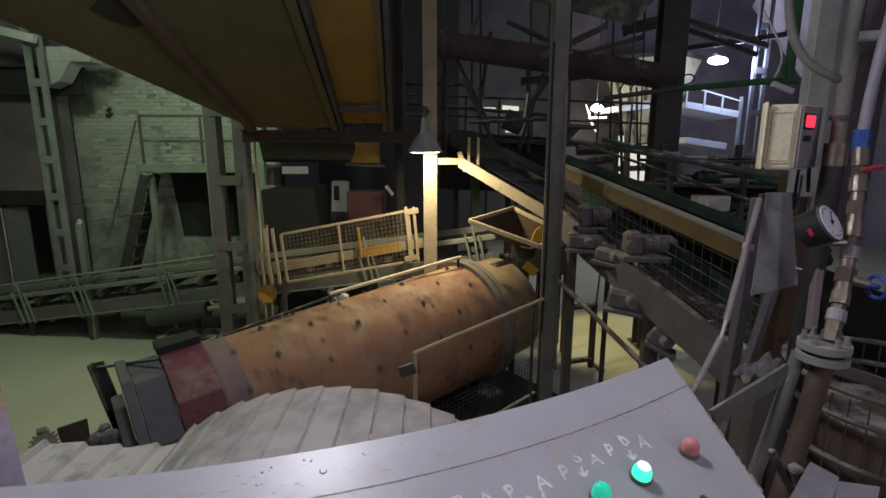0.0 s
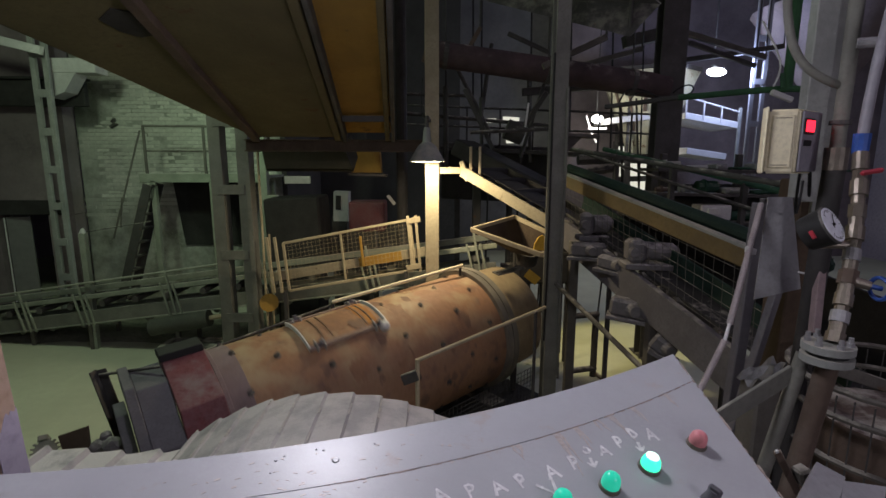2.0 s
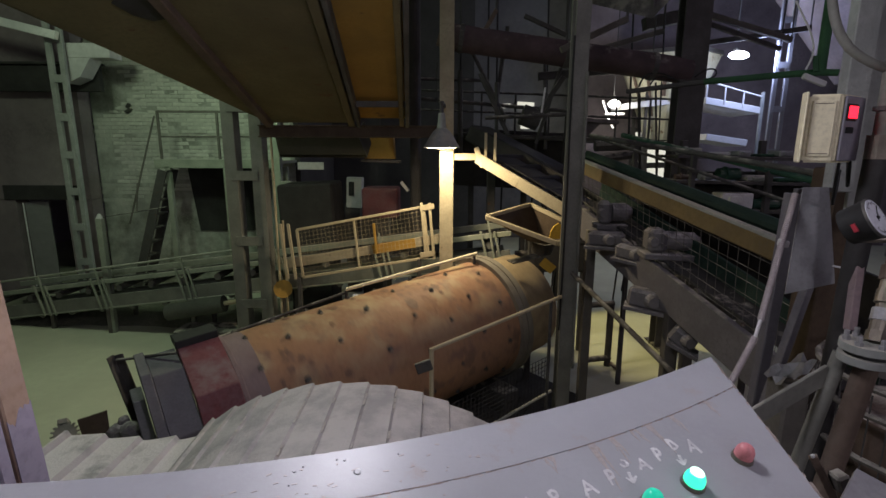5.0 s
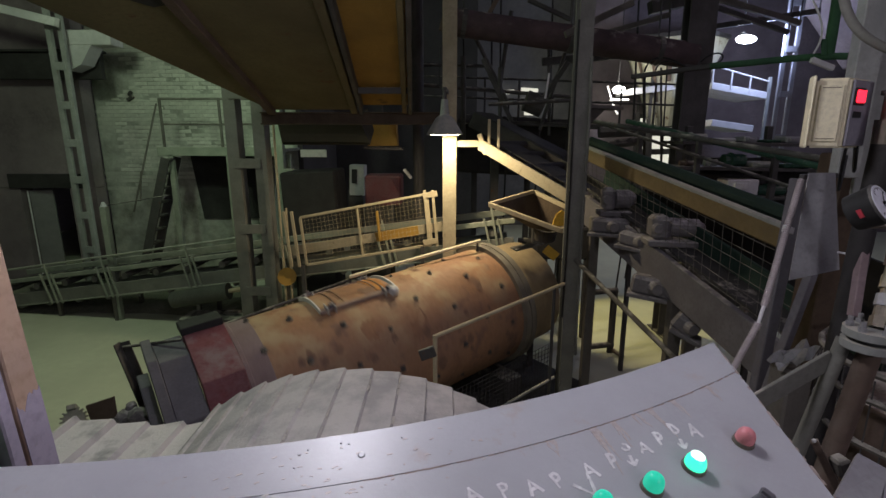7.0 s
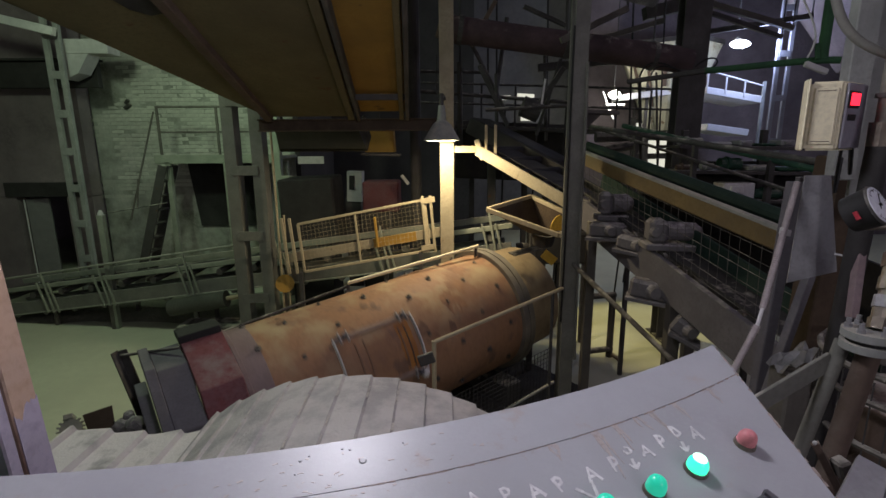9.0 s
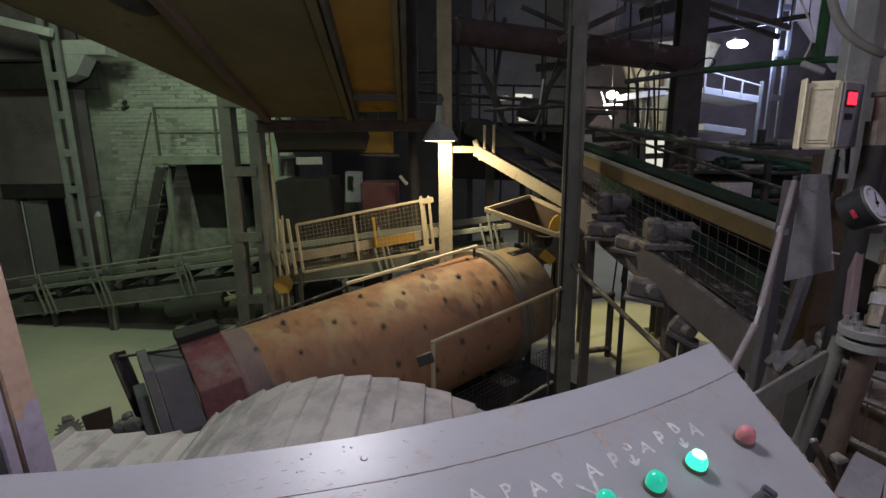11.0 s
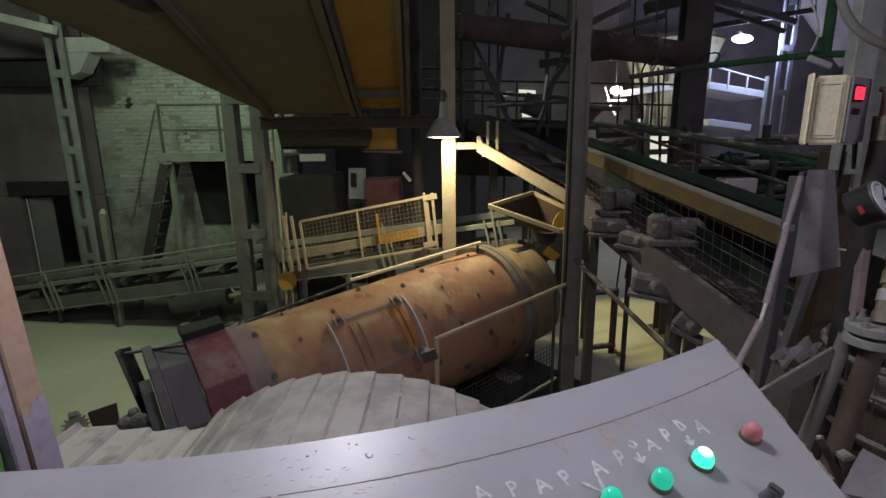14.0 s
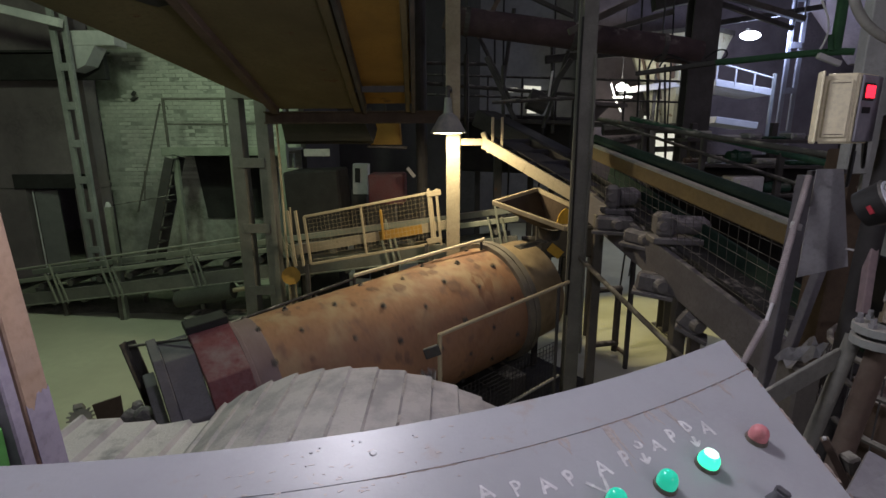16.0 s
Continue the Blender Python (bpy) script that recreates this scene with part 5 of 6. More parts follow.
part("hanger", pipe((-0.854, 7.252, 2.939), (-0.95, 7.25, 9.0), 0.015), M_DARKSTEEL, ladle)
part("lip", bar((-1.098, 7.102, 2.766), (-0.551, 7.102, 2.750), 0.25, 0.03, 0.004), M_DARKSTEEL, ladle)
white_panel = thing("switch_cabinet", (-1.9, 10.0, 0), "pale grey switch cabinet in the gloom", "cabinet")
part("cabinet_body", bar((-1.712, 9.952, 1.767), (-1.689, 9.952, 2.369), 0.3, 0.30, 0.008, (1, 0, 0)), M_PALEWALL, white_panel)
part("cabinet_base", bar((-1.75, 10.0, 0), (-1.75, 10.0, 1.85), 0.3, 0.30, 0.006, (1, 0, 0)), M_DARKSTEEL, white_panel)
part("meter", bar((-1.741, 9.782, 2.290), (-1.753, 9.782, 2.012), 0.03, 0.10, 0.004, (1, 0, 0)), M_BLACK, white_panel, "dark meter window")
red_box = thing("red_housing", (-1.0, 9.3, 0), "dark red machine housing in shadow", "machine")
part("housing", bar((-1.416, 9.252, 1.955), (-0.756, 9.252, 1.955), 0.6, 0.55, 0.03), M_RED, red_box)
part("stand", bar((-1.2, 9.3, 0), (-1.2, 9.3, 1.7), 0.5, 0.5, 0.01, (1, 0, 0)), M_DARKSTEEL, red_box)
vert = thing("pipe_riser", (-0.437, 7.952, 2.137), "dark vertical pipe in the machine hall", "pipe")
part("pipe_body", pipe((-0.38, 8.0, 0), (-0.38, 8.0, 9.0), 0.09), M_DARKSTEEL, vert)
part("valve", bar((-0.607, 7.852, 2.415), (-0.493, 7.852, 2.272), 0.05, 0.05, 0.006), M_PALEWALL, vert, "small pale valve")
edge_pipe = thing("lit_conduit", (-2.05, 6.3, 0), "thin conduits beside the column catching warm light", "pipe")
part("conduit", pipe((-2.13, 6.35, 0), (-2.13, 6.35, 3.2), 0.016), M_CREAM, edge_pipe)
part("conduit", pipe((-2.06, 6.4, 0), (-2.06, 6.4, 2.0), 0.014), M_CREAM, edge_pipe)
part("lamp_disc", pipe((-2.030, 6.152, 1.134), (-2.072, 6.302, 1.091), 0.12, 0.10, 14), M_YELLOW, edge_pipe, "round ochre disc")
roller = thing("conveyor_roller", (-3.2, 7.2, 0), "dark dusty cylinder lying beside the conveyor", "roller")
part("roller_body", pipe((-4.02, 6.952, 0.54), (-3.172, 6.952, 0.68), 0.125, None, 20), M_ROLLER, roller, smooth=True)
part("shaft", pipe((-3.173, 6.952, 0.68), (-2.766, 6.952, 0.75), 0.035), M_CREAM, roller)
part("bed", bar((-3.9, 7.0, 0.15), (-2.95, 7.0, 0.15), 0.4, 0.3, 0.02), M_DARKSTEEL, roller)

# upper walkway in the dark, seen above the hopper
walkway = thing("upper_walkway", (1.6, 9.0, 3.2), "dark upper walkway with thin railings", "walkway")
part("deck_plate", bar((-0.478, 8.952, 3.214), (4.344, 8.952, 3.020), 0.9, 0.06, 0.004), M_DARKSTEEL, walkway)
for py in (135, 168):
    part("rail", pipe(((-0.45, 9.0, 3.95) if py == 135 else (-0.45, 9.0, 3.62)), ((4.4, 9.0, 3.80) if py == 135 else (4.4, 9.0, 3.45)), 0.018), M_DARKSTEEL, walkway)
for i in range(9):
    x = -0.45 + 0.6 * i
    part("post", pipe((x, 9.0, 3.12), (x, 9.0, 3.95 - 0.018 * i), 0.018), M_DARKSTEEL, walkway)
for x in (-0.4, 2.0, 4.3):
    part("leg", bar((x, 9.3, 0), (x, 9.3, 3.05), 0.1, 0.1, 0.004, (1, 0, 0)), M_DARKSTEEL, walkway)
pipe_rack = thing("screen_machine", (1.4, 7.6, 0), "dark vibrating screen machine on a frame", "machine")
part("trough", bar((0.569, 7.552, 3.170), (1.725, 6.952, 2.552), 0.7, 0.24, 0.02), M_NEARBLACK, pipe_rack)
part("motor", pipe((1.203, 7.352, 3.431), (1.451, 7.352, 3.337), 0.15, None, 16), M_DARKSTEEL, pipe_rack)
part("brace", bar((0.588, 7.452, 4.007), (1.021, 7.452, 3.142), 0.06, 0.06, 0.004), M_DARKSTEEL, pipe_rack)
part("brace", bar((1.332, 7.352, 3.258), (1.785, 7.352, 3.955), 0.07, 0.07, 0.004), M_DARKSTEEL, pipe_rack)
part("lever", bar((1.447, 7.152, 3.441), (1.486, 7.152, 3.779), 0.02, 0.025, 0.002), M_WHITE, pipe_rack, "thin pale lever")
for x in (0.8, 2.1):
    part("leg", bar((x, 7.6, 0), (x, 7.6, 2.7), 0.12, 0.12, 0.004, (1, 0, 0)), M_DARKSTEEL, pipe_rack)
for a, b, w, m in (((1.401, 5.952, 4.051), (2.143, 5.952, 4.389), 0.07, M_DIMSTEEL), ((2.348, 7.452, 4.363), (3.207, 7.452, 4.593), 0.07, M_DIMSTEEL), ((0.469, 7.552, 4.290), (0.820, 7.552, 4.889), 0.06, M_BROWN), ((-0.021, 7.552, 4.404), (0.140, 7.552, 4.962), 0.06, M_BROWN),
                   ((5.053, 9.952, 5.461), (6.740, 9.952, 5.000), 0.10, M_DIMSTEEL), ((5.160, 9.952, 5.276), (6.552, 9.952, 4.841), 0.08, M_DARKSTEEL), ((1.287, 7.952, 4.915), (1.937, 7.952, 4.641), 0.06, M_DARKSTEEL), ((1.653, 8.552, 4.121), (4.237, 8.552, 4.340), 0.12, M_DARKSTEEL),
                   ((4.853, 10.452, 4.969), (7.430, 10.452, 5.332), 0.10, M_DARKSTEEL), ((3.502, 8.952, 5.032), (4.107, 8.952, 5.163), 0.2, M_DARKSTEEL)):
    br = thing("roof_brace", a, "dusty steel brace in the dark roof space", "beam", "roof braces")
    part("brace_bar", bar(a, b, w, w, 0.004), m, br)
    part("hanger", pipe(b, (b[0], b[1], 9.0), 0.015, None, 6), M_DARKSTEEL, br)

gallery_box = thing("conveyor_housing", (1.3, 9.3, 0), "sooty closed conveyor housing in the gloom", "conveyor")
part("housing", bar((0.305, 9.252, 2.759), (2.402, 9.252, 2.656), 0.5, 0.95, 0.03), M_NEARBLACK, gallery_box)
part("lid_rail", bar((0.295, 9.052, 3.276), (2.320, 9.052, 3.178), 0.06, 0.07, 0.005), M_DARKSTEEL, gallery_box)
for x in (0.6, 1.6, 2.3):
    part("leg", bar((x, 9.3, 0), (x, 9.3, 2.3), 0.10, 0.10, 0.005, (1, 0, 0)), M_DARKSTEEL, gallery_box)

overhead = thing("overhead_plate", (1.6, 5.2, 4.3), "dark underside of an overhead steel platform", "platform")
part("plate", sheet([Vector(v) for v in ((0.486, 5.952, 4.819), (2.025, 4.952, 4.150), (2.307, 4.952, 4.456), (1.406, 4.952, 5.052))], 0.06), M_DARKSTEEL, overhead)
part("hanger", pipe((2.043, 5.002, 4.181), (2.15, 5.2, 9.1), 0.02), M_DARKSTEEL, overhead)
part("hanger", pipe((0.543, 5.902, 4.814), (0.6, 5.9, 9.1), 0.02), M_DARKSTEEL, overhead)

# ---- far bays on the cold-lit side ----
plate_wall(4.2, 14, 15.2, 0, 9, M_PLASTER, "wall_bay", "grey plastered wall of the far bay")
plate_wall(0.9, 4.2, 16.5, 0, 9, M_DIMPLASTER, "wall_back", "pale grey back wall between the bays")
for i, (p, q, deep) in enumerate((((6.083, 11.6, 4.04), (7.38, 11.6, 3.82), 1.2), ((6.178, 11.6, 3.23), (7.15, 11.6, 3.09), 1.0), ((4.778, 12.952, 4.033), (6.083, 13.152, 4.188), 1.0))):
    g = thing("gallery", p, "white edged gallery slab with a thin railing", "gallery", "galleries")
    pv, qv = Vector(p), Vector(q)
    part("slab", bar(pv + Vector((0, deep / 2, 0)), qv + Vector((0, deep / 2, 0)), deep, 0.15, 0.01), M_WHITE, g)
    if i == 0:
        part("rail", pipe(pv + Vector((0, 0, 0.42)), qv + Vector((0, 0, 0.30)), 0.018), M_WHITE, g)
        for t in (0.0, 0.33, 0.66, 1.0):
            r = pv.lerp(qv, t)
            part("post", bar(r, r + Vector((0, 0, 0.36)), 0.03, 0.03, 0.002, (1, 0, 0)), M_WHITE, g)
        part("end_post", bar((qv.x, qv.y, 0), (qv.x, qv.y, qv.z + 0.4), 0.06, 0.06, 0.004, (1, 0, 0)), M_GREYSTEEL, g)
    part("bracket", bar(pv + Vector((0.2, 1.0, 0)), (pv.x + 0.2, 15.1, pv.z), 0.1, 0.12, 0.005), M_DARKSTEEL, g)
silo = thing("pale_bin", (6.2, 13.9, 0), "cream conical bin with brown stains down its sides", "bin")
bm = bmesh.new()
tube(bm, (6.15, 13.9, 3.6), (6.15, 13.9, 5.3), 0.6, 1.28, 10)
tube(bm, (6.15, 13.9, 3.2), (6.15, 13.9, 3.6), 0.45, 0.6, 10)
part("cone", bm, M_STAINEDBIN, silo)
part("rim", pipe((6.15, 13.9, 5.3), (6.15, 13.9, 5.4), 1.32, None, 10), M_DARKSTEEL, silo)
stain_run = random.Random(12)
for k in range(5):
    a0 = radians(200 + 22 * k)
    z0, z1 = stain_run.uniform(4.6, 5.2), stain_run.uniform(3.8, 4.4)
    ends = [Vector((6.15 + (0.6 + 0.4 * (z - 3.6) + 0.012) * math.cos(a0), 13.9 + (0.6 + 0.4 * (z - 3.6) + 0.012) * math.sin(a0), z)) for z in (z0, z1)]
    part("stain", bar(ends[0], ends[1], 0.06 + 0.05 * stain_run.random(), 0.008, 0), M_BROWN, silo, "brown streak")
for a in (0.6, 2.2, 3.8, 5.3):
    part("leg", bar((6.15 + 0.9 * math.cos(a), 13.9 + 0.9 * math.sin(a), 0), (6.15 + 0.9 * math.cos(a), 13.9 + 0.9 * math.sin(a), 5.3), 0.07, 0.07, 0.004, (1, 0, 0)), M_DARKSTEEL, silo)
hang = thing("pale_hood", (8.9, 10.6, 5.2), "pale sheet metal hood hanging from the roof", "hood")
bm = bmesh.new()
tube(bm, (9.2, 11.5, 4.4), (9.2, 11.5, 6.4), 0.25, 1.6, 20)
part("cone", bm, M_PLASTER, hang, smooth=True)
part("duct", pipe((9.2, 11.5, 6.4), (9.2, 11.5, 9.0), 0.4, None, 20), M_GREYSTEEL, hang)

flood = thing("floodlight", (6.92, 11.95, 5.08), "glaring cold white floodlight", "lamp")
bm = bmesh.new()
bmesh.ops.create_uvsphere(bm, u_segments=18, v_segments=10, radius=0.115, matrix=Matrix.Translation((6.92, 11.95, 5.08)) @ Matrix.Diagonal((2.0, 1, 0.8, 1)))
part("bulb", bm, G_COLD, flood, "glaring cold bulb", smooth=True)
part("housing", pipe((6.92, 12.08, 5.14), (6.92, 12.1, 5.26), 0.12, 0.05, 18), M_DARKSTEEL, flood)
part("stem", pipe((6.92, 12.1, 5.4), (6.92, 12.1, 9.0), 0.02), M_DARKSTEEL, flood)
work = thing("work_lamp", (4.45, 12.95, 4.0), "bright work lamp on the gallery", "lamp")
bm = bmesh.new()
bmesh.ops.create_uvsphere(bm, u_segments=16, v_segments=8, radius=0.11, matrix=Matrix.Translation((4.45, 12.95, 4.07)) @ Matrix.Diagonal((1.4, 1, 0.9, 1)))
part("bulb", bm, G_NEUTRAL, work, "bright bulb", smooth=True)
part("tray", bar((4.207, 12.902, 3.824), (4.692, 12.902, 3.824), 0.10, 0.05, 0.006), M_WHITE, work)
part("stem", bar((4.283, 12.952, 3.786), (4.466, 12.952, 3.468), 0.03, 0.05, 0.003), M_WHITE, work)
part("stem", bar((4.155, 12.952, 4.155), (4.279, 12.952, 3.841), 0.03, 0.04, 0.003), M_WHITE, work)
part("arm", bar((3.981, 12.952, 3.607), (4.412, 12.952, 3.607), 0.03, 0.03, 0.003), M_WHITE, work)
part("hanger", pipe((4.45, 13.0, 4.15), (4.45, 13.0, 9.0), 0.012), M_DARKSTEEL, work)

# glowing panels stand for a lit wall behind the machines, with dark beams before it
window = thing("lit_wall_glow", (6.469, 15.002, 2.539), "glowing panels standing for a lit wall crossed by dark bars", "window", "", "structure")
for a, b, h in (((5.851, 15.012, 3.246), (6.991, 15.012, 3.246), 0.45), ((5.894, 15.012, 2.754), (7.044, 15.012, 2.754), 0.42), ((5.943, 15.012, 2.205), (7.102, 15.012, 2.205), 0.42)):
    part("pane", bar(a, b, 0.02, h, 0), G_LITPANEL, window)
for a, b, w in (((5.585, 14.552, 3.488), (6.816, 14.552, 3.488), 0.12), ((5.628, 14.552, 2.999), (6.872, 14.552, 2.967), 0.10), ((5.675, 14.552, 2.470), (6.922, 14.552, 2.502), 0.16), ((5.892, 14.452, 3.577), (5.983, 14.452, 1.906), 0.16), ((5.539, 14.452, 3.577), (5.660, 14.452, 1.825), 0.14)):
    part("window_bar", bar(a, b, 0.08, w, 0.004), M_DARKSTEEL, window)
for p, q, h in (((1.773, 16.152, 4.288), (2.253, 16.152, 4.288), 0.13), ((2.465, 16.152, 4.339), (2.999, 16.152, 4.305), 0.16), ((2.590, 16.152, 3.826), (2.895, 16.152, 3.826), 0.5)):
    wd = thing("window_2", p, "small lit opening far off in the dark", "window", "", "structure")
    part("pane", bar(p, q, 0.02, h, 0), G_LITPANEL, wd)

# clutter of machine parts behind the guarded conveyor
rack = thing("parts_rack", (4.2, 6.0, 0), "dark rack cluttered with dusty machine parts", "rack")
for x in (3.1, 4.1, 5.0):
    part("upright", bar((x, 6.3, 0), (x, 6.3, 3.05), 0.07, 0.07, 0.004, (1, 0, 0)), M_DARKSTEEL, rack)
for z in (1.2, 1.75, 2.2, 2.55, 2.85):
    part("shelf", bar((2.9, 6.3, z), (5.3, 6.3, z - 0.05), 0.6, 0.04, 0.004), M_DARKSTEEL, rack)
# dark panel added to cover the lit bay wall behind the shelves
part("back_panel", bar((3.35, 6.63, 1.6), (5.6, 6.63, 1.6), 0.03, 2.1, 0.004), M_DARKSTEEL, rack, "dark panel added behind the shelves against the lit wall")
rr = random.Random(11)
for z in (1.77, 2.22, 2.57, 2.87):
    x = 2.95
    while x < 5.2:
        w, h = rr.uniform(0.12, 0.4), rr.uniform(0.05, 0.2) * (0.5 if z > 2.8 else 1.0)
        c = thing("machine_part", (x + w / 2, 6.2, z), "dusty loose machine part on the rack", "machine part", "rack parts")
        zz = z - 0.02 * (x - 2.9)
        if rr.random() < 0.45:
            bm = pipe((x, 6.15, zz + h / 2), (x + w, 6.15, zz + h / 2), h / 2, None, 12)
            tube(bm, (x + w * 0.3, 6.15, zz + h / 2), (x + w * 0.4, 6.15, zz + h / 2), h / 2 + 0.02, None, 12)
        else:
            bm = bar((x, 6.15, zz + h / 2), (x + w, 6.15, zz + h / 2), 0.25, h, 0.015)
            block(bm, (x + w * 0.2, 6.02, zz + h * 0.6), (x + w * 0.6, 6.02, zz + h * 0.6), 0.06, h * 0.4, 0.006)
        part("body", bm, rr.choice((M_GREYSTEEL, M_PLATE, M_PALEWALL, M_BROWN, M_GREEN, M_WHITE)), c)
        x += w + rr.uniform(0.02, 0.14)
rail_line = thing("walk_rail", (2.4, 5.0, 2.9), "long dark green handrail behind the conveyor", "guard rail")
part("top_rail", pipe((2.187, 5.952, 3.099), (3.129, 3.952, 2.667), 0.028), M_GREEN, rail_line)
part("mid_rail", pipe((1.787, 5.952, 3.099), (3.027, 3.952, 2.463), 0.016), M_DARKSTEEL, rail_line)
for t in (0.1, 0.45, 0.8, 0.97):
    p = Vector((2.187, 5.952, 3.099)).lerp(Vector((3.129, 3.952, 2.667)), t)
    part("post", bar((p.x, p.y, 0), (p.x, p.y, p.z), 0.05, 0.05, 0.004, (1, 0, 0)), M_DARKSTEEL, rail_line)

# tangle of thin dark struts and pipes behind the hopper
for k, (a, b, r) in enumerate((((0.486, 8.152, 4.480), (1.062, 8.152, 3.425), 0.03), ((1.090, 8.352, 4.850), (0.941, 8.352, 3.747), 0.035), ((1.925, 8.152, 4.191), (1.577, 8.152, 3.029), 0.03), ((-0.384, 8.252, 4.037), (0.787, 8.252, 4.012), 0.025), ((-0.388, 8.252, 3.737), (2.076, 8.252, 3.545), 0.03),
                               ((0.327, 8.052, 4.135), (0.340, 8.052, 2.762), 0.04), ((0.879, 7.852, 3.943), (0.899, 7.852, 3.154), 0.03), ((1.743, 8.552, 4.556), (1.821, 8.552, 2.941), 0.03), ((0.638, 6.952, 3.352), (1.794, 6.952, 3.404), 0.025), ((2.360, 8.352, 4.518), (2.447, 8.352, 3.213), 0.025), ((3.695, 9.452, 4.051), (3.854, 9.452, 2.311), 0.03),
                               ((3.870, 9.152, 4.111), (4.046, 9.152, 2.331), 0.02), ((2.215, 7.452, 2.758), (2.923, 7.452, 2.857), 0.06), ((2.326, 7.452, 2.980), (2.826, 7.452, 3.004), 0.08))):
    st = thing("thin_strut", a, "thin dark strut in the machine tangle", "strut", "machine struts")
    part("strut_bar", pipe(a, b, r, None, 8), M_DARKSTEEL, st)
    part("tie", pipe(b, (b[0], b[1] + 0.6, 9.0) if k % 2 else (b[0], b[1] + 0.5, 0.0), 0.015, None, 6), M_NEARBLACK, st)

# ---- bright green lever pipe ----
lever = thing("green_pipe", (2.5, 3.3, 3.4), "bright green painted pipe with an upright and a cable", "pipe")
part("arm", sweep(bmesh.new(), curve_points((1.797, 3.442, 3.383), (2.055, 3.341, 3.390), (2.312, 3.246, 3.424), (2.479, 3.139, 3.401)), 0.022), M_LIMEGREEN, lever, smooth=True)
# the arm's unlit left end, its darkness put into the colour
part("tray", bar((1.396, 3.75, 3.35), (1.81, 3.44, 3.383), 0.05, 0.03, 0.004), M_NEARBLACK, lever, "tray arm coloured near black as unlit")
part("upright", pipe((2.401, 3.193, 3.416), (2.56, 3.4, 9.0), 0.03), M_LIMEGREEN, lever)
part("tab", bar((2.350, 3.161, 3.411), (2.350, 3.183, 3.506), 0.01, 0.03, 0.002, (1, 0, 0)), M_LIMEGREEN, lever)
part("cable", sweep(bmesh.new(), curve_points((2.272, 3.142, 3.418), (2.376, 3.177, 3.569), (2.307, 3.192, 3.637), (2.221, 3.239, 3.838)), 0.006), M_PALEWALL, lever, smooth=True)
part("lever_tip", bar((2.255, 3.134, 3.381), (2.393, 3.122, 3.328), 0.03, 0.035, 0.006), M_PALEWALL, lever)

# ---- instruments beside the desk ----
mast = thing("instrument_mast", (1.63, 2.0, 1.25), "grey channel mast carrying the instruments", "mast")
part("channel", bar((1.665, 2.0, 2.76), (1.665, 2.0, 4.8), 0.05, 0.095, 0.004, (1, 0, 0)), M_GREYSTEEL, mast)
part("side_plate", bar((1.78, 2.02, 2.6), (1.78, 2.02, 4.8), 0.02, 0.11, 0.003, (1, 0, 0)), M_GREYSTEEL, mast)
part("bracket", bar((1.40, 1.72, 2.98), (1.6, 1.98, 2.98), 0.03, 0.05, 0.003), M_DARKSTEEL, mast)
dark_post = thing("brown_post", (1.6, 2.0, 1.25), "wide dark brown steel post leaning behind the instruments", "post")
part("post_body", bar((1.69, 2.10, 0), (1.86, 2.22, 2.85), 0.16, 0.17, 0.008, (1, 0, 0)), M_HOPPER, dark_post)
part("pale_strip", bar((1.471, 1.604, 2.302), (1.541, 1.708, 2.753), 0.03, 0.03, 0.003, (1, 0, 0)), M_MAUVEDUST, dark_post)

box = thing("digital_indicator", (1.32, 1.63, 2.9), "cream plastic instrument box with a red digital display", "instrument")


def box_panel(p, q, z0, z1, thick, material, name, label=""):
    bm = bar((p[0], p[1], (z0 + z1) / 2), (q[0], q[1], (z0 + z1) / 2), thick, z1 - z0, 0.006)
    return part(name, bm, material, box, label)


# cream side faces the desk, the display face looks to the right
CORNER = Vector((1.323, 1.613, 0))
LEFT = Vector((1.232, 1.645, 0))
RIGHT = Vector((1.478, 1.71, 0))
back = LEFT + (RIGHT - CORNER)
bm = bmesh.new()
lower = [bm.verts.new((v.x, v.y, 2.888)) for v in (LEFT, CORNER, RIGHT, back)]
f = bm.faces.new(lower)
up = bmesh.ops.extrude_face_region(bm, geom=[f])
bmesh.ops.translate(bm, verts=[v for v in up["geom"] if isinstance(v, bmesh.types.BMVert)], vec=(0, 0, 0.222))
bmesh.ops.recalc_face_normals(bm, faces=bm.faces)
bmesh.ops.bevel(bm, geom=bm.edges[:], offset=0.007, segments=2, affect="EDGES")
part("case", bm, M_PLASTIC, box)
fw = (RIGHT - CORNER).normalized()
out = Vector((fw.y, -fw.x, 0))
fc = CORNER.lerp(RIGHT, 0.5) + out * 0.004
box_panel(fc - fw * 0.078, fc + fw * 0.078, 2.893, 3.105, 0.008, M_GREYPLASTIC, "front_panel", "grey front panel")
sw = (CORNER - LEFT).normalized()
so = Vector((sw.y, -sw.x, 0))
sc = LEFT.lerp(CORNER, 0.5) + so * 0.003
box_panel(sc - sw * 0.034, sc + sw * 0.034, 2.908, 3.09, 0.005, M_PLASTIC, "side_cover")
box_panel(LEFT - sw * 0.011, LEFT - sw * 0.002, 2.888, 3.118, 0.05, M_PLASTIC, "back_flange")
dcen = CORNER.lerp(RIGHT, 0.34) + out * 0.010
display = box_panel(dcen - fw * 0.04, dcen + fw * 0.04, 3.025, 3.080, 0.004, M_BLACK, "display_window", "dark display window")
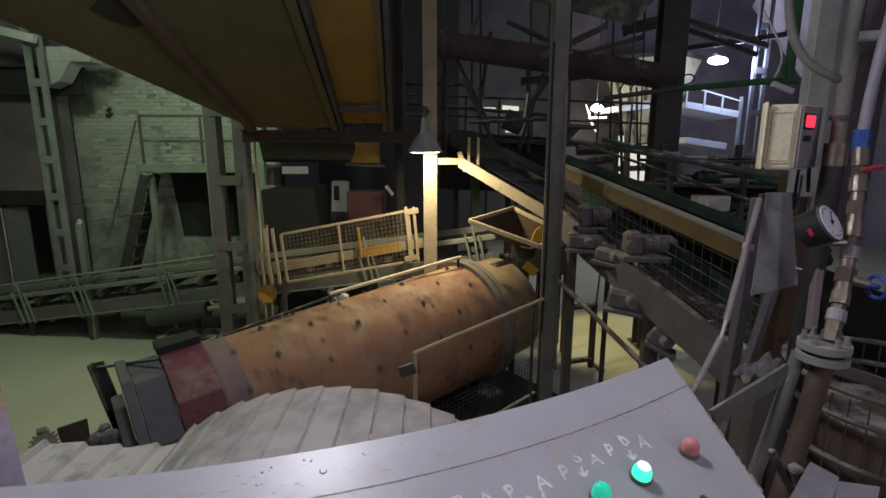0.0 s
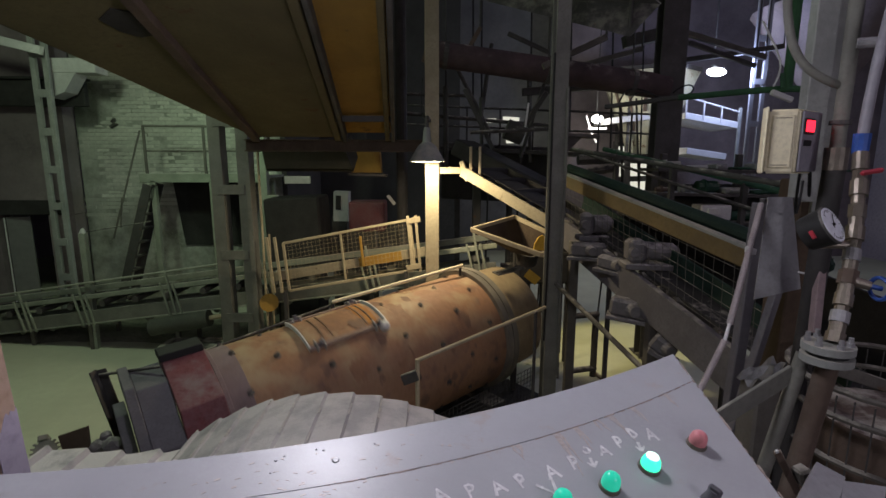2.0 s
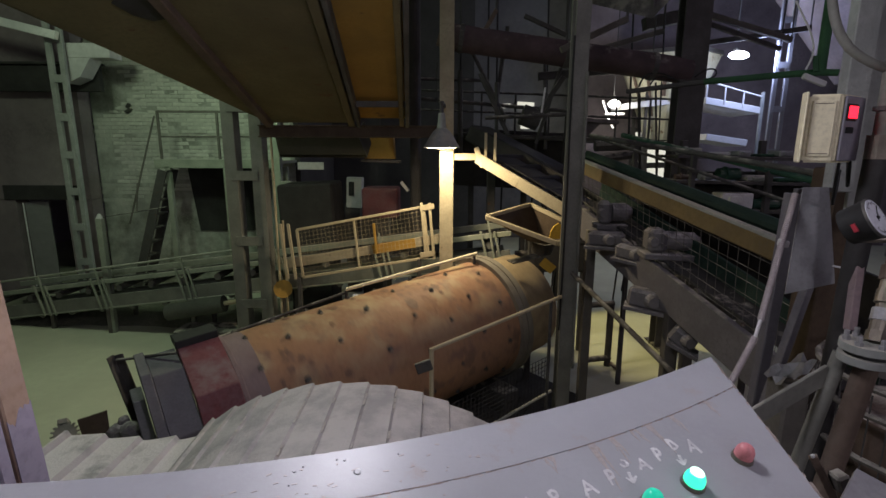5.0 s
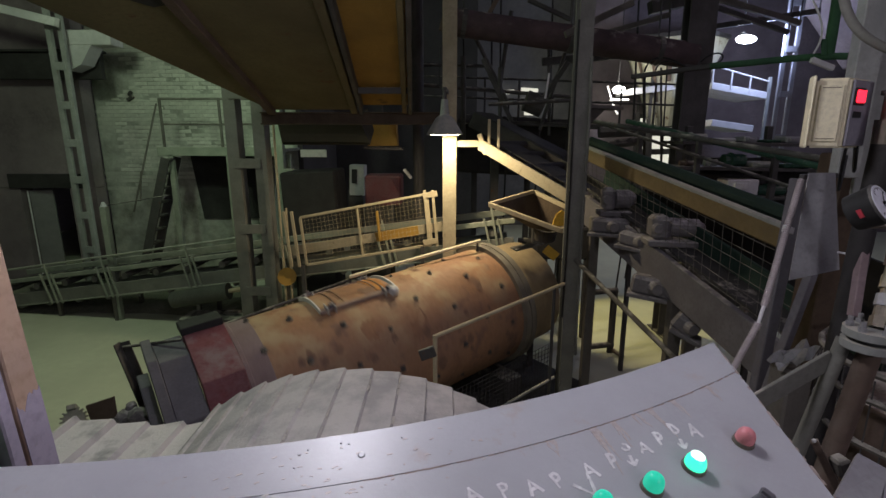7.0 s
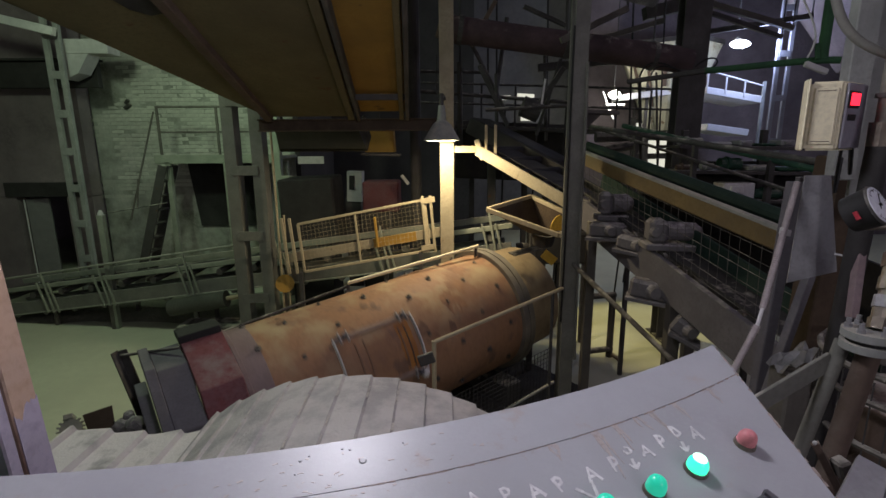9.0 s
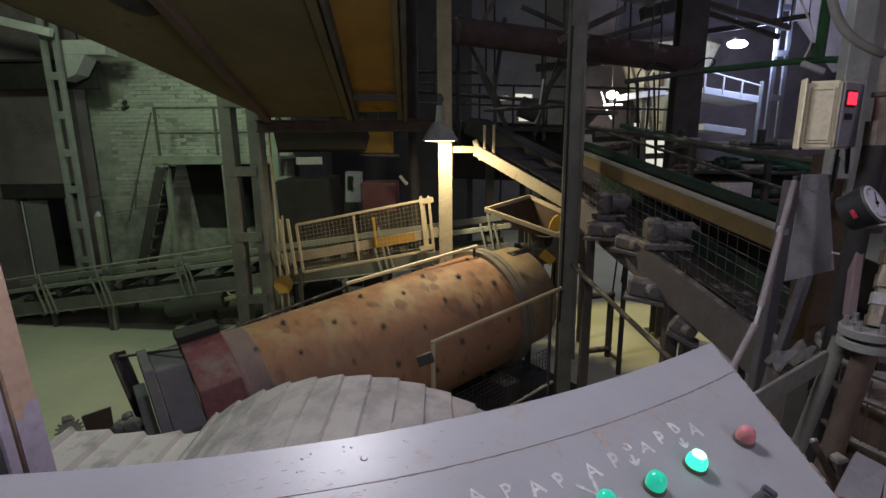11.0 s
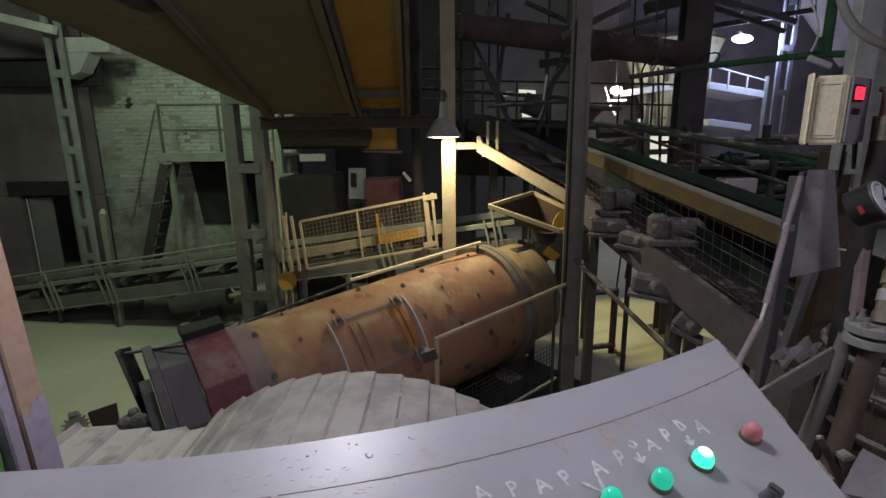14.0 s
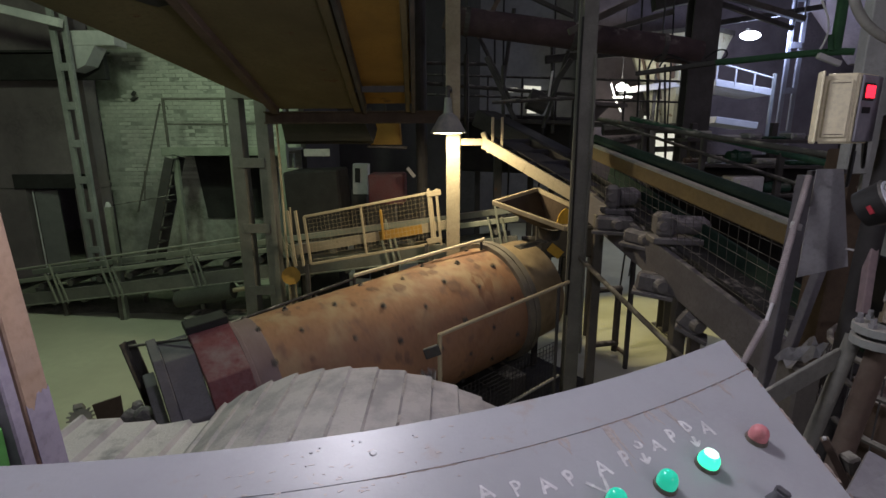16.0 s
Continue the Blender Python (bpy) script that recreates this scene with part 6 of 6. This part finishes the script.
for k in range(3):
    c = dcen + fw * (-0.022 + 0.022 * k) + out * 0.004
    bm = bmesh.new()
    for (u0, v0, u1, v1) in ((-1, 1, 1, 1), (-1, 0, 1, 0), (-1, -1, 1, -1), (-1, -1, -1, 0), (-1, 0, -1, 1), (1, -1, 1, 0), (1, 0, 1, 1)):
        a = c + fw * (0.007 * u0) + Vector((0, 0, 3.053 + 0.018 * v0))
        b = c + fw * (0.007 * u1) + Vector((0, 0, 3.053 + 0.018 * v1))
        block(bm, a, b, 0.003, 0.0042, 0, out)
    part("digit", bm, G_RED, display, "glowing red digit")
for z in (2.918, 3.080):
    g0 = sc - sw * 0.026 + so * 0.0028
    g1 = sc + sw * 0.026 + so * 0.0028
    part("vent_slot", bar((g0.x, g0.y, z), (g1.x, g1.y, z), 0.001, 0.0022, 0), M_BROWN, box, "thin dark slot")
box_panel(dcen - fw * 0.03, dcen + fw * 0.03, 2.985, 3.005, 0.003, M_BLACK, "key_strip", "dark key strip")

riser = thing("pipe_riser", (1.46, 1.64, 1.25), "dusty grey pipe riser with clamps", "pipe")
part("pipe_body", pipe((1.51, 1.66, 2.88), (1.51, 1.66, 4.8), 0.0235, None, 16), M_MIDSTEEL, riser, smooth=True)
part("lower_pipe", pipe((1.51, 1.66, 2.92), (1.50, 1.72, 1.25), 0.036, None, 16), M_NEARBLACK, riser, smooth=True)
part("coupling", pipe((1.51, 1.66, 2.90), (1.51, 1.66, 2.98), 0.038, None, 16), M_BRASS, riser)
part("clamp", pipe((1.51, 1.66, 3.06), (1.51, 1.66, 3.075), 0.034, None, 16), M_DARKSTEEL, riser)
part("pipe_stub", pipe((1.51, 1.64, 3.33), (1.59, 1.60, 3.33), 0.018, None, 12), M_PLATE, riser)
hose = thing("grey_hose", (1.30, 1.7, 3.5), "thick grey cable hose curving down to the riser", "hose")
part("hose_body", sweep(bmesh.new(), [Vector((1.30, 1.74, 4.8)), Vector((1.30, 1.73, 4.0))] + curve_points((1.305, 1.715, 3.48), (1.32, 1.70, 3.30), (1.36, 1.68, 3.24), (1.51, 1.665, 3.19), 12), 0.0145, 10), M_MIDSTEEL, hose, smooth=True)
clear = thing("clear_hose", (1.40, 1.5, 3.0), "milky plastic hose with a blue nut", "hose")
part("hose_body", sweep(bmesh.new(), curve_points((1.455, 1.50, 2.97), (1.46, 1.5, 3.2), (1.53, 1.55, 3.45), (1.66, 1.6, 3.9), 14), 0.0165, 10), M_GREYPLASTIC, clear, smooth=True)
part("nut", pipe((1.455, 1.50, 2.955), (1.455, 1.50, 3.02), 0.023, 0.025, 12), M_BLUE, clear, "blue plastic nut")

stack = thing("valve_stack", (1.31, 1.36, 2.4), "stack of dusty brass fittings with valves on a flange", "valve")
F0, F1 = Vector((1.268, 1.285, 2.385)), Vector((1.45, 1.49, 2.955))


def stack_at(t):
    return F0.lerp(F1, t) + Vector((0.018, 0.0, 0)) * math.sin(math.pi * t)


z = 0.0
for i, (l, r, m) in enumerate(((0.05, 0.034, M_BRASS), (0.05, 0.028, M_BRASS), (0.055, 0.033, M_PLATE), (0.03, 0.024, M_BRASS), (0.06, 0.032, M_BRASS), (0.05, 0.027, M_BRASS), (0.07, 0.034, M_BROWN), (0.05, 0.026, M_BRASS), (0.06, 0.031, M_PLATE), (0.05, 0.025, M_BRASS),
                               (0.07, 0.033, M_BRASS), (0.05, 0.026, M_BRASS), (0.07, 0.031, M_BRASS), (0.05, 0.024, M_BRASS), (0.08, 0.032, M_BRASS), (0.06, 0.026, M_BRASS), (0.095, 0.030, M_BRASS))):
    part("fitting", pipe(stack_at(z), stack_at(z + l * 1.02), r * 0.78, None, 6 if i % 3 == 0 else 14), m, stack)
    z += l
p = stack_at(0.89)
part("handle", bar(p + Vector((-0.025, -0.03, 0.0)), p + Vector((0.05, -0.03, 0.012)), 0.014, 0.016, 0.006), M_REDPAINT, stack, "red lever handle")
p = stack_at(0.32)
part("side_valve", pipe(p, p + Vector((0.048, -0.03, -0.014)), 0.018, 0.014, 12), M_BRASS, stack)
bm = bmesh.new()
for k in range(16):
    a, b = 2 * math.pi * k / 16, 2 * math.pi * (k + 1) / 16
    c = p + Vector((0.068, -0.04, -0.02))
    tube(bm, c + Vector((0, 0.034 * math.cos(a), 0.034 * math.sin(a))), c + Vector((0, 0.034 * math.cos(b), 0.034 * math.sin(b))), 0.006, None, 6)
tube(bm, p + Vector((0.04, -0.028, -0.012)), p + Vector((0.074, -0.042, -0.02)), 0.008)
part("hand_wheel", bm, M_BLUE, stack, "blue hand wheel")

flange = thing("pipe_flange", (1.23, 1.28, 1.25), "bolted double flange on a dusty standpipe", "flange")
part("upper_disc", pipe((1.252, 1.285, 2.362), (1.252, 1.285, 2.384), 0.069, None, 28), M_GREYSTEEL, flange, smooth=True)
part("lower_disc", pipe((1.252, 1.285, 2.326), (1.252, 1.285, 2.348), 0.069, None, 28), M_GREYSTEEL, flange, smooth=True)
part("gasket", pipe((1.252, 1.285, 2.346), (1.252, 1.285, 2.364), 0.055, None, 24), M_BLACK, flange)
for k in range(6):
    a = 2 * math.pi * (k + 0.4) / 6
    x, y = 1.252 + 0.052 * math.cos(a), 1.285 + 0.052 * math.sin(a)
    bm = pipe((x, y, 2.384), (x, y, 2.396), 0.011, None, 6)
    tube(bm, (x, y, 2.396), (x, y, 2.412), 0.007, None, 8)
    part("bolt", bm, M_PLATE, flange)
part("standpipe", pipe((1.262, 1.285, 2.33), (1.06, 1.25, 1.25), 0.030, None, 18), M_BROWN, flange, smooth=True)
part("side_pipe", pipe((1.225, 1.34, 2.33), (0.98, 1.32, 1.25), 0.022, None, 14), M_MIDSTEEL, flange, smooth=True)
part("arm", bar((0.95, 1.31, 2.125), (1.20, 1.342, 2.265), 0.012, 0.062, 0.003), M_MIDSTEEL, flange)
part("arm", bar((1.28, 1.31, 2.30), (1.55, 1.36, 2.20), 0.014, 0.04, 0.003), M_DIMSTEEL, flange)

gauge = thing("pressure_gauge", (1.31, 1.45, 2.7), "black cased pressure gauge with a white dial", "gauge")
GC = Vector((1.291, 1.396, 2.727))
GD = Vector((0.45, -0.735, 0.505)).normalized()
part("case", pipe(GC - GD * 0.062, GC + GD * 0.012, 0.054, 0.062, 32), M_BLACK, gauge, smooth=True)
part("bezel", pipe(GC + GD * 0.010, GC + GD * 0.016, 0.063, 0.060, 32), M_DARKSTEEL, gauge, smooth=True)
dial = part("dial", pipe(GC + GD * 0.014, GC + GD * 0.018, 0.057, None, 32), M_DIAL, gauge, "white dial with dark marks")
gm = Matrix.Translation(GC + GD * 0.019) @ turn_to(GD) @ Matrix.Rotation(radians(90), 4, "Y")
bm = bmesh.new()
for k in range(25):
    a = radians(-45 + 270 * k / 24)
    r0 = 0.040 if k % 4 == 0 else 0.045
    block(bm, gm @ Vector((r0 * math.cos(a), r0 * math.sin(a), 0)), gm @ Vector((0.050 * math.cos(a), 0.050 * math.sin(a), 0)), 0.0015, 0.001, 0, GD)
part("scale_marks", bm, M_BLACK, dial, "dark scale marks")
bm = bar(gm @ Vector((0.012, -0.008, 0.001)), gm @ Vector((-0.034, 0.024, 0.001)), 0.003, 0.001, 0, GD)
tube(bm, gm @ Vector((0, 0, -0.001)), gm @ Vector((0, 0, 0.004)), 0.005)
part("needle", bm, M_BLACK, dial, "black needle")
part("red_mark", bar(GC - GD * 0.030 + Vector((-0.050, -0.036, 0.004)), GC - GD * 0.030 + Vector((-0.042, -0.048, -0.018)), 0.006, 0.012, 0.001, GD), M_REDPAINT, gauge, "red paint mark")
part("stem", pipe(GC - GD * 0.02 + Vector((0, 0, -0.05)), stack_at(0.5), 0.012), M_BRASS, gauge)

plate = thing("sheet_plate", (1.45, 1.83, 2.4), "bent galvanised sheet hanging in front of the post", "metal sheet")
part("sheet_body", sheet([Vector(v) for v in ((1.411, 1.85, 2.79), (1.365, 1.80, 2.376), (1.555, 1.80, 2.42), (1.512, 1.85, 2.79))], 0.004), M_PLATE, plate)
part("hook", pipe((1.535, 1.80, 2.49), (1.575, 1.79, 2.483), 0.004), M_WHITE, plate)
part("hanger_bar", bar((1.42, 1.9, 2.77), (1.64, 1.98, 2.77), 0.02, 0.02, 0.002), M_DARKSTEEL, plate)
conduit = thing("flexible_conduit", (1.1, 1.6, 2.2), "ribbed flexible metal conduit running up to the instruments", "conduit")


def ribbed(p, q, r, n):
    bm = bmesh.new()
    p, q = Vector(p), Vector(q)
    for i in range(n):
        tube(bm, p.lerp(q, i / n), p.lerp(q, (i + 0.55) / n), r, None, 10)
        tube(bm, p.lerp(q, (i + 0.5) / n), p.lerp(q, (i + 1.0) / n), r * 0.80, None, 10)
    return bm


part("upper_conduit", ribbed((1.395, 1.865, 2.76), (1.121, 1.565, 2.352), 0.0115, 62), M_CONDUIT, conduit)
part("bare_cable", pipe((1.121, 1.565, 2.355), (1.10, 1.552, 2.288), 0.006), M_WHITE, conduit)
part("lower_conduit", ribbed((1.102, 1.553, 2.295), (0.93, 1.48, 2.0), 0.0115, 38), M_CONDUIT, conduit)
part("tie", bar((1.27, 1.74, 2.595), (1.34, 1.79, 2.575), 0.012, 0.025, 0.002), M_PALEWALL, conduit)
scrap = thing("steel_offcuts", (1.36, 1.4, 1.85), "pale steel plates leaning below the flange", "metal sheet")
part("plate", sheet([Vector(v) for v in ((0.894, 0.916, 2.119), (1.032, 1.026, 2.152), (1.090, 1.000, 2.125), (0.977, 0.893, 2.109))], 0.015), M_PLATE, scrap)
part("plate", sheet([Vector(v) for v in ((1.077, 0.982, 2.138), (0.983, 0.885, 2.116), (1.084, 0.881, 2.098), (1.186, 0.978, 2.122))], 0.015), M_PLATE, scrap)
part("offcut", bar((1.045, 1.090, 2.073), (1.078, 1.093, 2.084), 0.04, 0.05, 0.006), M_DIMSTEEL, scrap, "small dusty offcut")
part("tag", bar((0.990, 1.108, 2.138), (0.999, 1.109, 2.142), 0.008, 0.010, 0.002), M_PALEWALL, scrap, "small pale tag")
part("prop", bar((1.000, 1.115, 2.136), (1.089, 1.075, 1.960), 0.02, 0.02, 0.002), M_BROWN, scrap)
part("stand", bar((1.38, 1.26, 1.25), (1.38, 1.26, 1.8), 0.08, 0.08, 0.004, (1, 0, 0)), M_DARKSTEEL, scrap)
side_guard = thing("round_guard", (1.75, 1.6, 1.25), "dark round mesh guard with pale hoops", "machine guard")
for z in (2.12, 2.02, 1.85):
    part("hoop", sweep(bmesh.new(), [Vector((1.85 + 0.36 * math.cos(a), 1.62 + 0.36 * math.sin(a), z)) for a in (2 * math.pi * k / 24 for k in range(25))], 0.012, 6), M_DIMSTEEL, side_guard, smooth=True)
for k in range(40):
    a = 2 * math.pi * k / 40
    part("guard_bar", pipe((1.85 + 0.36 * math.cos(a), 1.62 + 0.36 * math.sin(a), 1.25), (1.85 + 0.36 * math.cos(a), 1.62 + 0.36 * math.sin(a), 2.1), 0.003, None, 5), M_DARKSTEEL, side_guard)
part("motor", pipe((1.85, 1.62, 1.25), (1.85, 1.62, 1.95), 0.28, 0.26, 24), M_BROWN, side_guard, "brown motor body", smooth=True)

legs = thing("angle_post", (1.5, 2.05, 1.25), "dusty grey angle-iron post beside the conveyor", "post")
part("post_body", bar((1.46, 2.05, 1.25), (1.52, 2.05, 2.75), 0.05, 0.05, 0.004, (1, 0, 0)), M_FRAMEGREY, legs)
stay = thing("angle_post", (1.5, 1.95, 1.25), "dusty grey leaning stay beside the conveyor", "post")
part("post_body", bar((1.345, 1.95, 1.25), (1.57, 1.95, 2.39), 0.045, 0.03, 0.003, (1, 0, 0)), M_FRAMEGREY, stay)
crumple = thing("crumpled_sheet", (1.4, 1.75, 1.25), "crumpled pale sheet lying on dusty scrap", "metal sheet")
bm = bmesh.new()
rows = [[bm.verts.new((1.34 + 0.13 * i / 5, 1.72 + 0.10 * j / 4, 2.03 + 0.08 * i / 5 + 0.05 * noise.noise((i * 1.3, j * 1.7, 4.0)))) for j in range(5)] for i in range(6)]
for p, q in zip(rows, rows[1:]):
    for k in range(4):
        bm.faces.new((p[k], q[k], q[k + 1], p[k + 1]))
bmesh.ops.solidify(bm, geom=bm.faces[:], thickness=0.004)
part("sheet_body", bm, M_PLATE, crumple)
part("scrap_stand", bar((1.41, 1.77, 1.25), (1.41, 1.77, 2.03), 0.12, 0.10, 0.01, (1, 0, 0)), M_DIMSTEEL, crumple)

# floor clutter by the drum's near end
board = thing("brown_board", (-2.48, 3.2, 0), "small brown board leaning beside the hood", "board")
part("board_body", sheet([(-2.585, 3.2, 1.015), (-2.375, 3.2, 1.085), (-2.375, 3.2, 0.93), (-2.56, 3.2, 0.87)], 0.02), M_BROWN, board)
part("prop", bar((-2.45, 3.25, 0), (-2.45, 3.25, 0.98), 0.04, 0.04, 0.003, (1, 0, 0)), M_DARKSTEEL, board)
rubble = thing("rubble_lump", (-2.3, 3.2, 0), "grey-green lump of crusted material beside the hood", "rubble")
lump_rng = random.Random(4)
bm = bmesh.new()
for c, r in (((-2.33, 3.22, 0.89), 0.075), ((-2.22, 3.2, 0.90), 0.08), ((-2.30, 3.25, 0.97), 0.04), ((-2.27, 3.3, 0.45), 0.2)):
    made = bmesh.ops.create_icosphere(bm, subdivisions=2, radius=r, matrix=Matrix.Translation(c))["verts"]
    for v in made:
        v.co += (v.co - Vector(c)) * (0.35 * noise.noise(v.co * 9) + lump_rng.uniform(-0.08, 0.08))
tube(bm, (-2.27, 3.25, 0.0), (-2.27, 3.25, 0.86), 0.2, 0.1, 10)
part("lump", bm, M_DUSTYSTEEL, rubble)
pump = thing("green_pump", (-2.70, 3.2, 0), "small pale green ribbed motor beside the hood", "motor")
PB, PE = Vector((-2.76, 3.28, 0.85)), Vector((-2.67, 3.16, 0.92))
part("motor_body", pipe(PB, PE, 0.068, None, 14), M_CONVEYOR, pump)
spin = turn_to(PE - PB)
for k in range(16):
    a = 2 * math.pi * k / 16
    off = spin @ Vector((0, math.cos(a), math.sin(a)))
    part("cooling_fin", bar(PB + off * 0.072, PE + off * 0.072, 0.013, 0.028, 0.002, off), M_CONVEYOR, pump)
part("terminal_box", bar(PB + Vector((0.02, -0.02, 0.09)), PE + Vector((-0.02, 0.02, 0.09)), 0.06, 0.04, 0.006), M_CONVEYOR, pump)
part("stand", bar((-2.70, 3.2, 0), (-2.70, 3.2, 0.81), 0.10, 0.10, 0.006, (1, 0, 0)), M_DARKSTEEL, pump)
desk_fixture = thing("fluorescent_fixture", (-0.27, 1.31, 3.9), "white fluorescent fixture above the control desk", "lamp")
part("housing", bar((-0.73, 1.23, 3.9), (0.19, 1.39, 3.9), 0.2, 0.06, 0.006), M_WHITE, desk_fixture)
part("hanger", pipe((-0.27, 1.31, 3.92), (-0.27, 1.31, 4.6), 0.01), M_DARKSTEEL, desk_fixture)
booth_lamp = thing("ceiling_lamp", (1.5, -1.3, 3.6), "plain white lamp behind the control desk", "lamp")
part("shade", pipe((1.5, -1.3, 3.6), (1.5, -1.3, 3.8), 0.2, 0.06, 18), M_WHITE, booth_lamp)
part("hanger", pipe((1.5, -1.3, 3.78), (1.5, -1.3, 9.05), 0.012), M_DARKSTEEL, booth_lamp)
hall_lamp = thing("hall_lamp", (-4.3, 5.4, 5.4), "greenish mercury hall lamp under a dish shade", "lamp")
part("shade", pipe((-4.3, 5.4, 5.5), (-4.3, 5.4, 5.75), 0.32, 0.08, 20), M_GREYSTEEL, hall_lamp)
part("hanger", pipe((-4.3, 5.4, 5.7), (-4.3, 5.4, 9.0), 0.012), M_DARKSTEEL, hall_lamp)

gallery_lamp = thing("hall_lamp", (-3.0, 7.4, 4.5), "greenish mercury hall lamp under a dish shade", "lamp")
part("shade", pipe((-3.0, 7.4, 4.62), (-3.0, 7.4, 4.8), 0.24, 0.07, 20), M_GREYSTEEL, gallery_lamp)
part("hanger", pipe((-3.0, 7.4, 4.78), (-3.0, 7.4, 9.0), 0.012), M_DARKSTEEL, gallery_lamp)

# dark spillage along the foot of the long conveyor
spill_rng = random.Random(21)
bm = bmesh.new()
rows = []
for i in range(61):
    x = -9.0 + 7.2 * i / 60
    base_y = 7.95 - 0.03 * (x + 5)
    wob = 0.18 * noise.noise((x * 1.3, 2.0, 0)) + 0.07 * noise.noise((x * 5, 1.0, 0))
    rows.append([bm.verts.new((x, base_y + wob + d, h * (1 + 0.6 * noise.noise((x * 3, d * 4, 3))))) for d, h in ((-0.15, 0.004), (0.05, 0.06), (0.4, 0.10), (0.9, 0.09), (1.5, 0.004))])
for p, q in zip(rows, rows[1:]):
    for k in range(4):
        bm.faces.new((p[k], p[k + 1], q[k + 1], q[k]))
spill = part("spillage", bm, M_SPILL, smooth=True)
tagged(spill, "dark spilled material along the conveyor foot", "spillage", "", "stuff")

# loose cables
for name, pts, r, m, label in (
    ("cable", curve_points((2.686, 6.852, 3.758), (2.736, 6.852, 4.026), (3.041, 6.852, 3.956), (3.245, 6.852, 3.800)), 0.012, M_BLACK, "loop of black cable on the dark column"),
    ("cable", curve_points((2.814, 6.802, 3.773), (2.871, 6.802, 3.948), (3.063, 6.802, 3.878), (3.234, 6.852, 3.829)), 0.010, M_BLACK, "loop of black cable on the dark column"),
    ("cable", curve_points((3.422, 6.852, 3.885), (3.615, 6.652, 4.129), (3.768, 6.652, 3.789), (3.440, 6.852, 3.857)), 0.010, M_BLACK, "loop of black cable on the dark column"),
    ("cable", curve_points((1.45, 1.70, 2.91), (1.50, 1.74, 2.72), (1.62, 1.9, 2.80), (1.66, 1.97, 2.95)), 0.006, M_BLACK, "black lead under the instrument box"),
    ("cable", curve_points((1.40, 1.68, 2.91), (1.42, 1.72, 2.66), (1.55, 1.86, 2.70), (1.64, 1.97, 2.85)), 0.005, M_BLACK, "black lead under the instrument box"),
    ("cable", curve_points((1.18, 4.5, 3.9), (1.17, 4.49, 3.0), (1.19, 4.49, 2.4), (1.175, 4.5, 1.2)), 0.010, M_BLACK, "cable clipped to the grey column"),
    ("cable", curve_points((1.31, 4.5, 3.6), (1.33, 4.49, 2.8), (1.30, 4.49, 2.2), (1.33, 4.5, 0.8)), 0.014, M_MIDSTEEL, "conduit clipped to the grey column"),
    ("cable", curve_points((-0.02, 5.9, 3.9), (-0.05, 5.86, 3.3), (0.0, 5.7, 3.5), (0.03, 5.52, 3.4)), 0.007, M_BLACK, "lamp cable drooping from the column"),
):
    cb = part(name, sweep(bmesh.new(), pts, r, 6), m, smooth=True)
    tagged(cb, label, "cable", "loose cables")

# ---- the bricks of the whitewashed wall ----
brick_rng = random.Random(3)
brick_meshes = []
for k in range(9):
    bm = bmesh.new()
    block(bm, (-0.122, 0, 0), (0.122, 0, 0), 0.03, 0.064, 0)
    for v in bm.verts:
        v.co += Vector((brick_rng.uniform(-0.007, 0.007), brick_rng.uniform(-0.006, 0.006), brick_rng.uniform(-0.006, 0.006)))
    me = bpy.data.meshes.new("brick")
    bm.to_mesh(me)
    bm.free()
    me.materials.append(M_BRICK)
    brick_meshes.append(me)
verts, faces, count = [], [], 0
for row in range(70):
    z = 0.04 + 0.0765 * row
    for colm in range(17):
        x = -6.86 + 0.255 * colm + (0.127 if row % 2 else 0)
        if x > -3.1 or noise.noise((x * 0.9, z * 0.8, 5.0)) > -0.10 + 0.55 * (x + 6.6) or z < 1.7 + 0.5 * brick_rng.random() or brick_rng.random() < 0.03:
            continue
        y = 10.187 + brick_rng.uniform(-0.006, 0.010)
        if -6.5 < x < -4.0 and 2.25 < z < 4.45 and count < 300:
            b = new("brick", brick_rng.choice(brick_meshes))
            b.parent = wall_brick
            b.location = (x, y, z)
            count += 1
        else:
            o = len(verts)
            for dy in (-0.015, 0.015):
                for dx, dz in ((-0.122, -0.032), (0.122, -0.032), (0.122, 0.032), (-0.122, 0.032)):
                    verts.append((x + dx + brick_rng.uniform(-0.003, 0.003), y + dy, z + dz + brick_rng.uniform(-0.003, 0.003)))
            for q in ((0, 1, 2, 3), (0, 4, 5, 1), (1, 5, 6, 2), (2, 6, 7, 3), (3, 7, 4, 0)):
                faces.append([o + i for i in q])
me = bpy.data.meshes.new("brickwork")
me.from_pydata(verts, [], faces)
me.materials.append(M_BRICK)
brickwork = new("brickwork", me)
brickwork.parent = wall_brick
tagged(brickwork, kind="stuff")

# ---- motion ----


def motions():
    turn = 146.5
    walk(drum, [(0.2 * i, DRUM_BASE @ Matrix.Rotation(-radians(-26.6 + (0.2 * i - 6.8) * turn), 4, "X")) for i in range(81)])


motions()
